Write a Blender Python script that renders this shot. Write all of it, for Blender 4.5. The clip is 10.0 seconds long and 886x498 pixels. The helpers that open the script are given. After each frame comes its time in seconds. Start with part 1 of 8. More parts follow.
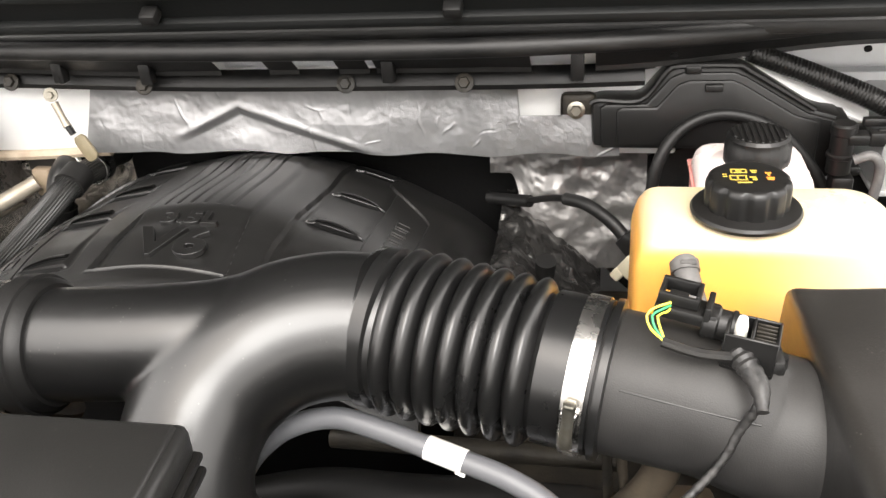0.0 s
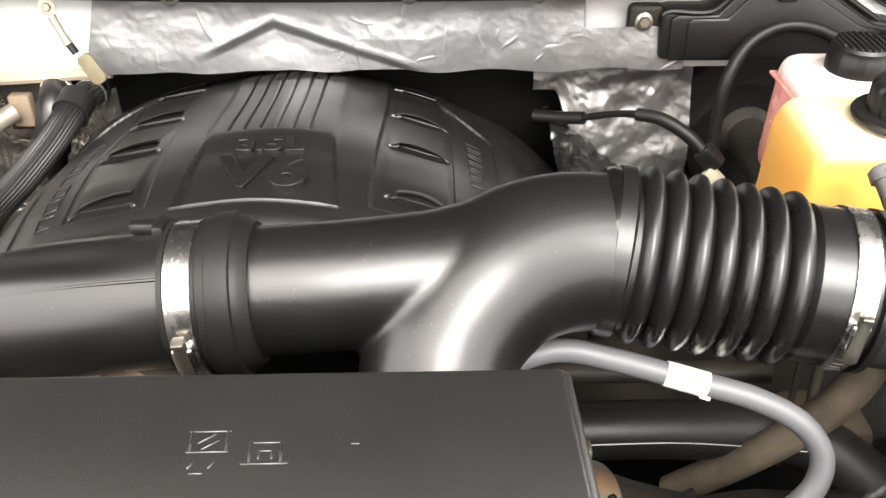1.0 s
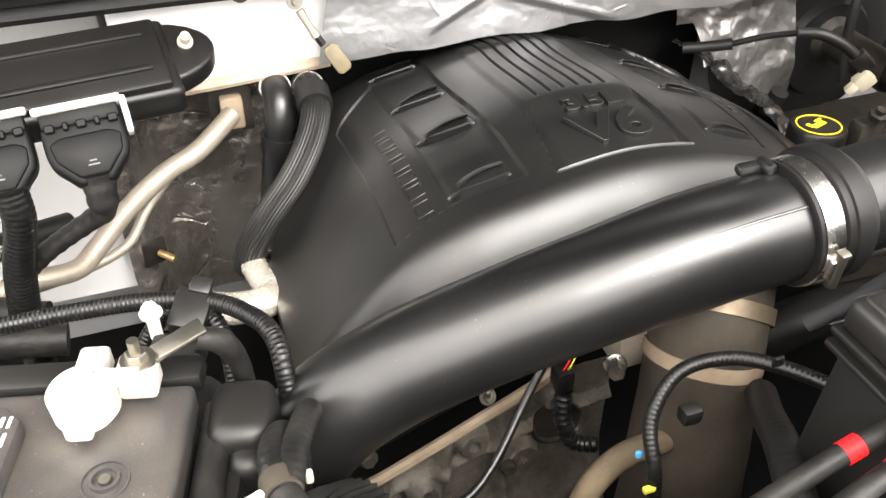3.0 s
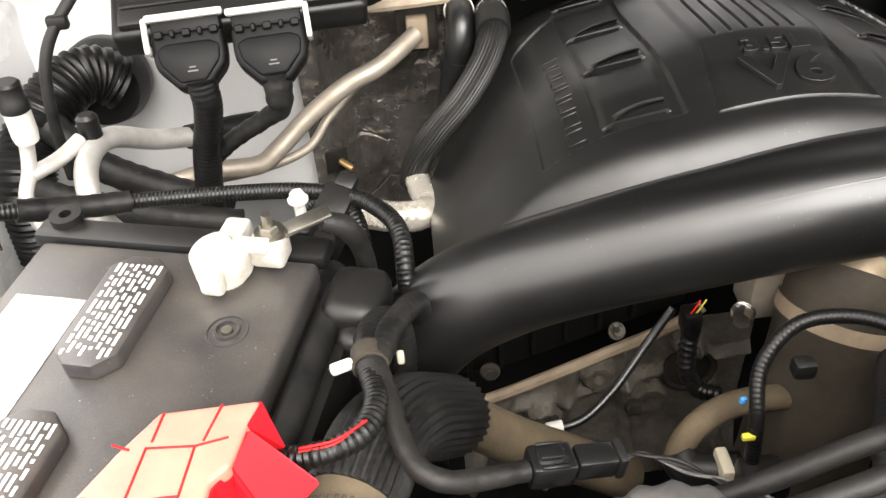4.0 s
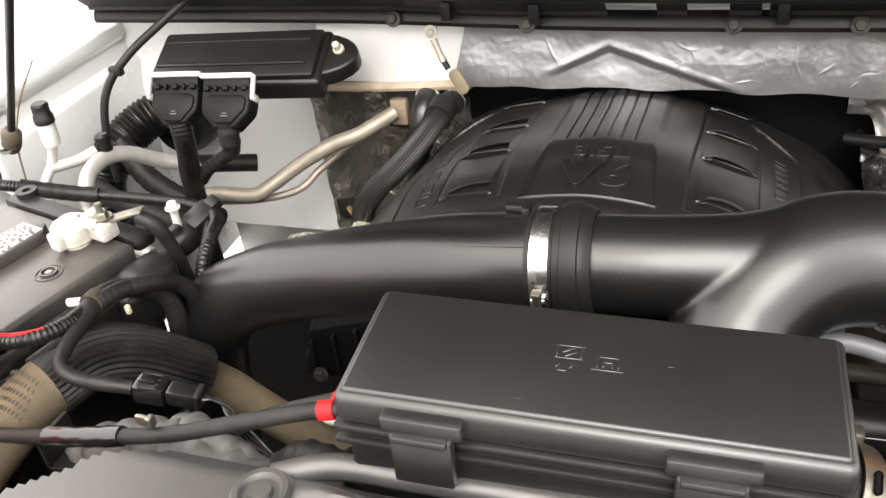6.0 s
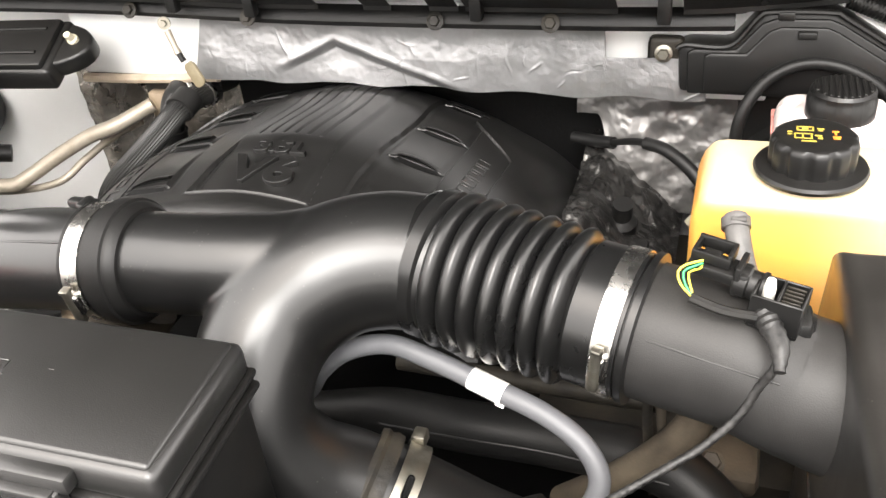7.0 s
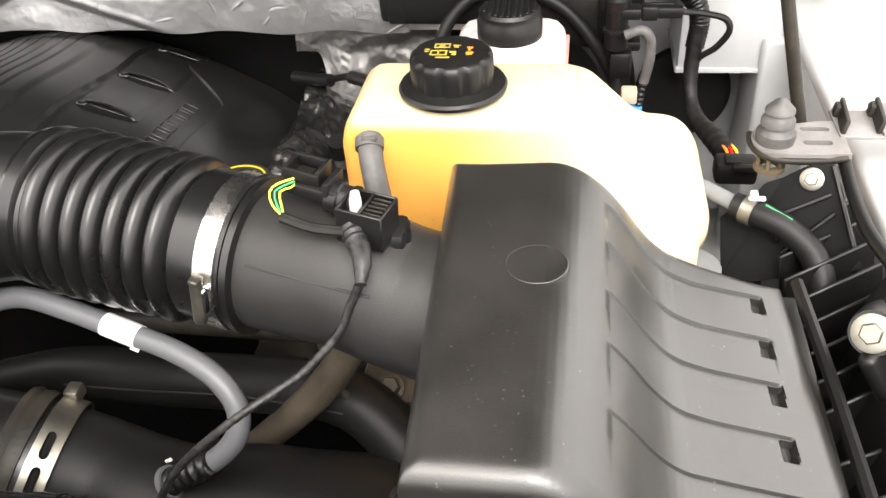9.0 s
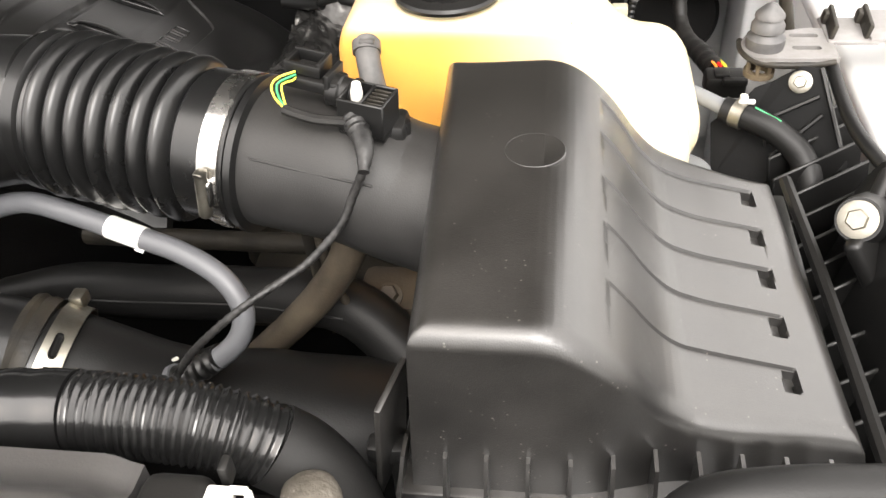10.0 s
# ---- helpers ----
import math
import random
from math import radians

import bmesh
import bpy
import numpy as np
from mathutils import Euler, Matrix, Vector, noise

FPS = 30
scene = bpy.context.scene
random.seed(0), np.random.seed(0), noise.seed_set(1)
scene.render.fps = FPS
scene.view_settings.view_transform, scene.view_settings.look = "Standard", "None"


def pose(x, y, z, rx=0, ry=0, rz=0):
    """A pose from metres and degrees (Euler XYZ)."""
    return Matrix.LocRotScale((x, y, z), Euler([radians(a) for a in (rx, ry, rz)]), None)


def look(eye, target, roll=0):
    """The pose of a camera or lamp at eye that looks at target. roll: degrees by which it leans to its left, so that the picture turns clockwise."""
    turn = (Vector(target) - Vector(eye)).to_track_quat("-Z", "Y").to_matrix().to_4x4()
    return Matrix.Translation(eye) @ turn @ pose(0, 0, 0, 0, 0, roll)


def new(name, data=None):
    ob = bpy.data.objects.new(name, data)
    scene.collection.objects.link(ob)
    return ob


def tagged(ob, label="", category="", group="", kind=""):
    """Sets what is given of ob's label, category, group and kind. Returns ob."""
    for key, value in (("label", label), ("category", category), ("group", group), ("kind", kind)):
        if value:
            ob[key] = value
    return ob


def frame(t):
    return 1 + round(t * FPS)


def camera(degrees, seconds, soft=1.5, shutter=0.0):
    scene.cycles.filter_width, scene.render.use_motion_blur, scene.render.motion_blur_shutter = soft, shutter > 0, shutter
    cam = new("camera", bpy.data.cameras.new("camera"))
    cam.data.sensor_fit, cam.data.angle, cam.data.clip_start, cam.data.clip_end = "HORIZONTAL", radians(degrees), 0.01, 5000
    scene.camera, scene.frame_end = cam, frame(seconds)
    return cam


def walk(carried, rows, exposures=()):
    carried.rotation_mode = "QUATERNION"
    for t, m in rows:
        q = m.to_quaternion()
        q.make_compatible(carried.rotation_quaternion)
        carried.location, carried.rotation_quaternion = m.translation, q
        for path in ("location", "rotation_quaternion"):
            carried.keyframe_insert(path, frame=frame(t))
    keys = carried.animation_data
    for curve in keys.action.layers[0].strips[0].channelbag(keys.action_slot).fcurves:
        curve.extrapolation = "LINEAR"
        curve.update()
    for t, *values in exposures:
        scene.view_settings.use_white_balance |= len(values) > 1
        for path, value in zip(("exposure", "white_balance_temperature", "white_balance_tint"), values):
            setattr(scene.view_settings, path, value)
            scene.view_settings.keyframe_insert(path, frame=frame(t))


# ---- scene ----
cam = camera(54.2, 10.0)
PATH = [
    (0, (0.084, 0.058, 1.596), (-0.273, 1.758, 0.606), -4.5),
    (0.5, (-0.032, 0.052, 1.587), (-0.137, 1.735, 0.512), -0.9),
    (1, (-0.144, 0.074, 1.582), (-0.115, 1.711, 0.433), -0.2),
    (1.5, (-0.269, 0.108, 1.578), (-0.095, 1.695, 0.374), -0.2),
    (2, (-0.353, 0.097, 1.588), (0.01, 1.641, 0.37), 0.9),
    (2.5, (-0.491, 0.1, 1.613), (0.036, 1.599, 0.4), 1.0),
    (3, (-0.604, 0.098, 1.617), (-0.085, 1.582, 0.381), -0.1),
    (3.2, (-0.625, 0.097, 1.616), (-0.157, 1.583, 0.362), -0.8),
    (4.3, (-0.505, 0.037, 1.607), (-0.652, 1.543, 0.298), -5.7),
    (4.5, (-0.465, 0.022, 1.612), (-0.709, 1.526, 0.316), -6.1),
    (5, (-0.376, -0.005, 1.619), (-0.763, 1.53, 0.398), -6.3),
    (5.2, (-0.322, -0.026, 1.629), (-0.772, 1.531, 0.456), -6.4),
    (6.3, (-0.082, -0.05, 1.65), (-0.724, 1.493, 0.551), -7.5),
    (6.5, (-0.024, -0.028, 1.644), (-0.677, 1.504, 0.536), -7.5),
    (6.8, (0.074, 0.019, 1.631), (-0.556, 1.553, 0.513), -6.3),
    (7, (0.128, 0.049, 1.618), (-0.48, 1.592, 0.501), -6.5),
    (7.5, (0.194, 0.082, 1.611), (-0.308, 1.661, 0.491), -5.8),
    (8, (0.221, 0.085, 1.603), (-0.191, 1.669, 0.453), -5.2),
    (8.5, (0.24, 0.086, 1.595), (-0.11, 1.662, 0.413), -4.7),
    (9, (0.261, 0.081, 1.582), (-0.034, 1.642, 0.368), -4.5),
    (9.5, (0.264, 0.066, 1.566), (0.005, 1.593, 0.301), -4.5),
    (10, (0.256, 0.05, 1.563), (-0.002, 1.552, 0.268), -4.5),
]
# the clip's camera brightens a little over the dark cover
EXPOSURES = [(0, 2.0), (0.5, 2.38), (1, 2.32), (2, 2.42), (2.5, 2.5), (3.2, 2.4), (4.3, 1.79), (5.2, 1.76), (6.3, 1.78), (6.6, 1.80), (7, 2.26), (7.5, 2.28), (8, 1.98), (8.5, 1.84), (9.5, 1.95), (10, 1.95)]
walk(cam, [(t, look(eye, target, roll)) for t, eye, target, roll in PATH], EXPOSURES)

# ---- world and light ----
world = bpy.data.worlds.new("overcast")
scene.world = world
world.use_nodes = True
wn = world.node_tree
wn.nodes.clear()
sky = wn.nodes.new("ShaderNodeTexSky")
sky.sky_type = "NISHITA"
sky.sun_disc = False
sky.sun_elevation, sky.sun_rotation = radians(55), radians(200)
sky.air_density, sky.dust_density, sky.ozone_density = 1.0, 4.0, 1.0
cloud = wn.nodes.new("ShaderNodeMixRGB")
cloud.inputs[0].default_value = 0.85
cloud.inputs[2].default_value = (10.2, 9.6, 9.0, 1)
back = wn.nodes.new("ShaderNodeBackground")
back.inputs[1].default_value = 0.15
wout = wn.nodes.new("ShaderNodeOutputWorld")
wn.links.new(sky.outputs[0], cloud.inputs[1])
# an overcast dome: about three times as bright overhead as at the horizon
dome = wn.nodes.new("ShaderNodeTexCoord")
rise = wn.nodes.new("ShaderNodeSeparateXYZ")
lift = wn.nodes.new("ShaderNodeMapRange")
lift.inputs["To Min"].default_value, lift.inputs["To Max"].default_value = 0.62, 1.22
shade = wn.nodes.new("ShaderNodeVectorMath")
shade.operation = "SCALE"
wn.links.new(dome.outputs["Generated"], rise.inputs[0])
wn.links.new(rise.outputs["Z"], lift.inputs[0])
wn.links.new(cloud.outputs[0], shade.inputs[0])
wn.links.new(lift.outputs[0], shade.inputs["Scale"])
wn.links.new(shade.outputs[0], back.inputs[0])
wn.links.new(back.outputs[0], wout.inputs[0])
sun_data = bpy.data.lights.new("sun", "SUN")
sun_data.energy, sun_data.angle, sun_data.color = 1.2, radians(35), (1.0, 0.97, 0.93)
sun = new("sun", sun_data)
sun.matrix_world = look((0.9, -2.2, 4.2), (0, 0.5, 1.2))


# ---- building helpers ----
def thing(name, at, label, category, group="", kind=""):
    """An empty at the base of a thing; its parts are built in place and hung under it."""
    e = new(name)
    e.empty_display_size = 0.02
    e.location = at
    e["base"] = list(at)
    return tagged(e, label, category, group, kind)


def part(name, bm, material, parent=None, label="", smooth=True):
    """Links a bmesh as one mesh object under a thing or a part."""
    me = bpy.data.meshes.new(name)
    bm.to_mesh(me)
    bm.free()
    me.materials.append(material)
    if smooth:
        me.polygons.foreach_set("use_smooth", [True] * len(me.polygons))
        me.set_sharp_from_angle(angle=radians(38))
    ob = new(name, me)
    if parent is not None:
        ob.parent = parent
        if "base" in parent:
            ob.matrix_parent_inverse = Matrix.Translation(-Vector(parent["base"]))
    if label:
        ob["label"] = label
    return ob


def solo(name, bm, material, label, category, group="", kind="", smooth=True):
    """A thing of one mesh."""
    return tagged(part(name, bm, material, None, "", smooth), label, category, group, kind)


def merged(*parts):
    out = bmesh.new()
    for b in parts:
        me = bpy.data.meshes.new("tmp")
        b.to_mesh(me)
        b.free()
        out.from_mesh(me)
        bpy.data.meshes.remove(me)
    return out


def moved(bm, m):
    bm.transform(m)
    return bm


def rbox(size, at=(0, 0, 0), bevel=0.002, seg=2, taper=0.0):
    """A box with rounded edges; taper narrows its top."""
    bm = bmesh.new()
    bmesh.ops.create_cube(bm, size=1)
    for v in bm.verts:
        k = 1 - taper if v.co.z > 0 else 1
        v.co = Vector((v.co.x * size[0] * k, v.co.y * size[1] * k, v.co.z * size[2]))
    if bevel > 0:
        bmesh.ops.bevel(bm, geom=bm.edges[:], offset=bevel, segments=seg, affect="EDGES", profile=0.5)
    bmesh.ops.translate(bm, verts=bm.verts, vec=Vector(at))
    return bm


def prism(outline, z0, z1, bevel=0.001, seg=2):
    """A plate with the outline (x, y) between the heights z0 and z1."""
    bm = bmesh.new()
    low = [bm.verts.new((x, y, z0)) for x, y in outline]
    top = [bm.verts.new((x, y, z1)) for x, y in outline]
    n = len(outline)
    bm.faces.new(top)
    bm.faces.new(low[::-1])
    for i in range(n):
        bm.faces.new((low[i], low[(i + 1) % n], top[(i + 1) % n], top[i]))
    bmesh.ops.recalc_face_normals(bm, faces=bm.faces)
    if bevel > 0:
        bmesh.ops.bevel(bm, geom=bm.edges[:], offset=bevel, segments=seg, affect="EDGES", profile=0.5)
    return bm


def lathe(profile, at=(0, 0, 0), axis=(0, 0, 1), seg=32, wave=None):
    """A turned solid: profile of (radius, height) along the axis. wave(angle, height) scales the radius."""
    bm = bmesh.new()
    rings = []
    for r, h in profile:
        if r < 1e-6:
            rings.append([bm.verts.new((0, 0, h))])
        else:
            ring = []
            for i in range(seg):
                a = 2 * math.pi * i / seg
                k = wave(a, h) if wave else 1
                ring.append(bm.verts.new((r * k * math.cos(a), r * k * math.sin(a), h)))
            rings.append(ring)
    for a, b in zip(rings, rings[1:]):
        for i in range(seg):
            j = (i + 1) % seg
            if len(a) == 1 and len(b) == 1:
                continue
            if len(a) == 1:
                bm.faces.new((a[0], b[j], b[i]))
            elif len(b) == 1:
                bm.faces.new((a[i], a[j], b[0]))
            else:
                bm.faces.new((a[i], a[j], b[j], b[i]))
    for ring, flip in ((rings[0], True), (rings[-1], False)):
        if len(ring) > 1:
            bm.faces.new(ring[::-1] if flip else ring)
    bmesh.ops.recalc_face_normals(bm, faces=bm.faces)
    q = Vector((0, 0, 1)).rotation_difference(Vector(axis).normalized())
    bm.transform(Matrix.Translation(at) @ q.to_matrix().to_4x4())
    return bm


def glide(points, step):
    """Points along a smooth curve through the control points, with the share of the way at each."""
    p = [Vector(q) for q in points]
    p = [p[0] * 2 - p[1]] + p + [p[-1] * 2 - p[-2]]
    out = []
    spans = len(p) - 3
    for i in range(spans):
        a, b, c, d = p[i:i + 4]
        n = max(2, int((c - b).length / step))
        for k in range(n):
            t = k / n
            out.append(((2 * b + (c - a) * t + (2 * a - 5 * b + 4 * c - d) * t * t + (3 * b - a - 3 * c + d) * t ** 3) / 2, (i + t) / spans))
    out.append((p[-2].copy(), 1.0))
    return out


def sweep(points, radius, seg=16, step=0.005, ripple=None, caps=True, flat=1.0, flutes=(0, 0.0)):
    """A tube along a smooth curve. radius: a number, or one for each control point. ripple(s): factor on it, s metres along."""
    way = glide(points, step)
    bm = bmesh.new()
    rings = []
    d0 = (way[1][0] - way[0][0]).normalized()
    up = d0.orthogonal().normalized()
    s = 0.0
    for i, (q, f) in enumerate(way):
        d = (way[min(i + 1, len(way) - 1)][0] - way[max(i - 1, 0)][0]).normalized()
        up = (up - d * up.dot(d)).normalized()
        side = d.cross(up)
        if i:
            s += (q - way[i - 1][0]).length
        if isinstance(radius, (int, float)):
            r = radius
        else:
            g = f * (len(radius) - 1)
            k = min(int(g), len(radius) - 2)
            u = g - k
            u = u * u * (3 - 2 * u)
            r = radius[k] * (1 - u) + radius[k + 1] * u
        if ripple:
            r *= ripple(s)
        rings.append([bm.verts.new(q + (up * math.cos(2 * math.pi * j / seg) + side * math.sin(2 * math.pi * j / seg) * flat) * r * (1 - flutes[1] * (0.5 + 0.5 * math.cos(2 * math.pi * flutes[0] * j / seg)))) for j in range(seg)])
    for a, b in zip(rings, rings[1:]):
        for j in range(seg):
            k = (j + 1) % seg
            bm.faces.new((a[j], a[k], b[k], b[j]))
    if caps:
        bm.faces.new(rings[0][::-1])
        bm.faces.new(rings[-1])
    bmesh.ops.recalc_face_normals(bm, faces=bm.faces)
    return bm


def rings_of(pitch, depth, sharp=1.0):
    """Ripple of a corrugated sleeve."""
    def f(s):
        return 1 - depth * (0.5 - 0.5 * math.cos(2 * math.pi * s / pitch)) ** sharp
    return f


def field(x0, x1, y0, y1, nx, ny, height, inside=None, skirt=None):
    """A sheet over the plan with the given height; skirt lets its rim fall to that height."""
    bm = bmesh.new()
    grid = [[None] * (ny + 1) for _ in range(nx + 1)]
    for i in range(nx + 1):
        for j in range(ny + 1):
            x, y = x0 + (x1 - x0) * i / nx, y0 + (y1 - y0) * j / ny
            if inside is None or inside(x, y):
                grid[i][j] = bm.verts.new((x, y, height(x, y)))
    for i in range(nx):
        for j in range(ny):
            c = [grid[i][j], grid[i + 1][j], grid[i + 1][j + 1], grid[i][j + 1]]
            if all(c):
                bm.faces.new(c)
    loose = [v for v in bm.verts if not v.link_faces]
    bmesh.ops.delete(bm, geom=loose, context="VERTS")
    if skirt is not None:
        rim = [e for e in bm.edges if len(e.link_faces) == 1]
        made = bmesh.ops.extrude_edge_only(bm, edges=rim)
        for v in [g for g in made["geom"] if isinstance(g, bmesh.types.BMVert)]:
            v.co.z = skirt(v.co.z) if callable(skirt) else skirt
    bmesh.ops.recalc_face_normals(bm, faces=bm.faces)
    return bm


def smooth_step(a, b, x):
    t = min(1.0, max(0.0, (x - a) / (b - a)))
    return t * t * (3 - 2 * t)


def words(text, size, depth, m, bevel=0.0, wide=1.0, bold=0.0):
    """Raised letters of the built-in font, as a bmesh lying in the plane of the pose m."""
    cu = bpy.data.curves.new("letters", "FONT")
    cu.body, cu.size, cu.extrude, cu.bevel_depth, cu.align_x, cu.align_y = text, size, depth, bevel, "CENTER", "CENTER"
    cu.resolution_u = 3
    cu.offset = bold
    ob = bpy.data.objects.new("letters", cu)
    me = bpy.data.meshes.new_from_object(ob)
    bm = bmesh.new()
    bm.from_mesh(me)
    bpy.data.objects.remove(ob)
    bpy.data.curves.remove(cu)
    bpy.data.meshes.remove(me)
    bm.transform(m @ Matrix.Diagonal((wide, 1, 1, 1)))
    return bm


def hexhead(at, axis, across, height, washer=0.0):
    """A bolt head with its washer."""
    r = across / 2 / math.cos(math.pi / 6)
    b = lathe([(0, 0), (r, 0), (r, height * 0.8), (r * 0.86, height), (0, height)], at, axis, 6)
    if washer:
        b = merged(b, lathe([(0, -0.001), (washer, -0.001), (washer, 0.0008), (washer * 0.7, 0.0018), (0, 0.0018)], at, axis, 24))
    return b


def band(at, axis, r, width, thick=0.0012, seg=48):
    """A flat ring round an axis."""
    h = width / 2
    return lathe_ring([(r, -h), (r + thick, -h), (r + thick, h), (r, h)], at, axis, seg)


def lathe_ring(profile, at, axis, seg=48):
    """A closed turned ring."""
    bm = bmesh.new()
    rows = []
    for i in range(seg):
        a = 2 * math.pi * i / seg
        rows.append([bm.verts.new((r * math.cos(a), r * math.sin(a), h)) for r, h in profile])
    n = len(profile)
    for i in range(seg):
        a, b = rows[i], rows[(i + 1) % seg]
        for k in range(n):
            bm.faces.new((a[k], b[k], b[(k + 1) % n], a[(k + 1) % n]))
    bmesh.ops.recalc_face_normals(bm, faces=bm.faces)
    q = Vector((0, 0, 1)).rotation_difference(Vector(axis).normalized())
    bm.transform(Matrix.Translation(at) @ q.to_matrix().to_4x4())
    return bm


# ---- materials ----
def surface(name, color, rough=0.5, metal=0.0, second=None, spots=6.0, bump=0.0, grain=400.0, spec=0.5, rough_var=0.08,
            dust=0.0, coat=0.0, coat_rough=0.12, stretch=(1, 1, 1), specks=0.0):
    """A painted, moulded or metal surface: broad stains towards a second colour, fine relief, dust on what faces up."""
    m = bpy.data.materials.new(name)
    m.use_nodes = True
    t = m.node_tree
    b = t.nodes["Principled BSDF"]
    b.inputs["Metallic"].default_value = metal
    b.inputs["Specular IOR Level"].default_value = spec
    b.inputs["Coat Weight"].default_value = coat
    b.inputs["Coat Roughness"].default_value = coat_rough
    co = t.nodes.new("ShaderNodeTexCoord")
    mp = t.nodes.new("ShaderNodeMapping")
    mp.inputs["Scale"].default_value = stretch
    t.links.new(co.outputs["Object"], mp.inputs[0])
    broad = t.nodes.new("ShaderNodeTexNoise")
    broad.inputs["Scale"].default_value = spots
    broad.inputs["Detail"].default_value = 6
    broad.inputs["Roughness"].default_value = 0.65
    t.links.new(mp.outputs[0], broad.inputs[0])
    fine = t.nodes.new("ShaderNodeTexNoise")
    fine.inputs["Scale"].default_value = grain
    fine.inputs["Detail"].default_value = 3
    t.links.new(mp.outputs[0], fine.inputs[0])
    ramp = t.nodes.new("ShaderNodeValToRGB")
    ramp.color_ramp.elements[0].position, ramp.color_ramp.elements[1].position = 0.35, 0.68
    ramp.color_ramp.elements[0].color = (*color, 1)
    ramp.color_ramp.elements[1].color = (*(second or [c * 1.25 for c in color]), 1)
    t.links.new(broad.outputs[0], ramp.inputs[0])
    last = ramp.outputs[0]
    if dust:
        geo = t.nodes.new("ShaderNodeNewGeometry")
        sep = t.nodes.new("ShaderNodeSeparateXYZ")
        t.links.new(geo.outputs["Normal"], sep.inputs[0])
        mask = t.nodes.new("ShaderNodeMath")
        mask.operation = "MULTIPLY"
        t.links.new(sep.outputs["Z"], mask.inputs[0])
        t.links.new(fine.outputs[0], mask.inputs[1])
        grade = t.nodes.new("ShaderNodeMapRange")
        grade.inputs["From Min"].default_value, grade.inputs["From Max"].default_value = 0.2, 0.8
        grade.inputs["To Max"].default_value = dust
        t.links.new(mask.outputs[0], grade.inputs[0])
        mix = t.nodes.new("ShaderNodeMixRGB")
        mix.inputs[2].default_value = (0.33, 0.29, 0.24, 1)
        t.links.new(grade.outputs[0], mix.inputs[0])
        t.links.new(last, mix.inputs[1])
        last = mix.outputs[0]
    if specks:
        # loose grit: small pale flecks, thick in some places and rare in others
        cell = t.nodes.new("ShaderNodeTexVoronoi")
        cell.inputs["Scale"].default_value = 260
        t.links.new(mp.outputs[0], cell.inputs["Vector"])
        fleck = t.nodes.new("ShaderNodeMapRange")
        fleck.inputs["From Min"].default_value, fleck.inputs["From Max"].default_value = 0.17, 0.10
        t.links.new(cell.outputs["Distance"], fleck.inputs[0])
        where = t.nodes.new("ShaderNodeTexNoise")
        where.inputs["Scale"].default_value = 60
        where.inputs["Detail"].default_value = 4
        t.links.new(mp.outputs[0], where.inputs[0])
        gate = t.nodes.new("ShaderNodeMapRange")
        gate.inputs["From Min"].default_value, gate.inputs["From Max"].default_value = 0.52, 0.66
        gate.inputs["To Max"].default_value = specks
        t.links.new(where.outputs[0], gate.inputs[0])
        both = t.nodes.new("ShaderNodeMath")
        both.operation = "MULTIPLY"
        t.links.new(fleck.outputs[0], both.inputs[0])
        t.links.new(gate.outputs[0], both.inputs[1])
        grit = t.nodes.new("ShaderNodeMixRGB")
        grit.inputs[2].default_value = (0.40, 0.37, 0.33, 1)
        t.links.new(both.outputs[0], grit.inputs[0])
        t.links.new(last, grit.inputs[1])
        last = grit.outputs[0]
    t.links.new(last, b.inputs["Base Color"])
    rr = t.nodes.new("ShaderNodeMapRange")
    rr.inputs["From Min"].default_value, rr.inputs["From Max"].default_value = 0.3, 0.7
    rr.inputs["To Min"].default_value, rr.inputs["To Max"].default_value = max(0.02, rough - rough_var), min(1, rough + rough_var)
    t.links.new(broad.outputs[0], rr.inputs[0])
    t.links.new(rr.outputs[0], b.inputs["Roughness"])
    if bump:
        bp = t.nodes.new("ShaderNodeBump")
        bp.inputs["Strength"].default_value = bump
        bp.inputs["Distance"].default_value = 0.001
        t.links.new(fine.outputs[0], bp.inputs["Height"])
        t.links.new(bp.outputs[0], b.inputs["Normal"])
    return m


M_PIPE = surface("moulded_black_pipe", (0.0042, 0.0042, 0.0042), 0.40, bump=0.04, grain=900, rough_var=0.06, second=(0.006, 0.006, 0.006), coat=0.42, coat_rough=0.22, specks=0.10)
M_COLLAR = surface("glossy_moulding", (0.003, 0.003, 0.003), 0.2, second=(0.005, 0.005, 0.005), coat=0.8, coat_rough=0.12)
M_COVER = surface("satin_black_cover", (0.0068, 0.0066, 0.0064), 0.40, bump=0.14, grain=1100, rough_var=0.08, second=(0.0105, 0.0102, 0.0098), coat=0.28, coat_rough=0.30, specks=0.14)
M_PLASTIC = surface("grained_black_plastic", (0.0055, 0.0055, 0.0055), 0.38, bump=0.09, grain=1300, dust=0.02, second=(0.009, 0.0088, 0.0085), spec=0.4)
M_BOX = surface("airbox_plastic", (0.0085, 0.0082, 0.0079), 0.38, bump=0.2, grain=1500, dust=0.04, second=(0.021, 0.0198, 0.0185), spots=18, coat=0.8, coat_rough=0.27, specks=0.22)
M_PLUG = surface("matt_black_plug", (0.0045, 0.0045, 0.0045), 0.5, bump=0.1, grain=900, second=(0.008, 0.008, 0.008), spec=0.14)
M_NECK = surface("dusty_neck_plastic", (0.017, 0.0166, 0.0162), 0.5, bump=0.15, grain=1200, second=(0.027, 0.0262, 0.0255), spots=14, spec=0.32, dust=0.03)
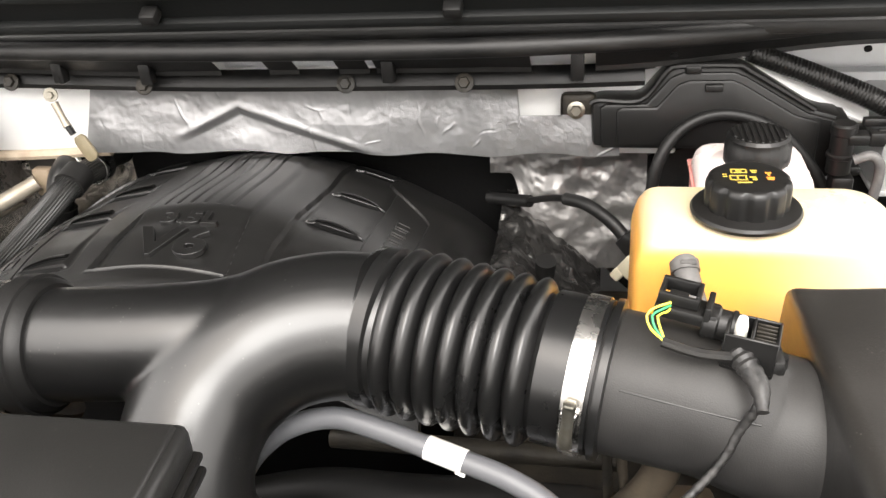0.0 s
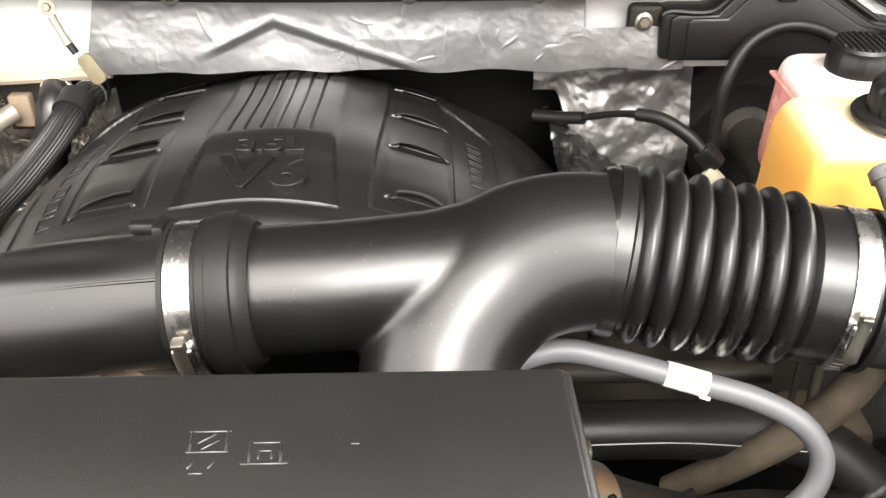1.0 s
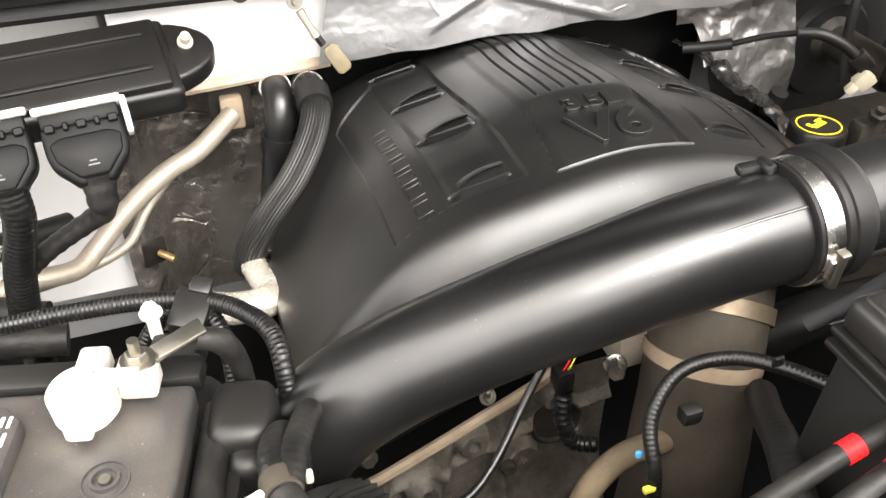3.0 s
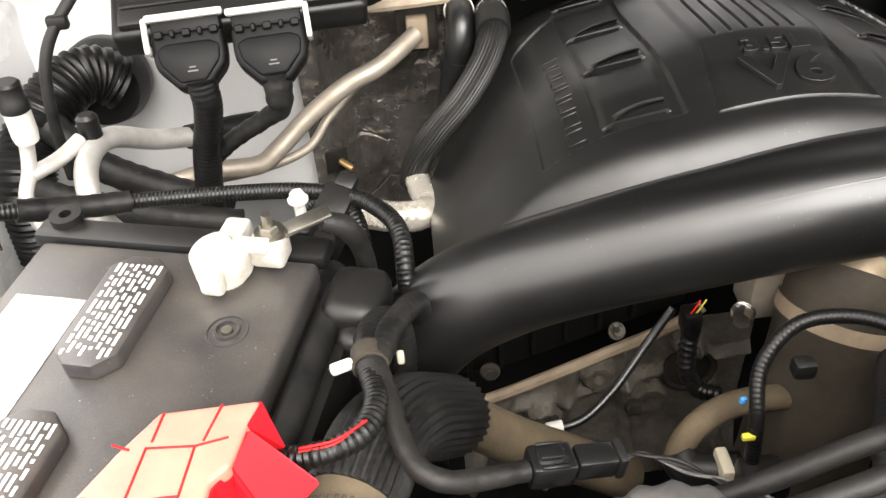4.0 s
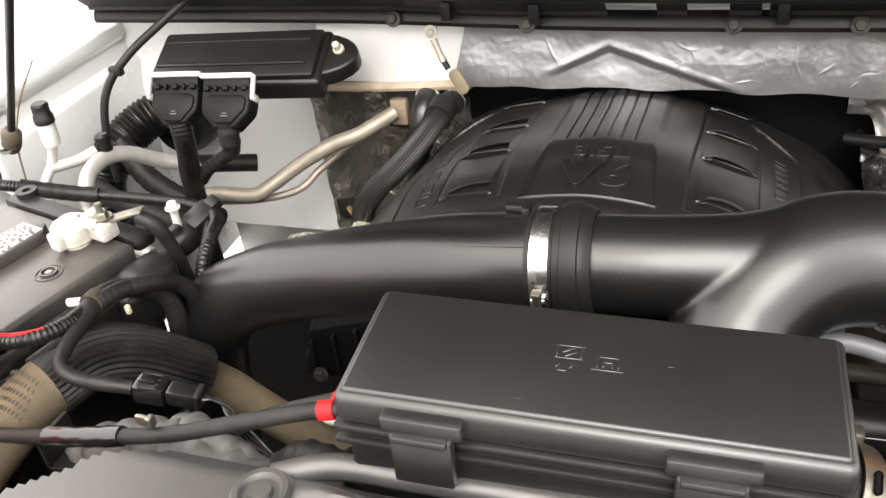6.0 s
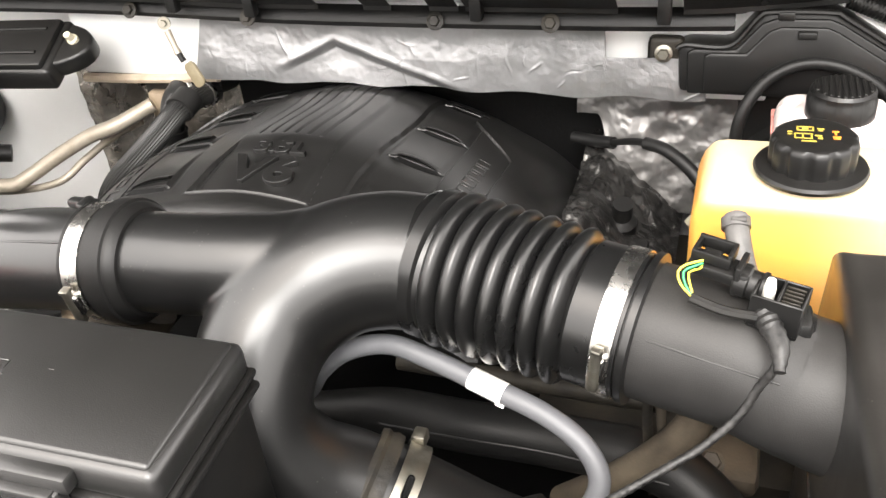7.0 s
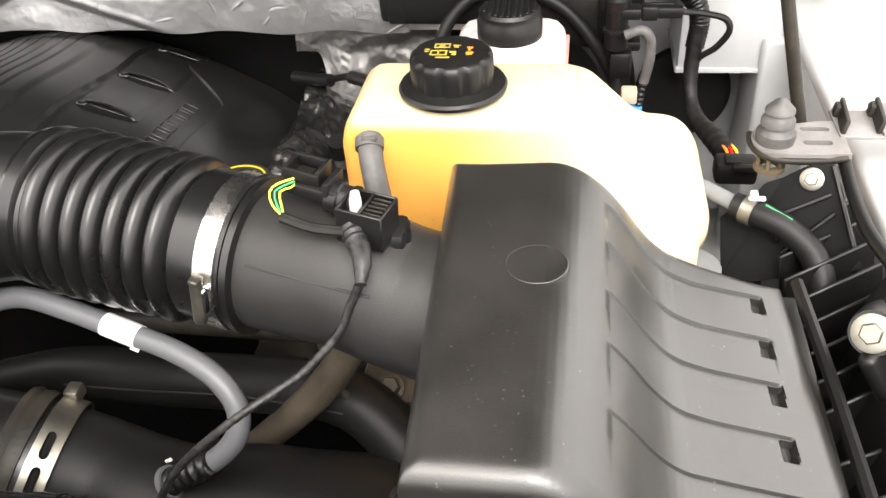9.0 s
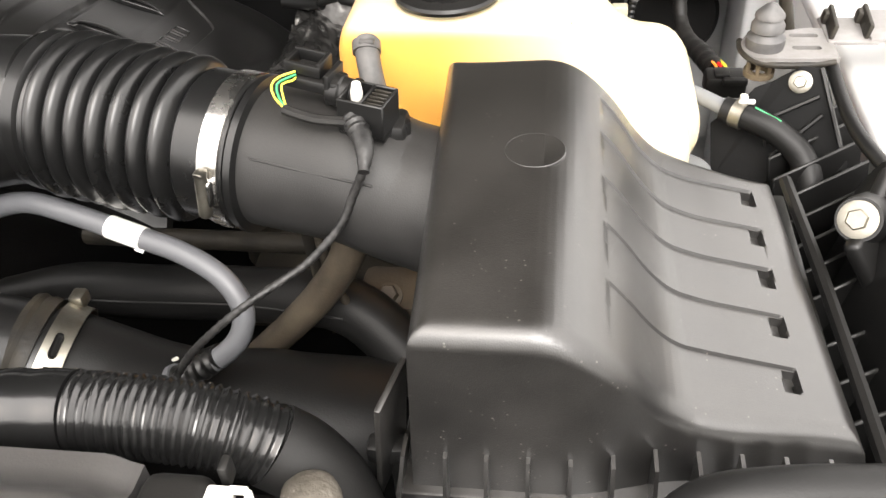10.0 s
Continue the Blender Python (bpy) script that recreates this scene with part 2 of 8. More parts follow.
M_FUSE = surface("fuse_lid_plastic", (0.0062, 0.0062, 0.0062), 0.36, bump=0.22, grain=1400, dust=0.015, second=(0.0095, 0.0093, 0.009), coat=0.8, coat_rough=0.36, specks=0.09)
M_GLOSSLOOM = surface("glossy_conduit", (0.006, 0.006, 0.006), 0.22, bump=0.04, grain=500, second=(0.009, 0.009, 0.009), coat=0.5, coat_rough=0.15)
M_GREYTAPE = surface("dusty_grey_tape", (0.06, 0.058, 0.056), 0.5, bump=0.5, grain=160, second=(0.13, 0.125, 0.12), spots=35)
M_PALELINE = surface("pale_metal_line", (0.58, 0.565, 0.54), 0.4, 0.5, second=(0.42, 0.40, 0.365), spots=40)
M_RUBBER = surface("black_rubber", (0.006, 0.006, 0.006), 0.46, bump=0.12, grain=700, second=(0.010, 0.0097, 0.0093), spec=0.27)
M_BELLOWS = surface("bellows_rubber", (0.006, 0.006, 0.006), 0.31, bump=0.05, grain=600, second=(0.008, 0.008, 0.008), coat=0.3, coat_rough=0.24, spec=0.4)
M_LOOM = surface("wiring_sleeve", (0.004, 0.004, 0.004), 0.34, bump=0.15, grain=500, second=(0.010, 0.0096, 0.009), spots=30, spec=0.34)
M_TWIST = surface("twisted_tape", (0.006, 0.006, 0.006), 0.42, bump=0.6, grain=260, second=(0.035, 0.034, 0.033), spots=170, spec=0.4)
M_TAPE = surface("cloth_tape", (0.006, 0.006, 0.006), 0.5, bump=0.5, grain=220, second=(0.017, 0.016, 0.0145), spots=40, spec=0.3)
M_GREYHOSE = surface("grey_rubber_hose", (0.095, 0.097, 0.104), 0.5, bump=0.08, grain=600, second=(0.12, 0.122, 0.13))
M_CONE = surface("dusty_grey_rubber", (0.055, 0.053, 0.054), 0.55, bump=0.1, grain=500, second=(0.13, 0.125, 0.12), spots=40)
M_BROWNHOSE = surface("dusty_coolant_hose", (0.080, 0.063, 0.041), 0.75, bump=0.35, grain=500, second=(0.14, 0.108, 0.068), spots=25, spec=0.2)
M_STEEL = surface("clamp_steel", (0.72, 0.71, 0.69), 0.26, 1.0, second=(0.6, 0.58, 0.55), spots=60, rough_var=0.1)
M_ZINC = surface("zinc_bolt", (0.34, 0.325, 0.28), 0.42, 1.0, second=(0.27, 0.25, 0.21), spots=90)
# dirty aluminium, its colour lowered further for the shade under the cowl
M_ALU = surface("aluminium_tube", (0.36, 0.32, 0.265), 0.55, 0.5, second=(0.27, 0.235, 0.185), spots=30, bump=0.05, rough_var=0.12)
M_CAST = surface("cast_aluminium", (0.15, 0.135, 0.112), 0.66, 0.25, bump=1.0, grain=300, second=(0.055, 0.047, 0.036), spots=32, specks=0.6)
M_CASTDARK = surface("oily_dark_metal", (0.016, 0.015, 0.0135), 0.5, 0.1, bump=0.4, grain=300, second=(0.042, 0.036, 0.027), spots=30, spec=0.3)
M_WHITE = surface("white_body_paint", (0.75, 0.75, 0.74), 0.30, coat=0.5, second=(0.69, 0.69, 0.68), spots=4, rough_var=0.05)
# greyer copy of the white paint: the bay's shade is put into it
M_SHADEDWHITE = surface("shaded_white_paint", (0.60, 0.61, 0.62), 0.4, second=(0.51, 0.515, 0.52), spots=8, coat=0.2)
M_RED = surface("red_plastic", (0.66, 0.010, 0.018), 0.42, bump=0.06, grain=800, spec=0.2, second=(0.72, 0.016, 0.024))
M_REDTOP = surface("pale_red_plastic", (0.80, 0.17, 0.12), 0.5, bump=0.1, grain=800, spec=0.5, second=(0.80, 0.24, 0.17), spots=25, coat=0.9, coat_rough=0.42)
M_REDTAPE = surface("red_tape", (0.62, 0.012, 0.014), 0.5, spec=0.2)
M_YELLOW = surface("yellow_print", (0.85, 0.62, 0.02), 0.5)
M_CAPPRINT = surface("worn_yellow_print", (0.55, 0.41, 0.05), 0.5, second=(0.30, 0.22, 0.04), spots=200)
M_WHITEPRINT = surface("white_print", (0.78, 0.77, 0.75), 0.55, second=(0.55, 0.54, 0.52), spots=150)
M_WHITETAPE = surface("white_tape", (0.80, 0.79, 0.76), 0.5)
M_NYLON = surface("white_nylon", (0.52, 0.51, 0.47), 0.45)
M_LEAD = surface("lead_clamp", (0.62, 0.61, 0.57), 0.6, 0.3, bump=0.8, grain=200, second=(0.40, 0.37, 0.30), spots=60)
M_COPPER = surface("brass_tip", (0.60, 0.40, 0.18), 0.4, 0.9)
M_BATTERY = surface("dusty_battery_case", (0.020, 0.020, 0.022), 0.42, bump=0.12, grain=900, second=(0.060, 0.053, 0.046), spots=22, dust=0.10, coat=0.7, coat_rough=0.34, specks=0.45)
M_STRAP = surface("tan_strap", (0.17, 0.14, 0.085), 0.6, bump=0.2, second=(0.12, 0.10, 0.06), spots=60)
M_WOOD = surface("pale_seam_sealer", (0.46, 0.38, 0.29), 0.6, second=(0.32, 0.25, 0.18), spots=30)
# near-black: the shade of holes and of the bay's depth is put in
M_DARK = surface("near_black", (0.0020, 0.0020, 0.0020), 0.7, bump=0.3, grain=200, spec=0.2)
M_COWL = surface("cowl_plastic", (0.004, 0.0042, 0.0044), 0.46, bump=0.2, grain=700, second=(0.012, 0.0115, 0.011), spots=20, spec=0.35)
M_HOOD = surface("hood_lining", (0.004, 0.0045, 0.0045), 0.55, bump=0.15, grain=300, second=(0.006, 0.0065, 0.0065), spots=8, spec=0.3)
M_GREEN = surface("green_wire", (0.02, 0.25, 0.09), 0.45)
M_YWIRE = surface("yellow_wire", (0.60, 0.54, 0.05), 0.45)
M_BLUE = surface("blue_tag", (0.05, 0.25, 0.6), 0.45)
M_ORANGE = surface("orange_wire", (0.8, 0.25, 0.03), 0.45)
M_GROUND = surface("concrete_yard", (0.30, 0.29, 0.27), 0.85, bump=0.5, grain=60, second=(0.22, 0.21, 0.2), spots=2)
M_CLEAR = surface("milky_nipple", (0.16, 0.165, 0.17), 0.2)
M_BRACKET = surface("grey_bracket_metal", (0.27, 0.26, 0.255), 0.5, 0.3, bump=0.2, grain=300, second=(0.19, 0.18, 0.17), spots=30)
M_GOLD = surface("gold_heat_sleeve", (0.78, 0.74, 0.66), 0.26, 0.6, bump=0.9, grain=160, second=(0.58, 0.53, 0.43), spots=40)
M_BATLABEL = surface("worn_sticker", (0.30, 0.28, 0.27), 0.5, second=(0.66, 0.63, 0.61), spots=45)
# brown made darker: the shade under the bellows is put into the colour
M_BROWNDARK = surface("darkened_brown", (0.046, 0.036, 0.026), 0.6, bump=0.3, grain=400, second=(0.10, 0.08, 0.055), spots=30)
M_FLANGE = surface("stained_gasket_edge", (0.30, 0.235, 0.165), 0.6, second=(0.20, 0.15, 0.10), spots=40)
M_DUSTY = surface("dusty_rubber", (0.034, 0.029, 0.023), 0.6, bump=0.25, grain=300, second=(0.066, 0.056, 0.043), spots=20, spec=0.15)
M_BRASSY = surface("stained_band", (0.20, 0.16, 0.11), 0.5, 0.8, second=(0.14, 0.11, 0.075), spots=60)
M_RADCOVER = surface("grey_plastic_cover", (0.030, 0.029, 0.029), 0.42, bump=0.12, grain=900, second=(0.045, 0.043, 0.042), spots=10, dust=0.05, coat=0.9, coat_rough=0.38)
M_PALECREAM = surface("cream_plug", (0.42, 0.385, 0.29), 0.5)


def crinkled(name, color, rough, scale, strength, dark, metal=0.8, loose=1.6):
    """Crumpled foil: folds at two sizes over a metal sheet."""
    m = surface(name, color, rough, metal, second=dark, spots=9, rough_var=0.12)
    t = m.node_tree
    b = t.nodes["Principled BSDF"]
    co = t.nodes["Texture Coordinate"]
    v = t.nodes.new("ShaderNodeTexVoronoi")
    v.feature = "DISTANCE_TO_EDGE"
    v.inputs["Scale"].default_value = scale
    w = t.nodes.new("ShaderNodeTexNoise")
    w.inputs["Scale"].default_value = scale * 0.6
    w.inputs["Detail"].default_value = 5
    w.inputs["Distortion"].default_value = 1.5
    mix = t.nodes.new("ShaderNodeMixRGB")
    mix.inputs[0].default_value = 0.06
    t.links.new(co.outputs["Object"], mix.inputs[1])
    t.links.new(w.outputs["Color"], mix.inputs[2])
    t.links.new(mix.outputs[0], v.inputs["Vector"])
    t.links.new(co.outputs["Object"], w.inputs[0])
    ed = t.nodes.new("ShaderNodeMapRange")
    ed.inputs["From Max"].default_value = 0.03
    t.links.new(v.outputs["Distance"], ed.inputs[0])
    # most creases fade out; some run sharp for a few centimetres
    keep = t.nodes.new("ShaderNodeMapRange")
    keep.inputs["From Min"].default_value, keep.inputs["From Max"].default_value = 0.50, 0.62
    t.links.new(t.nodes["Noise Texture"].outputs[0], keep.inputs[0])
    crease = t.nodes.new("ShaderNodeMath")
    crease.operation = "MULTIPLY"
    t.links.new(ed.outputs[0], crease.inputs[0])
    t.links.new(keep.outputs[0], crease.inputs[1])
    add = t.nodes.new("ShaderNodeMath")
    add.operation = "MULTIPLY_ADD"
    t.links.new(w.outputs[0], add.inputs[0])
    add.inputs[1].default_value = loose
    t.links.new(crease.outputs[0], add.inputs[2])
    bp = t.nodes.new("ShaderNodeBump")
    bp.inputs["Strength"].default_value = strength
    bp.inputs["Distance"].default_value = 0.004
    t.links.new(add.outputs[0], bp.inputs["Height"])
    t.links.new(bp.outputs[0], b.inputs["Normal"])
    return m


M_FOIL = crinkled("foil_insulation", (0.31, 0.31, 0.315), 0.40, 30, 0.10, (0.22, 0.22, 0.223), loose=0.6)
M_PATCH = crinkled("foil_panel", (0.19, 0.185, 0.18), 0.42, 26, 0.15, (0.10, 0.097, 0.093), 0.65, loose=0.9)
M_CREASEFOIL = crinkled("creased_heat_foil", (0.075, 0.073, 0.070), 0.27, 22, 0.34, (0.028, 0.027, 0.026), 0.8)
M_DARKFOIL = crinkled("sooty_foil", (0.46, 0.43, 0.39), 0.26, 13, 0.6, (0.16, 0.14, 0.118), 0.75, loose=2.2)


def tank_plastic():
    """Milky plastic with orange coolant standing behind the front chamber's wall."""
    m = surface("coolant_tank_plastic", (0.66, 0.585, 0.41), 0.30, second=(0.62, 0.54, 0.36), spots=12)
    t = m.node_tree
    b = t.nodes["Principled BSDF"]
    co = t.nodes["Texture Coordinate"]
    base = b.inputs["Base Color"].links[0].from_socket
    sep = t.nodes.new("ShaderNodeSeparateXYZ")
    t.links.new(co.outputs["Object"], sep.inputs[0])
    fill = t.nodes.new("ShaderNodeMapRange")
    fill.interpolation_type = "SMOOTHSTEP"
    fill.inputs["From Min"].default_value, fill.inputs["From Max"].default_value = 0.285, 0.165
    t.links.new(sep.outputs["X"], fill.inputs[0])
    level = t.nodes.new("ShaderNodeMapRange")
    level.interpolation_type = "SMOOTHSTEP"
    level.inputs["From Min"].default_value, level.inputs["From Max"].default_value = 1.316, 1.300
    t.links.new(sep.outputs["Z"], level.inputs[0])
    mul = t.nodes.new("ShaderNodeMath")
    mul.operation = "MULTIPLY"
    t.links.new(fill.outputs[0], mul.inputs[0])
    t.links.new(level.outputs[0], mul.inputs[1])
    mix = t.nodes.new("ShaderNodeMixRGB")
    mix.inputs[2].default_value = (0.80, 0.40, 0.085, 1)
    t.links.new(mul.outputs[0], mix.inputs[0])
    t.links.new(base, mix.inputs[1])
    t.links.new(mix.outputs[0], b.inputs["Base Color"])
    b.inputs["Subsurface Weight"].default_value = 0.25
    b.inputs["Subsurface Radius"].default_value = (0.02, 0.012, 0.006)
    b.inputs["Subsurface Scale"].default_value = 0.5
    return m


M_TANK = tank_plastic()


def reservoir_plastic():
    """Milky plastic, pink below the fluid's level."""
    m = surface("translucent_reservoir", (0.80, 0.72, 0.69), 0.3, second=(0.80, 0.67, 0.64), spots=10)
    t = m.node_tree
    b = t.nodes["Principled BSDF"]
    base = b.inputs["Base Color"].links[0].from_socket
    sep = t.nodes.new("ShaderNodeSeparateXYZ")
    t.links.new(t.nodes["Texture Coordinate"].outputs["Object"], sep.inputs[0])
    level = t.nodes.new("ShaderNodeMapRange")
    level.interpolation_type = "SMOOTHSTEP"
    level.inputs["From Min"].default_value, level.inputs["From Max"].default_value = 1.279, 1.271
    t.links.new(sep.outputs["Z"], level.inputs[0])
    mix = t.nodes.new("ShaderNodeMixRGB")
    mix.inputs[2].default_value = (0.78, 0.33, 0.29, 1)
    t.links.new(level.outputs[0], mix.inputs[0])
    t.links.new(base, mix.inputs[1])
    t.links.new(mix.outputs[0], b.inputs["Base Color"])
    return m


M_RESERVOIR = reservoir_plastic()


def braided(name, c1, c2, scale):
    """A woven sleeve: two crossing sets of threads."""
    m = surface(name, c1, 0.5, second=c2, spots=40)
    t = m.node_tree
    b = t.nodes["Principled BSDF"]
    co = t.nodes["Texture Coordinate"]
    ck = t.nodes.new("ShaderNodeTexChecker")
    ck.inputs["Scale"].default_value = scale
    rot = t.nodes.new("ShaderNodeMapping")
    rot.inputs["Rotation"].default_value = (0.6, 0.7, 0.8)
    t.links.new(co.outputs["Object"], rot.inputs[0])
    t.links.new(rot.outputs[0], ck.inputs[0])
    mx = t.nodes.new("ShaderNodeMixRGB")
    mx.blend_type = "MULTIPLY"
    mx.inputs[0].default_value = 0.8
    t.links.new(b.inputs["Base Color"].links[0].from_socket, mx.inputs[1])
    t.links.new(ck.outputs[0], mx.inputs[2])
    t.links.new(mx.outputs[0], b.inputs["Base Color"])
    bp = t.nodes.new("ShaderNodeBump")
    bp.inputs["Strength"].default_value = 0.6
    bp.inputs["Distance"].default_value = 0.0008
    t.links.new(ck.outputs[1], bp.inputs["Height"])
    t.links.new(bp.outputs[0], b.inputs["Normal"])
    return m


M_BRAID = braided("braided_black_sleeve", (0.005, 0.005, 0.005), (0.026, 0.025, 0.023), 330)


# ---- the setting: ground, bay walls, firewall, cowl, hood ----
STAND = Matrix(((1, 0, 0, 0), (0, 0, 1, 0), (0, 1, 0, 0), (0, 0, 0, 1)))   # plan (x, y, h) to upright (x, h, y)


def crumple(x, y, size, amount):
    p = Vector((x / size, y / size, 3.7))
    return amount * (noise.noise(p) + 0.6 * abs(noise.noise(p * 2.3)) + 0.35 * noise.noise(p * 5.1))


def structure(name, bm, material, label, category):
    return solo(name, bm, material, label, category, kind="structure")


structure("ground", rbox((60, 60, 0.1), (0, 0, -0.05), 0), M_GROUND, "pale concrete yard under the pickup truck", "ground")
# floor and front wall are added, to keep light out of the bay
structure("floor", rbox((1.5, 1.25, 0.02), (-0.22, 0.45, 0.80), 0), M_DARK, "near-black sheet added to close the engine bay below", "floor")
structure("wall_front", rbox((1.5, 0.03, 0.44), (-0.22, -0.16, 1.0), 0.004), M_DARK, "unseen black wall added to close the front of the bay", "radiator support")

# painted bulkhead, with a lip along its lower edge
structure("wall_north", rbox((1.5, 0.02, 0.62), (-0.22, 1.06, 1.05), 0.003), M_SHADEDWHITE, "white-painted bulkhead behind the engine", "firewall")
structure("bulkhead_mat", rbox((0.52, 0.012, 0.40), (-0.225, 0.958, 1.055), 0.004), M_DARK, "near-black sheet behind the engine", "bulkhead mat")
upper = merged(rbox((0.80, 0.012, 0.112), (-0.245, 0.878, 1.293), 0.003), rbox((0.72, 0.20, 0.006), (-0.285, 0.98, 1.345), 0.002))
structure("wall_upper", upper, M_WHITE, "white-painted upper bulkhead under the black cowl", "firewall")
structure("trim", sweep([(-0.645, 0.868, 1.232), (-0.56, 0.868, 1.234), (-0.49, 0.868, 1.238), (-0.452, 0.868, 1.240)], 0.006, 8, 0.01),
          M_WOOD, "pale sealed seam along the bulkhead's lower edge", "seam")
left_wall = field(-0.98, -0.655, 0.98, 1.32, 26, 24,
                  lambda x, z: 0.915 + 0.012 * smooth_step(1.2, 1.24, z))
structure("wall_west_rear", moved(left_wall, STAND), M_WHITE, "white-painted inner panel behind the air-conditioning lines", "inner wing")

# left and right wings with their top flanges
wing_left = merged(rbox((0.02, 1.25, 0.42), (-0.985, 0.45, 1.06), 0.004), rbox((0.18, 1.25, 0.02), (-1.06, 0.45, 1.285), 0.006),
                   rbox((0.03, 0.34, 0.30), (-0.975, 0.80, 1.10), 0.012, 3))
structure("wall_west", wing_left, M_WHITE, "white-painted inner wing and top flange of the bay", "wing")
wing_right = merged(rbox((0.02, 1.25, 0.36), (0.487, 0.45, 1.03), 0.004), rbox((0.22, 1.30, 0.022), (0.573, 0.45, 1.222), 0.008, 3))
structure("wall_east", wing_right, M_WHITE, "white-painted wing with a rounded inner edge", "wing")
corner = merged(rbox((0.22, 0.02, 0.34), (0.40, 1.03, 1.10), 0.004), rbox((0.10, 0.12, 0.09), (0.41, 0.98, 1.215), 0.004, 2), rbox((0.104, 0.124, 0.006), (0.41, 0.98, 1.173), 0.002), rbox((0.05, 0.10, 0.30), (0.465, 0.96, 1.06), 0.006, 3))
structure("wall_corner", corner, M_SHADEDWHITE, "white-painted corner panel, greyed for shade, beside the brake booster", "inner wing")


def cowl_y(x):
    return 0.07 * smooth_step(0.06, 0.36, x) + 0.02 * smooth_step(-0.35, -0.6, x)


def cowl_face(x, z):
    """Lower cowl leaning over the bay."""
    return 0.846 - 1.15 * (z - 1.322) + cowl_y(x) + 0.006 * smooth_step(1.337, 1.341, z)


cowl = thing("cowl_panel", (0, 0.85, 1.32), "black plastic cowl panel with bolts and rectangular windows", "cowl panel", kind="structure")
for x0, x1 in ((-0.95, -0.285), (-0.235, -0.205), (-0.165, -0.135), (-0.128, 0.018), (0.076, 0.62)):
    face = field(x0, x1, 1.338, 1.366, max(3, int((x1 - x0) / 0.02)), 6, cowl_face)
    part("face", moved(face, STAND), M_COWL, cowl)
part("lip", sweep([(x, 0.842 + cowl_y(x), 1.328 - 0.012 * smooth_step(0.1, 0.4, x)) for x in (-0.95, -0.6, -0.3, 0.0, 0.12)], 0.012, 10, 0.03, flat=0.7), M_COWL, cowl)
part("top_rail", sweep([(x, 0.788 + cowl_y(x), 1.374) for x in (-0.95, -0.6, -0.3, 0.0, 0.2, 0.35, 0.6)], 0.009, 10, 0.03), M_COWL, cowl)
part("backing", rbox((0.62, 0.004, 0.05), (-0.64, 0.86, 1.352), 0.001), M_COWL, cowl)
part("window_backing", rbox((0.36, 0.004, 0.04), (-0.12, 0.872, 1.352), 0.001), M_SHADEDWHITE, cowl, "pale panel seen through the windows")
for x in (-0.045, -0.16, -0.37, -0.53):
    part("bolt", hexhead((x, 0.828 + cowl_y(x), 1.328), (0, -1, 0.5), 0.010, 0.005, 0.009), M_CASTDARK, cowl, "dull grey bolt")
for x in (-0.115, -0.36, -0.46, 0.06):
    part("clip", rbox((0.012, 0.012, 0.026), (x, 0.822 + cowl_y(x), 1.345), 0.002), M_COWL, cowl)
part("pointed_strip", prism([(0.0, 0.0), (0.11, 0.016), (0.11, 0.020), (0.0, 0.018)], 0, 0.004, 0.0008), M_COWL, cowl).matrix_basis = (
    Matrix.Translation((0.02, 0.845, 1.318)) @ Matrix.Rotation(radians(75), 4, "X"))
# dark discs laid on for the shaded inside of two holes
for x, z in ((0.143, 1.356), (0.313, 1.345)):
    part("hole_disc", lathe([(0, 0), (0.0035, 0), (0.0035, 0.002), (0, 0.002)], (x, 0.803 + cowl_y(x) * 0.9, z), (0, -1, -0.6), 14), M_DARK, cowl)

structure("cowl_top", merged(rbox((1.75, 0.32, 0.012), (-0.22, 0.975, 1.378), 0.003), rbox((1.40, 0.02, 0.7), (-0.22, 1.14, 1.7), 0.004)), M_COWL, "black cowl top and the dark windscreen behind the hood", "cowl")

# raised hood overhead, hinged at the cowl
HOOD = Matrix.Translation((-0.22, 0.785, 1.386)) @ Matrix.Rotation(radians(-60), 4, "X")
hood = thing("hood", (-0.22, 0.785, 1.386), "raised hood with a dark lined underside", "hood", kind="structure")
part("hinge_lining", moved(rbox((1.40, 0.20, 0.03), (0, -0.10, 0.02), 0.01), HOOD), M_HOOD, hood)
part("inner_panel", moved(rbox((1.40, 0.95, 0.028), (0, -0.676, 0.022), 0.01), HOOD), M_HOOD, hood)
for k in (0.018, 0.055, 0.10):
    part("stiffening_rib", moved(rbox((1.39, 0.012, 0.014), (0, -k, 0.004), 0.004), HOOD), M_HOOD, hood)
for x in (-0.26, -0.09, 0.18):
    part("buffer", moved(rbox((0.016, 0.012, 0.016), (x, -0.035, -0.004), 0.003), HOOD), M_RUBBER, hood)

# ---- foil insulation on the bulkhead ----
def foil_edge(x):
    return 1.246 + 0.002 * math.exp(-((x + 0.275) / 0.085) ** 2) + 0.002 * math.sin(x * 60) + 0.003 * smooth_step(-0.40, -0.45, x)


FOLDS = random.Random(11)
CREASES = []
for k in range(34):
    cx, cz, turn, half = FOLDS.uniform(-0.45, 0.09), FOLDS.uniform(1.25, 1.325), FOLDS.uniform(0.0, 3.14), FOLDS.uniform(0.005, 0.022)
    CREASES.append((cx, cz, math.cos(turn), math.sin(turn), half, FOLDS.choice((-0.0007, -0.0004, -0.0003, 0.0004))))


def creased(x, z):
    """Sharp short folds pressed into the blanket."""
    y = 0.0
    for cx, cz, c, s, half, deep in CREASES:
        dx, dz = x - cx, z - cz
        along = dx * c + dz * s
        if abs(along) < half:
            bow = dz * c - dx * s + 0.16 * along * along / half + 0.004 * noise.noise(Vector((x * 60, z * 60, 1.3)))
            y += deep * max(0.0, 1 - abs(bow) / 0.0017) * (1 - (along / half) ** 2)
    return y


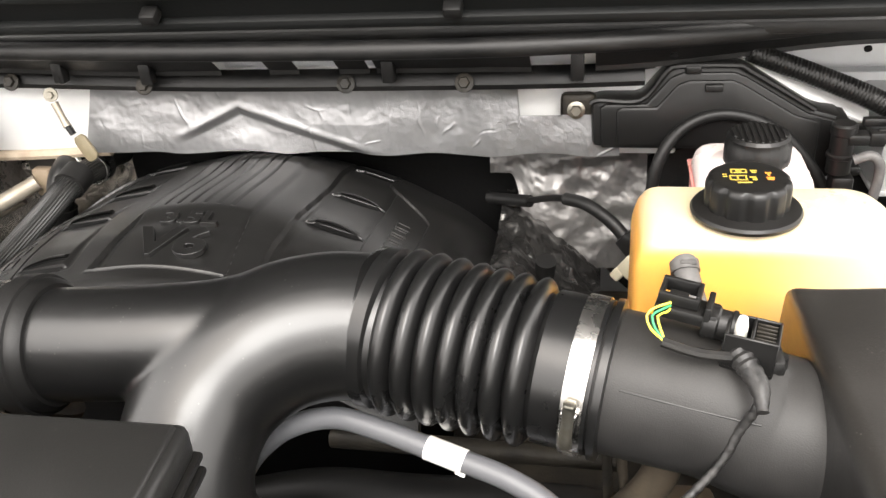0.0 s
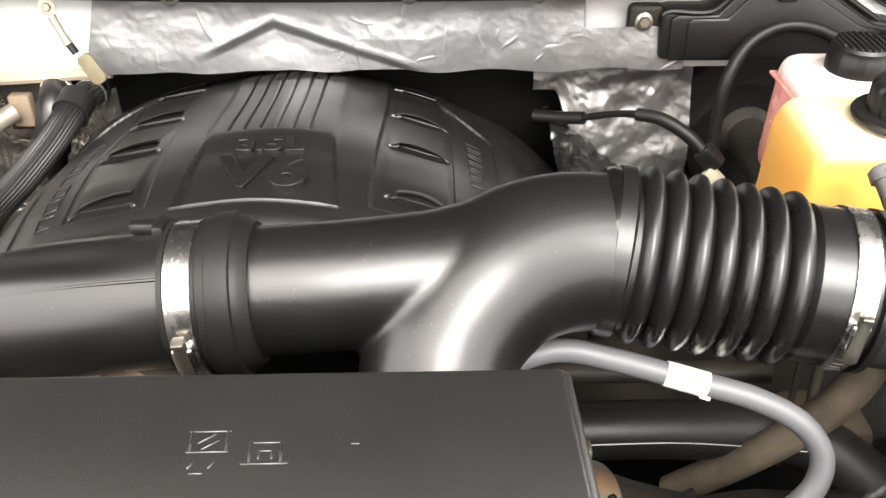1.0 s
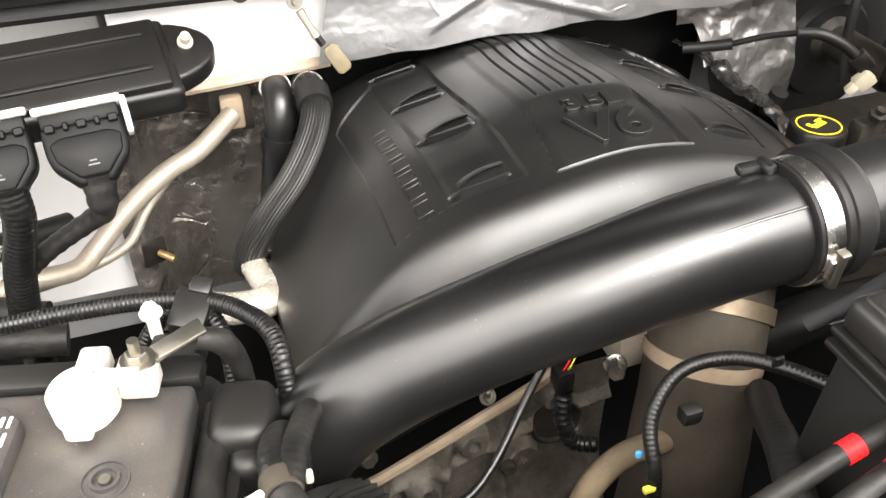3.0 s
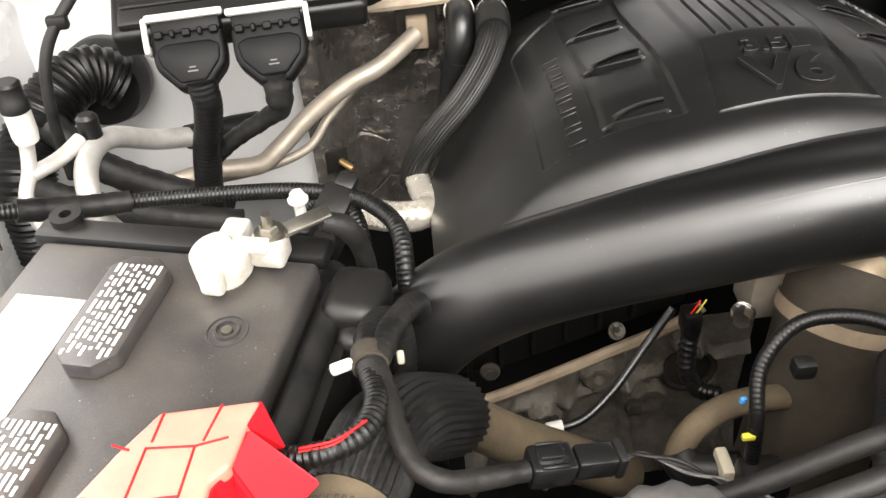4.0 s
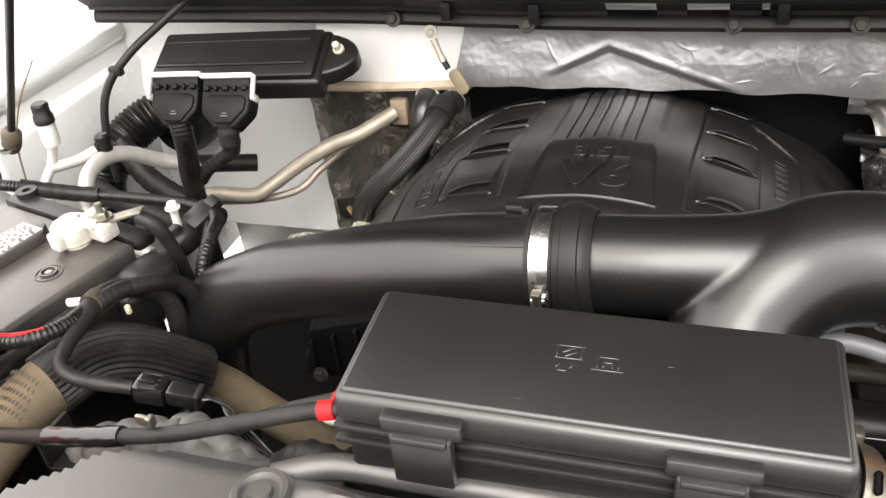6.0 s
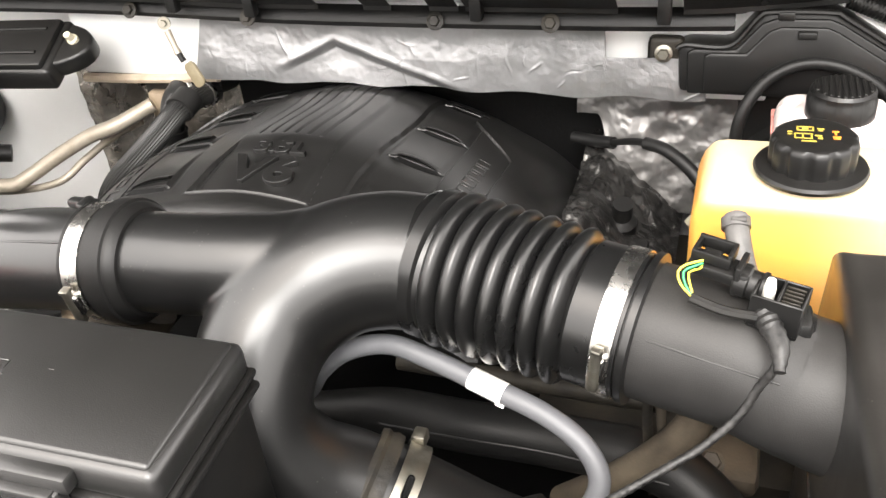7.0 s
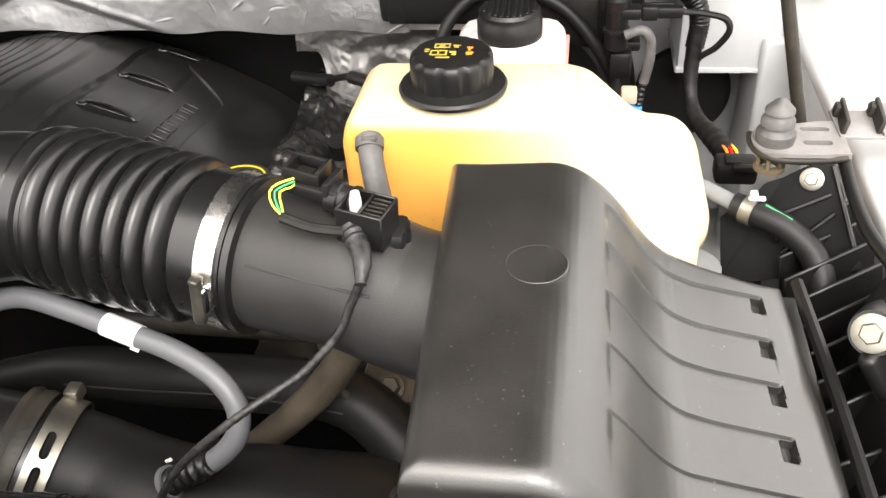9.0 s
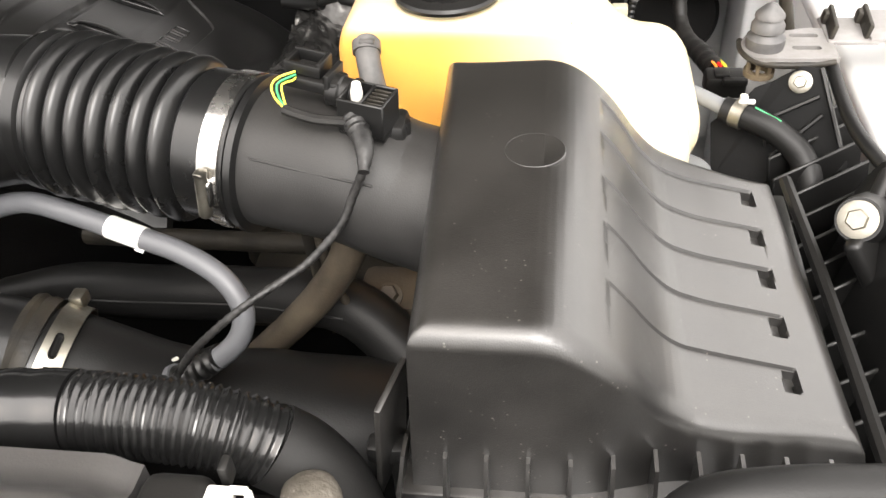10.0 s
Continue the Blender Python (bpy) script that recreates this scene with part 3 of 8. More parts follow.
def foil_y(x, z):
    """The blanket hangs on the bulkhead, with one slack fold over the engine."""
    crease = 1.297 - 0.44 * abs(x + 0.287) if x < -0.287 else 1.297 - 0.34 * abs(x + 0.287)
    slack = smooth_step(-0.37, -0.33, x) * smooth_step(-0.13, -0.18, x)
    under = smooth_step(crease - 0.001, crease - 0.012, z) * smooth_step(crease - 0.060, crease - 0.018, z)
    y = 0.856 - 0.009 * smooth_step(1.31, 1.25, z) + slack * 0.0055 * under - slack * 0.0011 * math.exp(-((z - crease) / 0.0040) ** 2)
    return y + creased(x, z) + crumple(x, z, 0.12, 0.0026) + crumple(x + 5, z, 0.030, 0.0006)


def foil_sheet(x0, x1, low, top, depth, nx, ny):
    """An upright sheet between two edge lines."""
    bm = field(x0, x1, 0, 1, nx, ny, lambda x, v: 0)
    for v in bm.verts:
        x, z = v.co.x, low(v.co.x) + (top(v.co.x) - low(v.co.x)) * v.co.y
        v.co = Vector((x - 0.3 * max(0.0, -0.43 - x) * (1.29 - z) / 0.03, depth(x, z), z))
    bmesh.ops.recalc_face_normals(bm, faces=bm.faces)
    return bm


foil = foil_sheet(-0.456, 0.10, foil_edge, lambda x: 1.326 - 0.040 * smooth_step(0.001, 0.004, x), foil_y, 620, 110)
solo("foil_blanket", foil, M_FOIL, "crumpled silver foil insulation taped to the bulkhead", "insulation")
tape = foil_sheet(-0.452, 0.0, lambda x: 1.3165, lambda x: 1.328, lambda x, z: foil_y(x, z) - 0.0012, 200, 4)
solo("foil_tape", tape, M_FOIL, "silver tape strip along the blanket's upper edge", "tape")
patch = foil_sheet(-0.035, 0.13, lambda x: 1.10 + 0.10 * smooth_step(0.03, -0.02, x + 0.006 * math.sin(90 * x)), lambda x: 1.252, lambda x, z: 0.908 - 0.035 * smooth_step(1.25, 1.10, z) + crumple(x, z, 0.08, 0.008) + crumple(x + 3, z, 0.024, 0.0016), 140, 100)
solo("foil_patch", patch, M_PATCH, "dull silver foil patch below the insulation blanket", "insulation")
sooty = moved(field(-0.682, -0.43, 0.92, 1.235, 110, 130, lambda x, z: 0.955 - 0.06 * smooth_step(-0.63, -0.665, x) + crumple(x, z, 0.10, 0.006) + crumple(x + 2, z, 0.035, 0.0022)), STAND)
solo("sooty_foil_sheet", sooty, M_DARKFOIL, "sooty crumpled heat foil behind the metal lines", "insulation")
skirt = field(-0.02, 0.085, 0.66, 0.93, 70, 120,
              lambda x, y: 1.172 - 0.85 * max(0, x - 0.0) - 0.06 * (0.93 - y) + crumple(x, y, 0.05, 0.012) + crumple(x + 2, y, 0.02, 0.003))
solo("hanging_heat_foil", skirt, M_CREASEFOIL, "dark creased heat foil hanging beside the engine cover", "insulation")

# ---- engine cover ----
CX = -0.271
COVER_X = (-0.60, -0.54, -0.50, -0.46, -0.417, -0.37, -0.32, -0.27, -0.22, -0.174, -0.13, -0.10, -0.06, -0.02, 0.04)
COVER_DROP = (0.200, 0.126, 0.082, 0.046, 0.0255, 0.0145, 0.005, 0.0, 0.005, 0.0165, 0.032, 0.047, 0.070, 0.105, 0.165)
VENTS = (0.619, 0.699, 0.779, 0.866)


def cover_base(x, y):
    """The cover's arched form, without its panels."""
    k = 1
    while k < len(COVER_X) - 3 and x > COVER_X[k + 1]:
        k += 1
    wide = COVER_X[k + 1] - COVER_X[k]
    t = (x - COVER_X[k]) / wide
    m0 = (COVER_DROP[k + 1] - COVER_DROP[k - 1]) / (COVER_X[k + 1] - COVER_X[k - 1]) * wide
    m1 = (COVER_DROP[k + 2] - COVER_DROP[k]) / (COVER_X[k + 2] - COVER_X[k]) * wide
    drop = (2 * t ** 3 - 3 * t * t + 1) * COVER_DROP[k] + (t ** 3 - 2 * t * t + t) * m0 + (3 * t * t - 2 * t ** 3) * COVER_DROP[k + 1] + (t ** 3 - t * t) * m1
    z = 1.2605 - drop - 0.018 * smooth_step(0.68, 0.84, y) - 0.018 * smooth_step(0.83, 0.92, y) - 0.006 * smooth_step(0.66, 0.60, y)
    return z - 0.075 * smooth_step(0.592, 0.505, y) - 0.06 * smooth_step(0.89, 0.96, y)


def cover_z(x, y):
    z = cover_base(x, y)
    a = abs(x - CX)
    for s in (-1, 1):
        u = s * (x - CX)
        inner = 0.082 + 0.006 * smooth_step(0.62, 0.83, y)
        # sunken panel with the vents, and the strip with the emblem beside it
        strip = 0.190 - 0.05 * smooth_step(0.80, 0.86, y) + (0.002 if s < 0 else -0.005)
        front = 0.6125 - 0.12 * max(0.0, u - 0.145)
        panel = smooth_step(inner, inner + 0.0024, u) * smooth_step(strip + 0.0024, strip, u) * smooth_step(front, front + 0.0024, y) * smooth_step(0.905, 0.885, y)
        z -= 0.0026 * panel
        z -= 0.0016 * panel * smooth_step(0.1475, 0.1462, u)
        if panel > 0 and 0.088 < u < 0.150:
            # each pad rises to the hood of the vent in front of it
            back = y - (0.010 if s > 0 else 0.0)
            k = max(i for i in range(4) if back >= VENTS[i] - 0.003 or i == 0)
            since = (back - VENTS[k] - 0.008) / 0.072
            z += (0.0035 if s < 0 else 0.0022) * (1 - min(1.0, max(0.0, since))) * smooth_step(0.090, 0.096, u) * smooth_step(0.1475, 0.140, u) * (since > -0.05)
    # raised spine with its lettered plate and ribbed panel
    z += 0.0022 * smooth_step(0.056, 0.048, a) * smooth_step(0.600, 0.615, y) * smooth_step(0.905, 0.88, y)
    half = 0.0605 - 0.11 * (y - 0.61)
    z -= 0.0045 * smooth_step(0.606, 0.6075, y) * smooth_step(0.704, 0.672, y) * smooth_step(half + 0.001, half - 0.0012, a)
    z += 0.0016 * math.exp(-((y - 0.6045) / 0.0014) ** 2) * smooth_step(0.064, 0.060, a)
    for k in range(6):
        z -= 0.0026 * smooth_step(0.0017, 0.0007, abs(x + 0.306 - 0.0132 * k)) * smooth_step(0.704, 0.707, y) * smooth_step(0.885, 0.880, y)
    # pocket and lump at the rear right corner
    z += 0.011 * math.exp(-(((x + 0.012) / 0.020) ** 2 + ((y - 0.785) / 0.030) ** 2)) - 0.010 * math.exp(-(((x + 0.052) / 0.014) ** 2 + ((y - 0.795) / 0.035) ** 2))
    return z


def cover_in(x, y):
    left = -0.556 + 0.11 * smooth_step(0.70, 0.93, y)
    right = 0.020 - 0.045 * smooth_step(0.76, 0.95, y)
    return left < x < right and 0.548 < y < 0.945 and math.hypot(x + 0.020, y - 0.668) > 0.033 and not (x > -0.05 and y < 0.668)


engine_cover = thing("engine_cover", (CX, 0.7, 1.0), "satin black plastic engine cover with vent slots and raised lettering", "engine cover")
part("shell", field(-0.562, 0.022, 0.492, 0.952, 530, 418, cover_z, cover_in, lambda z: z - 0.018), M_COVER, engine_cover)


def lettering(name, text, size, x, y, wide=1.0, bold=0.0, turn=0.0, depth=0.0020):
    z = cover_z(x, y)
    pitch = math.degrees(math.atan2(cover_z(x, y + 0.015) - cover_z(x, y - 0.015), 0.03))
    m = pose(x, y, z + 0.0010, pitch, 0, turn)
    return part(name, words(text, size, depth, m, 0.0006, wide, bold), M_COVER, engine_cover, "raised letters " + text)


lettering("raised_letters", "3.5L", 0.0245, -0.268, 0.6765, 1.25, 0.0005)
lettering("raised_letters", "V6", 0.050, -0.268, 0.637, 1.18, 0.0013)
for s, x0, y0, step, count in ((-1, -0.436, 0.626, 0.0205, 7), (1, -0.104, 0.692, 0.0165, 6)):
    for k in range(count):
        y = y0 + step * k
        slope = -math.degrees(math.atan2(cover_base(x0 + 0.01, y) - cover_base(x0 - 0.01, y), 0.02))
        pitch = math.degrees(math.atan2(cover_base(x0, y + 0.01) - cover_base(x0, y - 0.01), 0.02))
        h = step * 0.34
        strokes = (((0.0145, 0.0013, 0.0016), (0, h, 0)), ((0.0145, 0.0013, 0.0016), (0, -h, 0)), ((0.0013, 2 * h, 0.0016), (-0.0066, 0, 0)), ((0.0013, 2 * h, 0.0016), (0.0066, 0, 0)))
        ring = merged(*[rbox(b, p, 0.0004, 1) for b, p in strokes[:4 if k % 3 else 3]])
        part("emblem_bar", moved(ring, pose(x0, y, cover_z(x0, y) + 0.0002, pitch, slope, 0)), M_COVER, engine_cover, "plain raised bar")
# each vent: a dark face for its shaded inside, under a thin arched hood
for s in (-1, 1):
    for cy in VENTS:
        low, high = [], []
        for k in range(15):
            q = k / 14
            x = CX + s * (0.145 - 0.049 * q)
            rise = 0.0118 * math.sin(1.95 * q) ** 0.8 if q > 0 else 0.0
            if s > 0:
                # on this side the slots are lens-shaped
                low.append((x, cy + 0.012 - 0.0050 * math.sin(math.pi * q)))
                high.append((x, cy + 0.012 + 0.0075 * math.sin(math.pi * q)))
                continue
            low.append((x, cy - 0.0022 * math.sin(math.pi * q)))
            high.append((x, cy + rise))
        opening = bmesh.new()
        lower = [opening.verts.new((x, y, cover_z(x, y) + 0.0003)) for x, y in low]
        upper = [opening.verts.new((x, y + 0.0008, cover_z(x, y) + 0.0003)) for x, y in high]
        for k in range(14):
            opening.faces.new((lower[k], lower[k + 1], upper[k + 1], upper[k]))
        bmesh.ops.recalc_face_normals(opening, faces=opening.faces)
        vent = part("vent_opening", opening, M_DARK, engine_cover, "dark vent slot")
        visor = bmesh.new()
        rows = []
        for k, (x, y) in enumerate(high):
            lift = (0.0042 if s < 0 else 0.0026) * math.sin(1.95 * k / 14) ** 0.8 if k else 0.0
            z = cover_z(x, y)
            rows.append([visor.verts.new(c) for c in ((x, y + 0.010, cover_z(x, y + 0.010) - 0.0006), (x, y + 0.005, z + lift * 0.75), (x, y + 0.0008, z + lift + 0.0004), (x, y - 0.0003, z + lift), (x, y + 0.0004, z + lift - 0.0008), (x, y + 0.004, z - 0.0005))])
        for a, b in zip(rows, rows[1:]):
            for k in range(6):
                visor.faces.new((a[k], b[k], b[(k + 1) % 6], a[(k + 1) % 6]))
        visor.faces.new(rows[0])
        visor.faces.new(rows[-1][::-1])
        bmesh.ops.recalc_face_normals(visor, faces=visor.faces)
        part("vent_hood", visor, M_COVER, vent, "thin raised hood")

# ---- intake ducting ----
def hose_clamp(name, at, axis, r, width, screw_dir, label):
    """A worm-drive clamp: band, screw housing and screw."""
    ax = Vector(axis).normalized()
    c = thing(name, at, label, "hose clamp", "worm-drive clamps")
    part("clamp_band", band(at, ax, r, width, 0.0014), M_STEEL, c)
    d = Vector(screw_dir)
    d = (d - ax * d.dot(ax)).normalized()
    t = ax.cross(d)
    p = Vector(at) + d * (r + 0.004)
    frame_m = Matrix.Translation(p) @ Matrix((ax, t, d)).transposed().to_4x4()
    part("screw_housing", moved(rbox((width * 0.85, 0.017, 0.007), (0, 0, -0.001), 0.0025, 3), frame_m), M_STEEL, c)
    part("worm_screw", moved(merged(lathe([(0, -0.014), (0.0034, -0.014), (0.0038, 0.008), (0.0038, 0.013), (0.003, 0.014), (0, 0.014)], (0, 0, 0.001), (0, 1, 0), 10),
                                    rbox((width * 0.5, 0.003, 0.007), (0, -0.013, 0.001), 0.001)), frame_m), M_ZINC, c)
    for k in range(-4, 5):
        a = k * 0.11 + 0.9
        q = Vector(at) + (d * math.cos(a) + t * math.sin(a)) * (r + 0.0015)
        n = d * math.cos(a) + t * math.sin(a)
        tt = ax.cross(n)
        part("band_slot", moved(rbox((width * 0.5, 0.0015, 0.0008), (0, 0, 0), 0.0002), Matrix.Translation(q) @ Matrix((ax, tt, n)).transposed().to_4x4()), M_CASTDARK, c)
    return c


LEFT_PIPE = [(-0.262, 0.430, 1.304), (-0.33, 0.432, 1.296), (-0.40, 0.436, 1.280), (-0.46, 0.442, 1.262), (-0.512, 0.447, 1.242), (-0.556, 0.448, 1.216), (-0.584, 0.447, 1.170), (-0.592, 0.44, 1.08), (-0.595, 0.43, 1.0)]
charge_pipe = thing("charge_pipe", (-0.45, 0.44, 1.2), "glossy black moulded intake pipe bending down beside the battery", "intake pipe")
body = sweep(LEFT_PIPE, [0.0355, 0.036, 0.0345, 0.0335, 0.0335, 0.034, 0.034, 0.033, 0.033], 112, 0.004)
axis_line = glide(LEFT_PIPE[:6], 0.004)
for v in body.verts:
    if -0.50 < v.co.x < -0.268:
        c = min(axis_line, key=lambda q: abs(q[0].x - v.co.x))[0]
        turn = math.degrees(math.atan2(c.y - v.co.y, v.co.z - c.z))
        mid = 13 - 18 * smooth_step(-0.29, -0.44, v.co.x)
        deep = 0.0026 * smooth_step(-0.272, -0.325, v.co.x) * smooth_step(-0.485, -0.39, v.co.x)
        v.co -= Vector((0, v.co.y - c.y, v.co.z - c.z)).normalized() * deep * math.exp(-((turn - mid) / 12) ** 2)
part("pipe_body", body, M_PIPE, charge_pipe)
seam = []
for q, f in glide(LEFT_PIPE[:6], 0.02):
    seam.append(q + Vector((0, -0.6, 0.8)).normalized() * (0.0359 - 0.0022 * smooth_step(-0.33, -0.46, q.x)))
part("mould_seam", sweep(seam, 0.0009, 6, 0.01), M_PIPE, charge_pipe)
for k in range(5):
    part("print_bar", moved(rbox((0.008, 0.0022, 0.0008), (0, 0, 0), 0.0003), pose(-0.435 + 0.0085 * (k % 3), 0.4105 + 0.001 * k, 1.254 + 0.006 * (k // 3), 70, 12, 0)), M_PLASTIC, charge_pipe, "raised part-number bar")
part("locating_tab", merged(rbox((0.024, 0.008, 0.007), (-0.286, 0.447, 1.337), 0.0025), rbox((0.007, 0.014, 0.008), (-0.281, 0.443, 1.339), 0.0025)), M_PIPE, charge_pipe)

coupling = thing("rubber_coupling", (-0.245, 0.43, 1.27), "black rubber coupling joining two intake pipes", "coupling")
AXL = Vector((1, 0.02, 0.06))
part("sleeve", lathe([(0.0345, -0.022), (0.0385, -0.022), (0.0385, -0.004), (0.0405, -0.003), (0.0408, 0.002), (0.0408, 0.013), (0.040, 0.017), (0.0365, 0.021), (0.034, 0.021)], (-0.252, 0.430, 1.3055), AXL, 56), M_RUBBER, coupling)
part("stop_ring", lathe_ring([(0.0400, 0.001), (0.0425, 0.002), (0.0428, 0.0075), (0.0425, 0.013), (0.0400, 0.014)], (-0.252, 0.430, 1.3055), AXL, 56), M_RUBBER, coupling)
part("bead", lathe_ring([(0.0375, -0.022), (0.0395, -0.0215), (0.0395, -0.019), (0.0375, -0.0185)], (-0.252, 0.430, 1.3055), AXL, 56), M_RUBBER, coupling)
hose_clamp("hose_clamp", (-0.264, 0.4295, 1.304), AXL, 0.0388, 0.0125, (0, -0.98, -0.12), "bright steel worm-drive clamp round a rubber coupling")

Y_BEND = [(-0.036, 0.468, 1.3015), (-0.075, 0.463, 1.305), (-0.110, 0.446, 1.301), (-0.137, 0.417, 1.282), (-0.143, 0.386, 1.256), (-0.138, 0.371, 1.226), (-0.121, 0.374, 1.192), (-0.093, 0.388, 1.162), (-0.062, 0.394, 1.145)]
Y_SIDE = [(-0.236, 0.4305, 1.3065), (-0.19, 0.433, 1.308), (-0.145, 0.440, 1.308), (-0.10, 0.455, 1.305), (-0.06, 0.465, 1.303)]
y_pipe = thing("forked_intake_pipe", (-0.12, 0.44, 1.1), "glossy black moulded pipe forking towards the engine and downwards", "intake pipe")
fork = part("fork_body", merged(sweep(Y_BEND, [0.044, 0.0445, 0.0440, 0.0415, 0.0390, 0.0390, 0.041, 0.044, 0.044], 40, 0.006), sweep(Y_SIDE, [0.034, 0.034, 0.0345, 0.039, 0.043], 40, 0.006)), M_PIPE, y_pipe)
rm = fork.modifiers.new("blend", "REMESH")
rm.mode, rm.voxel_size, rm.use_smooth_shade = "VOXEL", 0.0021, True
sm = fork.modifiers.new("soften", "SMOOTH")
sm.factor, sm.iterations = 0.5, 7
part("collar", lathe([(0.040, -0.006), (0.046, -0.006), (0.0475, -0.003), (0.0475, 0.003), (0.046, 0.006), (0.040, 0.006)], (-0.045, 0.4695, 1.3015), (1, -0.12, -0.06), 56), M_COLLAR, y_pipe, "glossy collar")

BEL = Vector((1, -0.19, -0.085)).normalized()
B0 = Vector((-0.045, 0.470, 1.3018))
bellows = thing("bellows_hose", B0, "black ribbed rubber bellows between the fork and the air box", "bellows hose")
prof = [(0.043, 0.0), (0.0485, 0.0), (0.0485, 0.008), (0.045, 0.010)]
for k in range(7):
    h = 0.0115 + 0.0128 * k
    R = 0.0505 - 0.0003 * k
    for i in range(9):
        a = i / 8
        prof.append((R - 0.0082 * (1 - math.sin(math.pi * a) ** 0.72), h + 0.0128 * a))
prof += [(0.0435, 0.104), (0.0435, 0.134), (0.040, 0.134)]
part("ribs", lathe(prof, B0, BEL, 72), M_BELLOWS, bellows)
C1 = B0 + BEL * 0.126
hose_clamp("hose_clamp", tuple(C1), BEL, 0.0437, 0.0115, (0, -0.99, 0.06), "bright steel worm-drive clamp round the ribbed bellows end")
N0 = B0 + BEL * 0.134
part("neck_lip", lathe_ring([(0.040, -0.002), (0.0455, -0.002), (0.0455, 0.002), (0.040, 0.003)], B0 + BEL * 0.138, BEL, 56), M_BELLOWS, bellows)

# ---- air box ----
air_box = thing("air_box", (0.29, 0.38, 1.05), "dusty black plastic air-filter box with sloping grooved lid", "air box")
SLOTS = ((0.4675, 0.478), (0.4325, 0.4425), (0.399, 0.403), (0.364, 0.366), (0.329, 0.3255))   # at the outer end, at the ridge
LID_LINE = ((0.150, 1.3215), (0.258, 1.3215), (0.281, 1.304), (0.3075, 1.2655), (0.328, 1.258), (0.450, 1.231))


def lid_line(x):
    for (xa, za), (xb, zb) in zip(LID_LINE, LID_LINE[1:]):
        if x <= xb:
            return za + (zb - za) * (x - xa) / (xb - xa)
    return LID_LINE[-1][1]


def lid_front(x):
    return 0.279 + 0.012 * smooth_step(0.262, 0.320, x) + 0.008 * smooth_step(0.32, 0.393, x)


def lid_back(x):
    return 0.503 + 0.004 * smooth_step(0.20, 0.262, x) - 0.014 * smooth_step(0.285, 0.375, x)


def lid_left(y):
    return 0.1985 - 0.0085 * (y - 0.28) / 0.22


def lid_right(y):
    return 0.3945 - 0.010 * (y - 0.30) / 0.19


def lid_z(x, rim, groove, pocket):
    """Flat top, rounded ridge, grooved slope; each groove ends in a small dark pocket."""
    z = sum(lid_line(x + d) for d in (-0.010, -0.006, -0.002, 0.002, 0.006, 0.010)) / 6
    r = 0.0105
    if rim < r:
        z -= r - math.sqrt(max(0.0, r * r - (r - max(rim, 0.0)) ** 2))
    z -= groove * 0.0018 * smooth_step(0.278, 0.2795, x) * smooth_step(0.3690, 0.3680, x)
    return z - pocket * 0.0050 * smooth_step(0.3622, 0.3630, x) * smooth_step(0.3690, 0.3682, x)


def spread(width, r, step):
    """Stations across a width, crowded where the rims round over."""
    ends = [r * (1 - math.cos(k / 9 * math.pi / 2)) for k in range(10)]
    n = int((width - 2 * r) / step)
    return [*ends, *[r + (width - 2 * r) * k / n for k in range(1, n)], *[width - e for e in reversed(ends)]]


def lid_mesh():
    bm = bmesh.new()
    across = [a / 0.196 for a in spread(0.196, 0.0105, 0.0010)]
    # rows along x: fixed to the front and back edges or to a groove's edges
    rows_at = [("front", 0.0105 * (1 - math.cos(k / 9 * math.pi / 2)), 0) for k in range(10)] + [("front", 0.0130 + 0.0035 * k, 0) for k in range(2)]
    for n in reversed(range(5)):
        rows_at += [(n, -0.0082, 0), (n, -0.0074, 1), (n, -0.0066, 1), (n, -0.0064, 2), (n, -0.002, 2), (n, 0.002, 2), (n, 0.0064, 2), (n, 0.0066, 1), (n, 0.0074, 1), (n, 0.0082, 0), (n, 0.0110, 0), (n, 0.0140, 0)]
    rows_at += [("back", 0.0105 * (1 - math.cos(k / 9 * math.pi / 2)), 0) for k in reversed(range(10))]
    rows = []
    for u in across:
        row = []
        for base, off, kind in rows_at:
            x = 0.195 + 0.196 * u
            for _ in range(3):
                if base == "front":
                    y = lid_front(x) + off
                elif base == "back":
                    y = lid_back(x) - off
                else:
                    outer, inner = SLOTS[base]
                    y = inner + (outer - inner) * smooth_step(0.280, 0.335, x) + off
                x = lid_left(y) + (lid_right(y) - lid_left(y)) * u
            wide = lid_right(y) - lid_left(y)
            rim = min(u * wide, (1 - u) * wide, y - lid_front(x), lid_back(x) - y)
            row.append(bm.verts.new((x, y, lid_z(x, rim, kind > 0, kind > 1))))
        rows.append(row)
    for a, b in zip(rows, rows[1:]):
        for k in range(len(a) - 1):
            bm.faces.new((a[k], b[k], b[k + 1], a[k + 1]))
    loop = [r[0] for r in rows] + rows[-1][1:] + [r[-1] for r in reversed(rows[:-1])] + rows[0][-2:0:-1]
    mid = Vector((0.295, 0.39, 0))
    low = []
    for v in loop:
        out = Vector((v.co.x - mid.x, (v.co.y - mid.y) * 0.85, 0)).normalized()
        low.append(bm.verts.new((v.co.x + out.x * 0.006, v.co.y + out.y * 0.001, 1.222)))
    for k in range(len(loop)):
        n = (k + 1) % len(loop)
        bm.faces.new((loop[k], loop[n], low[n], low[k]))
    bmesh.ops.recalc_face_normals(bm, faces=bm.faces)
    return bm


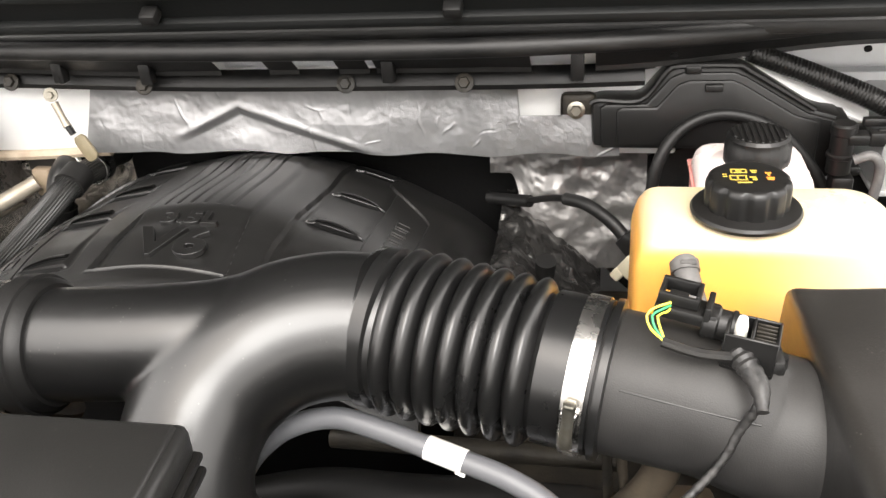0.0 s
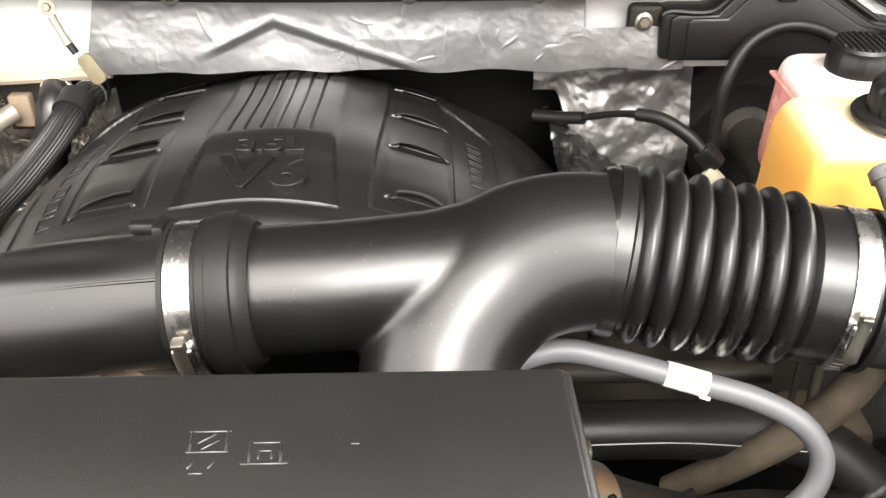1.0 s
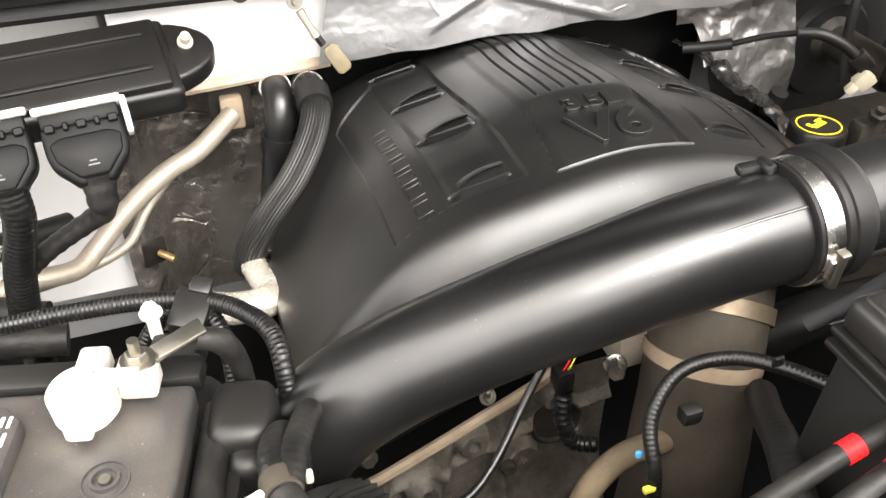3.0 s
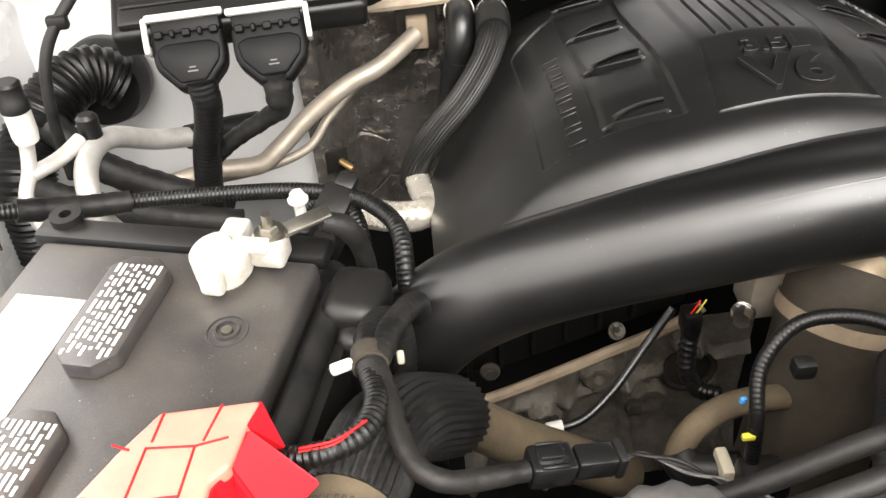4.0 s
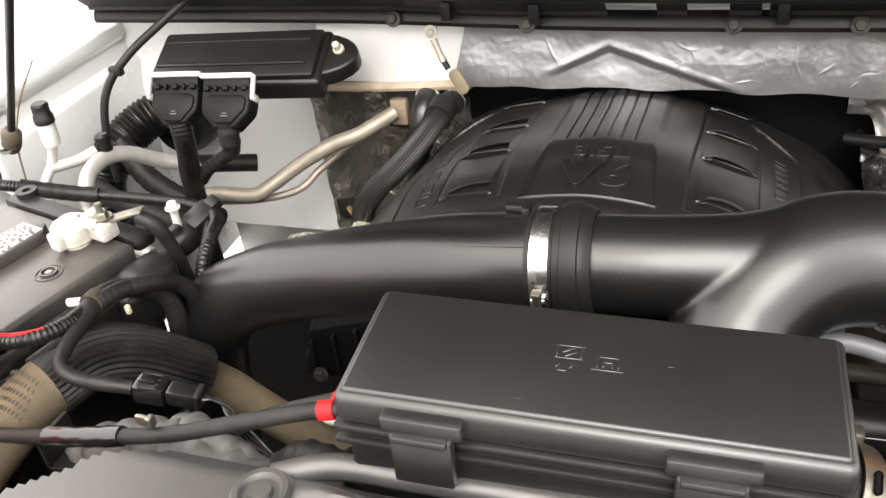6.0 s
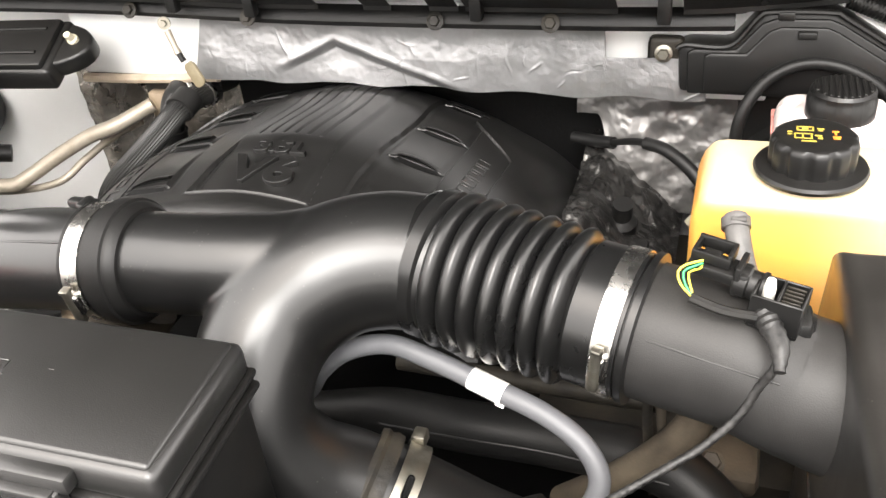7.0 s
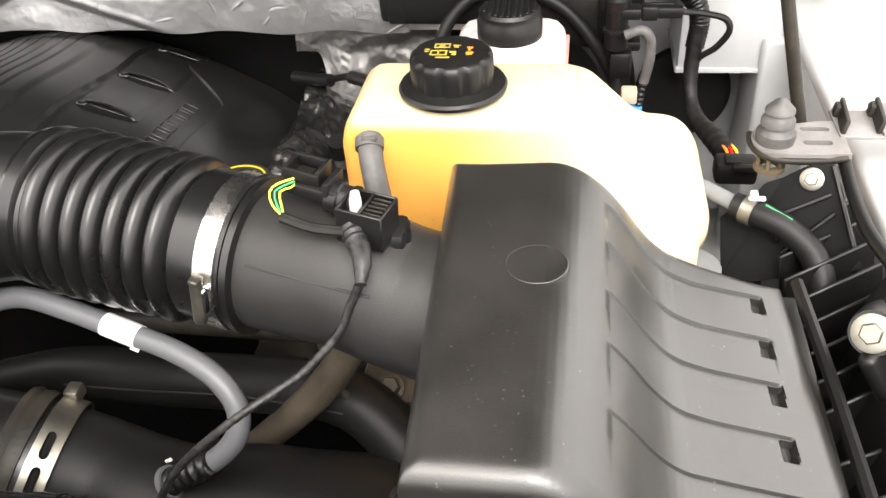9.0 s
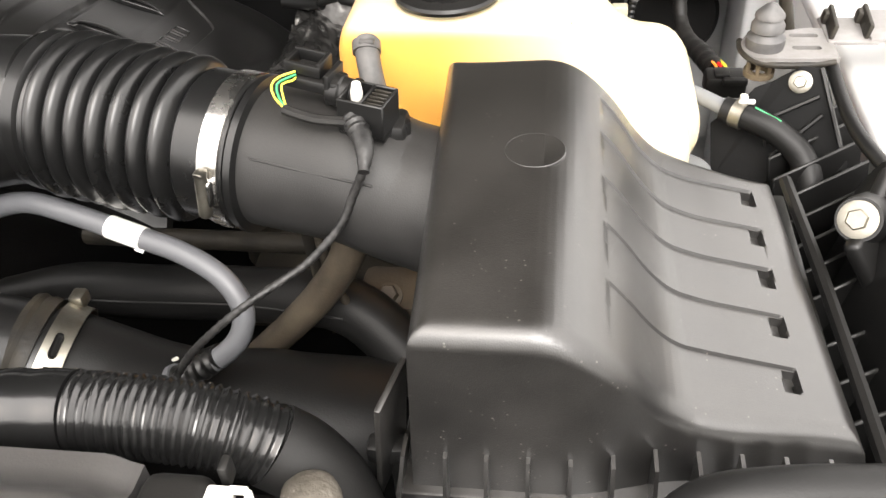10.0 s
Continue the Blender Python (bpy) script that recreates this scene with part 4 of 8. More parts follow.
lid = part("lid", lid_mesh(), M_BOX, air_box)
DISC = (0.2444, 0.4072, 1.3212)
part("gate_disc", lathe([(0, -0.002), (0.0152, -0.002), (0.0152, 0.0002), (0.0148, 0.0005), (0.0142, 0.0002), (0.003, 0.0002), (0.0025, -0.0004), (0, -0.0006)], DISC, (0, 0, 1), 48), M_BOX, lid, "faint round moulding mark")
part("neck", sweep([tuple(N0), tuple(N0 + BEL * 0.03), tuple(N0 + BEL * 0.06), (0.168, 0.4310, 1.2770), (0.182, 0.4285, 1.2740), (0.195, 0.4265, 1.2715), (0.210, 0.425, 1.270)], [0.0405, 0.0402, 0.0400, 0.0400, 0.0402, 0.0412, 0.0425], 56, 0.004), M_NECK, air_box)
part("neck_seam", sweep([tuple(N0 + BEL * 0.006 + Vector((0.003, -0.035, 0.0215))), tuple(N0 + BEL * 0.04 + Vector((0.003, -0.035, 0.0205))), tuple(N0 + BEL * 0.075 + Vector((0.003, -0.035, 0.0205)))], 0.0006, 6, 0.01), M_PLASTIC, air_box)
part("lower_box", merged(rbox((0.205, 0.215, 0.16), (0.293, 0.395, 1.138), 0.006), rbox((0.212, 0.236, 0.006), (0.292, 0.391, 1.219), 0.002)), M_BOX, air_box)
part("ledge", rbox((0.196, 0.026, 0.004), (0.292, 0.271, 1.216), 0.0012), M_BOX, air_box)
for k in range(11):
    x = 0.1925 + 0.0182 * k
    fin = bmesh.new()
    side = [(0.2870, 1.2480), (0.2750, 1.2480), (0.2560, 1.200), (0.2580, 1.160), (0.2900, 1.160), (0.2880, 1.222)]
    a, b = ([fin.verts.new((x + d - (0.006 if k == 0 else 0) * (1.2515 - z) / 0.05, y, z)) for y, z in side] for d in (-0.0009, 0.0009))
    fin.faces.new(a)
    fin.faces.new(b[::-1])
    for n in range(6):
        fin.faces.new((a[n], b[n], b[(n + 1) % 6], a[(n + 1) % 6]))
    bmesh.ops.recalc_face_normals(fin, faces=fin.faces)
    part("rib", fin, M_BOX, air_box)
part("side_flange", moved(rbox((0.003, 0.030, 0.075), (0, 0, 0), 0.001), pose(0.184, 0.292, 1.245, 6, 8, -14)), M_BOX, air_box)
part("clip", merged(rbox((0.012, 0.016, 0.05), (0.186, 0.30, 1.20), 0.003), rbox((0.02, 0.012, 0.012), (0.18, 0.295, 1.225), 0.003)), M_PLASTIC, air_box)

# ---- fuse box ----
fuse_box = thing("fuse_box", (-0.21, 0.27, 1.2), "flat black fuse box with latched lid and embossed symbols", "fuse box")
FT = pose(-0.2110, 0.2752, 1.345, 2.0, 1.9, 2.0)


def at_fuse(bm):
    return moved(bm, FT)


part("lid", at_fuse(merged(rbox((0.245, 0.087, 0.020), (0, 0, 0.0), 0.005, 3), rbox((0.237, 0.079, 0.005), (0, 0, 0.0095), 0.0022, 3))), M_FUSE, fuse_box)
part("body", at_fuse(rbox((0.238, 0.082, 0.12), (0, -0.001, -0.07), 0.004)), M_PLASTIC, fuse_box)
for z in (-0.012, -0.021):
    part("ledge", at_fuse(rbox((0.248, 0.091, 0.0045), (0, 0, z), 0.0018)), M_PLASTIC, fuse_box)
for x in (-0.074, 0.062):
    latch = part("latch", at_fuse(rbox((0.042, 0.010, 0.010), (x, -0.046, 0.002), 0.002)), M_FUSE, fuse_box)
    part("tongue", at_fuse(rbox((0.032, 0.008, 0.034), (x, -0.050, -0.018), 0.002)), M_FUSE, latch)
    part("thumb_rib", at_fuse(rbox((0.028, 0.006, 0.004), (x, -0.053, -0.002), 0.001)), M_FUSE, latch)
for x, y, sx, sy, a in ((-0.012, 0.012, 0.018, 0.0009, 0), (-0.012, 0.002, 0.018, 0.0009, 0), (-0.020, 0.007, 0.0009, 0.010, 0), (-0.004, 0.007, 0.0009, 0.010, 0), (-0.013, 0.0085, 0.009, 0.0009, 35), (-0.011, 0.0055, 0.009, 0.0009, 35), (-0.018, -0.004, 0.005, 0.0009, 60), (-0.009, -0.004, 0.005, 0.0009, 60), (-0.015, -0.008, 0.006, 0.0009, 0),
                        (0.014, 0.006, 0.012, 0.0009, 0), (0.014, -0.004, 0.020, 0.0011, 0), (0.007, 0.001, 0.0009, 0.010, 0), (0.021, 0.001, 0.0009, 0.009, 0), (0.014, 0.002, 0.006, 0.0009, 0), (0.011, 0.0, 0.0009, 0.004, 0), (0.017, 0.0, 0.0009, 0.004, 0)):
    part("symbol_bar", at_fuse(moved(rbox((sx * 0.8 if sx > sy else sx, sy, 0.0010), (0, 0, 0), 0.0003, 1), pose(x * 0.76 - 0.001, y * 0.9, 0.01185, 0, 0, a))), M_FUSE, fuse_box, "embossed symbol stroke")
for x, y in ((0.040, 0.004), (-0.030, -0.03)):
    part("scuff", at_fuse(rbox((0.003, 0.0003, 0.0002), (x, y, 0.0121), 0)), M_GREYTAPE, fuse_box, "pale scratch")

# ---- coolant tank and its cap ----
tank = thing("coolant_tank", (0.22, 0.6, 1.15), "milky plastic coolant tank with orange coolant inside", "coolant tank")
side_view = [(0.106, 1.165), (0.106, 1.296), (0.115, 1.314), (0.254, 1.314), (0.269, 1.310), (0.304, 1.277), (0.329, 1.2745), (0.341, 1.265), (0.350, 1.245), (0.352, 1.224), (0.346, 1.208), (0.330, 1.198), (0.28, 1.175)]
tb = prism(side_view, -0.648, -0.560, 0.010, 3)
part("vessel", moved(tb, Matrix(((1, 0, 0, 0), (0, 0, -1, 0), (0, 1, 0, 0), (0, 0, 0, 1)))), M_TANK, tank)
part("shoulder", rbox((0.096, 0.070, 0.066), (0.294, 0.556, 1.222), 0.020, 4), M_TANK, tank)
part("back_chamber", rbox((0.08, 0.05, 0.10), (0.300, 0.650, 1.208), 0.016, 3), M_TANK, tank)
CAP = Vector((0.179, 0.597, 1.314))
part("filler_neck", lathe([(0.030, -0.004), (0.030, 0.004), (0, 0.004)], CAP, (0, 0, 1), 32), M_TANK, tank)
cap = part("cap_flange", lathe([(0.0, 0.003), (0.0355, 0.003), (0.0362, 0.0055), (0.035, 0.0075), (0.028, 0.009), (0, 0.009)], CAP, (0, 0, 1), 56), M_PLASTIC, tank, "black cap with a wide flange")


def fluted(a, h):
    return 1 - 0.065 * max(0.0, math.cos(11 * a)) ** 1.2 * smooth_step(0.0305, 0.026, h)


part("cap_knob", lathe([(0.0272, 0.008), (0.0275, 0.012), (0.0275, 0.024), (0.0268, 0.0268), (0.0250, 0.0285), (0.022, 0.0292), (0.010, 0.0298), (0, 0.030)], CAP, (0, 0, 1), 144, fluted), M_PLASTIC, cap, "fluted black knob")
# pictograms: two framed boxes, a book and a short text line
MARKS = [(-0.006, 0.0085, 0.010, 0.0011), (-0.006, 0.0035, 0.010, 0.0011), (-0.0105, 0.006, 0.0011, 0.006), (-0.0015, 0.006, 0.0011, 0.006), (-0.006, 0.006, 0.004, 0.0022),
         (0.003, 0.0065, 0.0045, 0.0016), (0.003, 0.0040, 0.003, 0.0014), (-0.007, -0.001, 0.011, 0.0011), (-0.007, -0.007, 0.011, 0.0011), (-0.012, -0.004, 0.0011, 0.006),
         (-0.0025, -0.004, 0.0011, 0.006), (-0.0075, -0.004, 0.0011, 0.006), (0.0015, -0.003, 0.0045, 0.0018), (0.0025, -0.006, 0.0030, 0.0024), (-0.004, -0.0105, 0.009, 0.0014), (-0.015, 0.001, 0.003, 0.0012), (-0.015, -0.002, 0.003, 0.0012)]
for x, y, sx, sy in MARKS:
    part("warning_print", moved(rbox((sx, sy, 0.0004), (x * 1.05, y * 1.05, 0.0299), 0.0001, 1), Matrix.Translation(CAP)), M_CAPPRINT, cap, "worn yellow warning pictogram line")
for x, y, sx, sy in ((0.0120, 0.0040, 0.004, 0.0014), (0.0120, 0.0015, 0.0014, 0.004), (0.0125, -0.0035, 0.005, 0.0014), (0.0125, -0.0058, 0.004, 0.0014)):
    part("warning_print", moved(rbox((sx, sy, 0.0004), (x, y, 0.0298), 0.0001, 1), Matrix.Translation(CAP)), M_ORANGE, cap, "orange warning mark")

# ---- brake fluid reservoir, booster and the black shield behind the tank ----
reservoir = thing("brake_fluid_reservoir", (0.206, 0.74, 1.18), "translucent pink-white brake fluid reservoir with black ribbed cap", "fluid reservoir")
part("vessel", merged(rbox((0.094, 0.088, 0.112), (0.205, 0.742, 1.236), 0.016, 3, 0.04), lathe([(0.044, 0), (0.042, 0.008), (0.036, 0.015), (0.024, 0.019), (0.022, 0.024)], (0.206, 0.730, 1.277), (0, 0, 1), 32)), M_RESERVOIR, reservoir)
part("seam_rim", rbox((0.095, 0.091, 0.003), (0.205, 0.740, 1.270), 0.0012), M_RESERVOIR, reservoir, "moulded rim round the vessel")
res_cap = part("cap", lathe([(0.0, 0), (0.0258, 0), (0.0258, 0.014), (0.0245, 0.016), (0.0245, 0.021), (0.0225, 0.0235), (0, 0.0235)], (0.206, 0.730, 1.295), (0, 0, 1), 96, lambda a, h: 1 - 0.012 * (math.cos(40 * a) > 0.2)), M_PLASTIC, reservoir, "black ribbed screw cap")
for k in range(-4, 5):
    half = math.sqrt(0.0215 ** 2 - (k * 0.0048) ** 2)
    part("grip_bar", rbox((0.0026, 2 * half, 0.0016), (0.206 + k * 0.0048, 0.730, 1.3190), 0.0005, 1), M_PLASTIC, res_cap)
part("level_label", rbox((0.0008, 0.03, 0.022), (0.1615, 0.735, 1.235), 0.0002, 1), M_WHITEPRINT, reservoir, "small white label with dark bars")
for k in range(4):
    part("label_bar", rbox((0.0004, 0.0018, 0.015), (0.1609, 0.726 + 0.006 * k, 1.235), 0, 1), M_PLASTIC, reservoir)

structure("apron", rbox((0.36, 0.36, 0.02), (0.16, 0.74, 1.035), 0.004), M_CASTDARK, "oily dark chassis rail below the brake booster", "chassis rail")
booster = thing("brake_booster", (0.185, 0.99, 1.0), "round black brake booster with stepped rings", "brake booster")
part("drum", lathe([(0, 0), (0.06, 0), (0.066, 0.01), (0.095, 0.014), (0.10, 0.024), (0.122, 0.028), (0.127, 0.04), (0.127, 0.055), (0.120, 0.06), (0.120, 0.09)], (0.195, 0.90, 1.135), (0, 1, 0), 64), M_PIPE, booster)
part("master_cylinder", merged(lathe([(0.0, 0), (0.020, 0), (0.022, 0.005), (0.022, 0.10), (0.030, 0.11)], (0.195, 0.79, 1.15), (0, 1, 0), 24), rbox((0.07, 0.06, 0.03), (0.205, 0.76, 1.165), 0.008)), M_CASTDARK, booster)
part("plastic_cover", rbox((0.12, 0.05, 0.05), (0.19, 0.69, 1.185), 0.015, 3), M_CLEAR, booster, "grey translucent cover")

shield = thing("black_shield", (0.19, 0.85, 1.2), "moulded black plastic shield bolted to the bulkhead", "plastic shield")
sh = [(0.074, 1.256), (0.072, 1.300), (0.079, 1.304), (0.118, 1.304), (0.140, 1.331), (0.152, 1.336), (0.200, 1.336), (0.212, 1.331), (0.272, 1.294), (0.300, 1.286), (0.300, 1.225), (0.255, 1.235), (0.215, 1.255)]


def upright(outline, y0, y1, bevel):
    return moved(prism(outline, -y1, -y0, bevel, 2), Matrix(((1, 0, 0, 0), (0, 0, -1, 0), (0, 1, 0, 0), (0, 0, 0, 1))))


part("body", upright(sh, 0.845, 0.885, 0.005), M_PLASTIC, shield)
ctr = Vector((0.19, 1.285))
for k, y in ((0.93, 0.842), (0.80, 0.8395)):
    part("raised_panel", upright([(ctr.x + (x - ctr.x) * k, ctr.y + (z - ctr.y) * k - 0.002) for x, z in sh], y, 0.86, 0.0025), M_PLASTIC, shield)
part("rim", sweep([(x, 0.842, z + 0.001) for x, z in sh[1:9]], 0.0028, 8, 0.006), M_PLASTIC, shield)
part("mounting_tab", rbox((0.034, 0.006, 0.034), (0.060, 0.858, 1.290), 0.006, 3), M_CASTDARK, shield, "dark bracket tab")
part("bolt", hexhead((0.058, 0.853, 1.291), (0, -1, 0.1), 0.010, 0.005, 0.0085), M_ZINC, shield, "bright zinc bolt")
part("clip", merged(rbox((0.014, 0.008, 0.008), (0.163, 0.842, 1.334), 0.0015), rbox((0.016, 0.008, 0.007), (0.182, 0.838, 1.318), 0.0015)), M_PLASTIC, shield)
part("end_bracket", merged(rbox((0.012, 0.04, 0.050), (0.297, 0.852, 1.262), 0.003), rbox((0.022, 0.02, 0.012), (0.306, 0.838, 1.275), 0.003), rbox((0.020, 0.02, 0.010), (0.306, 0.838, 1.240), 0.003)), M_PLASTIC, shield)

solo("vacuum_hose", sweep([(0.130, 0.80, 1.15), (0.130, 0.812, 1.20), (0.133, 0.817, 1.245), (0.150, 0.830, 1.275), (0.178, 0.838, 1.290), (0.210, 0.838, 1.290), (0.245, 0.836, 1.274), (0.272, 0.832, 1.245), (0.292, 0.83, 1.21), (0.300, 0.82, 1.17)], 0.0058, 14, 0.006), M_RUBBER, "looped black rubber vacuum hose over the shield", "hose")
solo("white_strip", moved(rbox((0.150, 0.016, 0.005), (0, 0, 0), 0.0015), pose(0.262, 0.876, 1.302, 35, 25, 6)), M_WHITE, "white painted flange strip beside the shield", "strip")
solo("corrugated_tube", sweep([(0.215, 0.872, 1.340), (0.27, 0.871, 1.319), (0.325, 0.865, 1.297), (0.357, 0.86, 1.278), (0.368, 0.855, 1.257), (0.366, 0.85, 1.230)], [0.0095, 0.0105, 0.0105, 0.0105, 0.0095, 0.009], 18, 0.0009, rings_of(0.0034, 0.07)), M_LOOM, "black finely ribbed drain tube running to the corner panel", "tube")
solvalve = thing("solenoid_valve", (0.293, 0.82, 1.2), "black plastic solenoid valve with hose stubs and plug", "solenoid valve")
part("body", merged(lathe([(0, 0), (0.0105, 0), (0.0105, 0.014), (0.0120, 0.015), (0.0120, 0.018), (0.0100, 0.019), (0.0100, 0.036), (0.0112, 0.037), (0.0112, 0.045), (0.009, 0.047), (0, 0.047)], (0.293, 0.818, 1.245), (0, 0, 1), 22), rbox((0.018, 0.016, 0.010), (0.304, 0.815, 1.279), 0.002), rbox((0.020, 0.020, 0.026), (0.298, 0.822, 1.228), 0.004)), M_PLASTIC, solvalve)
part("plug", merged(rbox((0.034, 0.010, 0.010), (0.331, 0.815, 1.279), 0.002), rbox((0.014, 0.013, 0.013), (0.320, 0.815, 1.279), 0.002), rbox((0.020, 0.004, 0.003), (0.330, 0.815, 1.286), 0.001), rbox((0.024, 0.008, 0.008), (0.322, 0.828, 1.289), 0.002)), M_PLASTIC, solvalve)
part("elbow", sweep([(0.300, 0.800, 1.264), (0.313, 0.799, 1.269), (0.321, 0.798, 1.262), (0.322, 0.797, 1.245), (0.318, 0.794, 1.222)], 0.0045, 12, 0.003), M_CONE, solvalve, "grey rubber elbow")
part("yellow_lock", rbox((0.014, 0.012, 0.014), (0.306, 0.79, 1.212), 0.002), M_PALECREAM, solvalve, "pale yellow lock")
part("blue_lock", rbox((0.016, 0.012, 0.006), (0.310, 0.788, 1.200), 0.001), M_BLUE, solvalve, "blue lock tab")
solo("curled_wire", sweep([(0.347, 0.815, 1.279), (0.366, 0.818, 1.276), (0.385, 0.820, 1.270), (0.390, 0.822, 1.258), (0.382, 0.832, 1.238), (0.368, 0.842, 1.220), (0.364, 0.842, 1.19)], 0.0030, 8, 0.004), M_TAPE, "taped black wires curling beside the solenoid", "wires")
solo("bare_wire", sweep([(0.346, 0.814, 1.281), (0.356, 0.815, 1.279), (0.364, 0.817, 1.278)], 0.0009, 6, 0.003), M_COPPER, "short pinkish wire at the solenoid plug", "wire")
solo("corner_loom", sweep([(0.367, 0.848, 1.252), (0.364, 0.842, 1.214), (0.365, 0.83, 1.190), (0.370, 0.81, 1.178), (0.383, 0.78, 1.174), (0.391, 0.752, 1.174)], [0.0075, 0.0072, 0.0065, 0.008, 0.0100, 0.0100], 14, 0.003, rings_of(0.012, 0.07)), M_TAPE, "taped wiring loom going down the corner", "wiring loom")
solo("black_grommet", lathe([(0, 0), (0.05, 0.0), (0.052, 0.006), (0.047, 0.012), (0.03, 0.014), (0, 0.014)], (0.376, 0.985, 1.118), (0, -1, 0.15), 36), M_RUBBER, "large round black grommet in the corner panel", "grommet")
solo("coil_wire", sweep([(0.318, 0.794, 1.224), (0.315, 0.788, 1.205), (0.311, 0.782, 1.185), (0.306, 0.778, 1.16)], 0.0038, 10, 0.0010, rings_of(0.0042, 0.3)), M_LOOM, "black coiled wire sleeve", "wires")

# ---- wing side: tray, drain hose, hinge bracket, bolts ----
tray = thing("wing_tray", (0.43, 0.45, 1.0), "black plastic tray with ribs between air box and wing", "plastic tray")


def tray_z(x, y):
    wall = 0.418 + 0.03 * smooth_step(0.47, 0.56, y) + 0.012 * smooth_step(0.36, 0.30, y)
    return 1.176 + 0.085 * smooth_step(wall - 0.012, wall + 0.026, x) + 0.004 * math.exp(-((x - 0.462) / 0.004) ** 2) + 0.03 * smooth_step(0.575, 0.60, y) * smooth_step(0.40, 0.43, x)


part("shelf", field(0.394, 0.474, 0.215, 0.622, 64, 150, tray_z, lambda x, y: x < 0.438 + 0.036 * smooth_step(0.515, 0.455, y), 1.12), M_PLASTIC, tray)
for k in range(8):
    part("rib", moved(rbox((0.066, 0.0026, 0.040), (0, 0, 0), 0.0009, 1), pose(0.426, 0.435 + 0.021 * k, 1.200 + 0.002 * k, 0, -12, 26)), M_PLASTIC, tray)
for k in range(5):
    part("rib", moved(rbox((0.050, 0.0026, 0.034), (0, 0, 0), 0.0009, 1), pose(0.418, 0.290 + 0.027 * k, 1.194, 0, -14, 18)), M_PLASTIC, tray)
for p, n, s in (((0.4165, 0.4360, 1.2605), (-0.45, -0.7, 0.55), 0.70), ((0.4136, 0.5817, 1.2610), (-0.35, -0.8, 0.5), 0.50)):
    part("bolt", hexhead(p, n, 0.015 * s, 0.008 * s, 0.015 * s), M_ZINC, tray, "pale zinc bolt with a wide washer")
    if s > 0.6:
        part("bolt_pad", lathe([(0, -0.045), (0.024 * s, -0.045), (0.020 * s, -0.012), (0.0175 * s, -0.002), (0, -0.002)], p, n, 24), M_PLASTIC, tray)
part("bolt_wall", moved(rbox((0.070, 0.010, 0.075), (0, 0, 0), 0.004, 3), pose(0.447, 0.452, 1.224, -30, -10, 62)), M_PLASTIC, tray)
WALL_N = Vector((-0.35, -0.8, 0.5)).normalized()
back_wall = bmesh.new()
rim = [Vector(p) for p in ((0.360, 0.5840, 1.2271), (0.3812, 0.5868, 1.2465), (0.3865, 0.5884, 1.2528), (0.397, 0.588, 1.2580), (0.4042, 0.5874, 1.2636), (0.413, 0.586, 1.2700), (0.4261, 0.5827, 1.2713), (0.433, 0.5673, 1.2516), (0.4448, 0.5418, 1.219), (0.3785, 0.555, 1.194), (0.362, 0.562, 1.194))]
a, b = ([back_wall.verts.new(p - WALL_N * d) for p in rim] for d in (0.002, 0.006))
back_wall.faces.new(a)
back_wall.faces.new(b[::-1])
for n in range(len(rim)):
    back_wall.faces.new((a[n], b[n], b[(n + 1) % len(rim)], a[(n + 1) % len(rim)]))
bmesh.ops.recalc_face_normals(back_wall, faces=back_wall.faces)
part("back_wall", back_wall, M_DARK, tray, smooth=False)
for p, q in (((0.4251, 0.573, 1.2551), (0.395, 0.5745, 1.2364)), ((0.4274, 0.5659, 1.2454), (0.3981, 0.5603, 1.2159)), ((0.4255, 0.583, 1.2705), (0.4405, 0.548, 1.226))):
    part("wall_rib", sweep([p, q], 0.0016, 6, 0.01), M_PLASTIC, tray)
part("rubber_seal", sweep([(0.441, 0.622, 1.258), (0.437, 0.565, 1.258), (0.439, 0.525, 1.256), (0.452, 0.488, 1.250), (0.470, 0.44, 1.240), (0.475, 0.36, 1.23), (0.470, 0.22, 1.22)], 0.0045, 10, 0.008), M_RUBBER, tray)
part("inner_rail", sweep([(0.397, 0.51, 1.232), (0.401, 0.42, 1.232), (0.403, 0.33, 1.232), (0.405, 0.24, 1.230)], 0.004, 8, 0.01), M_PLASTIC, tray)

drain = thing("drain_hose", (0.39, 0.53, 1.2), "dusty black drain hose with a white spring clip", "hose")
part("tube", sweep([(0.366, 0.577, 1.243), (0.387, 0.564, 1.241), (0.401, 0.556, 1.236), (0.415, 0.545, 1.225), (0.420, 0.530, 1.208), (0.419, 0.512, 1.175)], [0.0085, 0.0086, 0.0086, 0.0088, 0.009, 0.009], 18, 0.004), M_RUBBER, drain)
part("nipple", sweep([(0.345, 0.600, 1.243), (0.356, 0.588, 1.2435), (0.371, 0.573, 1.243)], 0.0056, 14, 0.004), M_CLEAR, drain, "clear plastic nipple")
part("clip_band", band((0.376, 0.571, 1.2425), (0.80, -0.58, -0.06), 0.0088, 0.008, 0.0012, 24), M_ZINC, drain, "pale metal spring clip")
part("clip_ear", merged(rbox((0.005, 0.006, 0.007), (0.377, 0.571, 1.2535), 0.0012), rbox((0.011, 0.003, 0.003), (0.379, 0.570, 1.2525), 0.001)), M_NYLON, drain, "white clip ear")
part("green_stripe", sweep([(0.384, 0.566, 1.2505), (0.400, 0.557, 1.2455)], 0.0008, 6, 0.003), M_GREEN, drain, "green paint stripe")
solo("clear_cup", lathe([(0, 0), (0.018, 0.0), (0.021, 0.02), (0.022, 0.05), (0, 0.052)], (0.338, 0.550, 1.160), (0, 0, 1), 24), M_CLEAR, "clear plastic cup under the coolant tank", "cup")

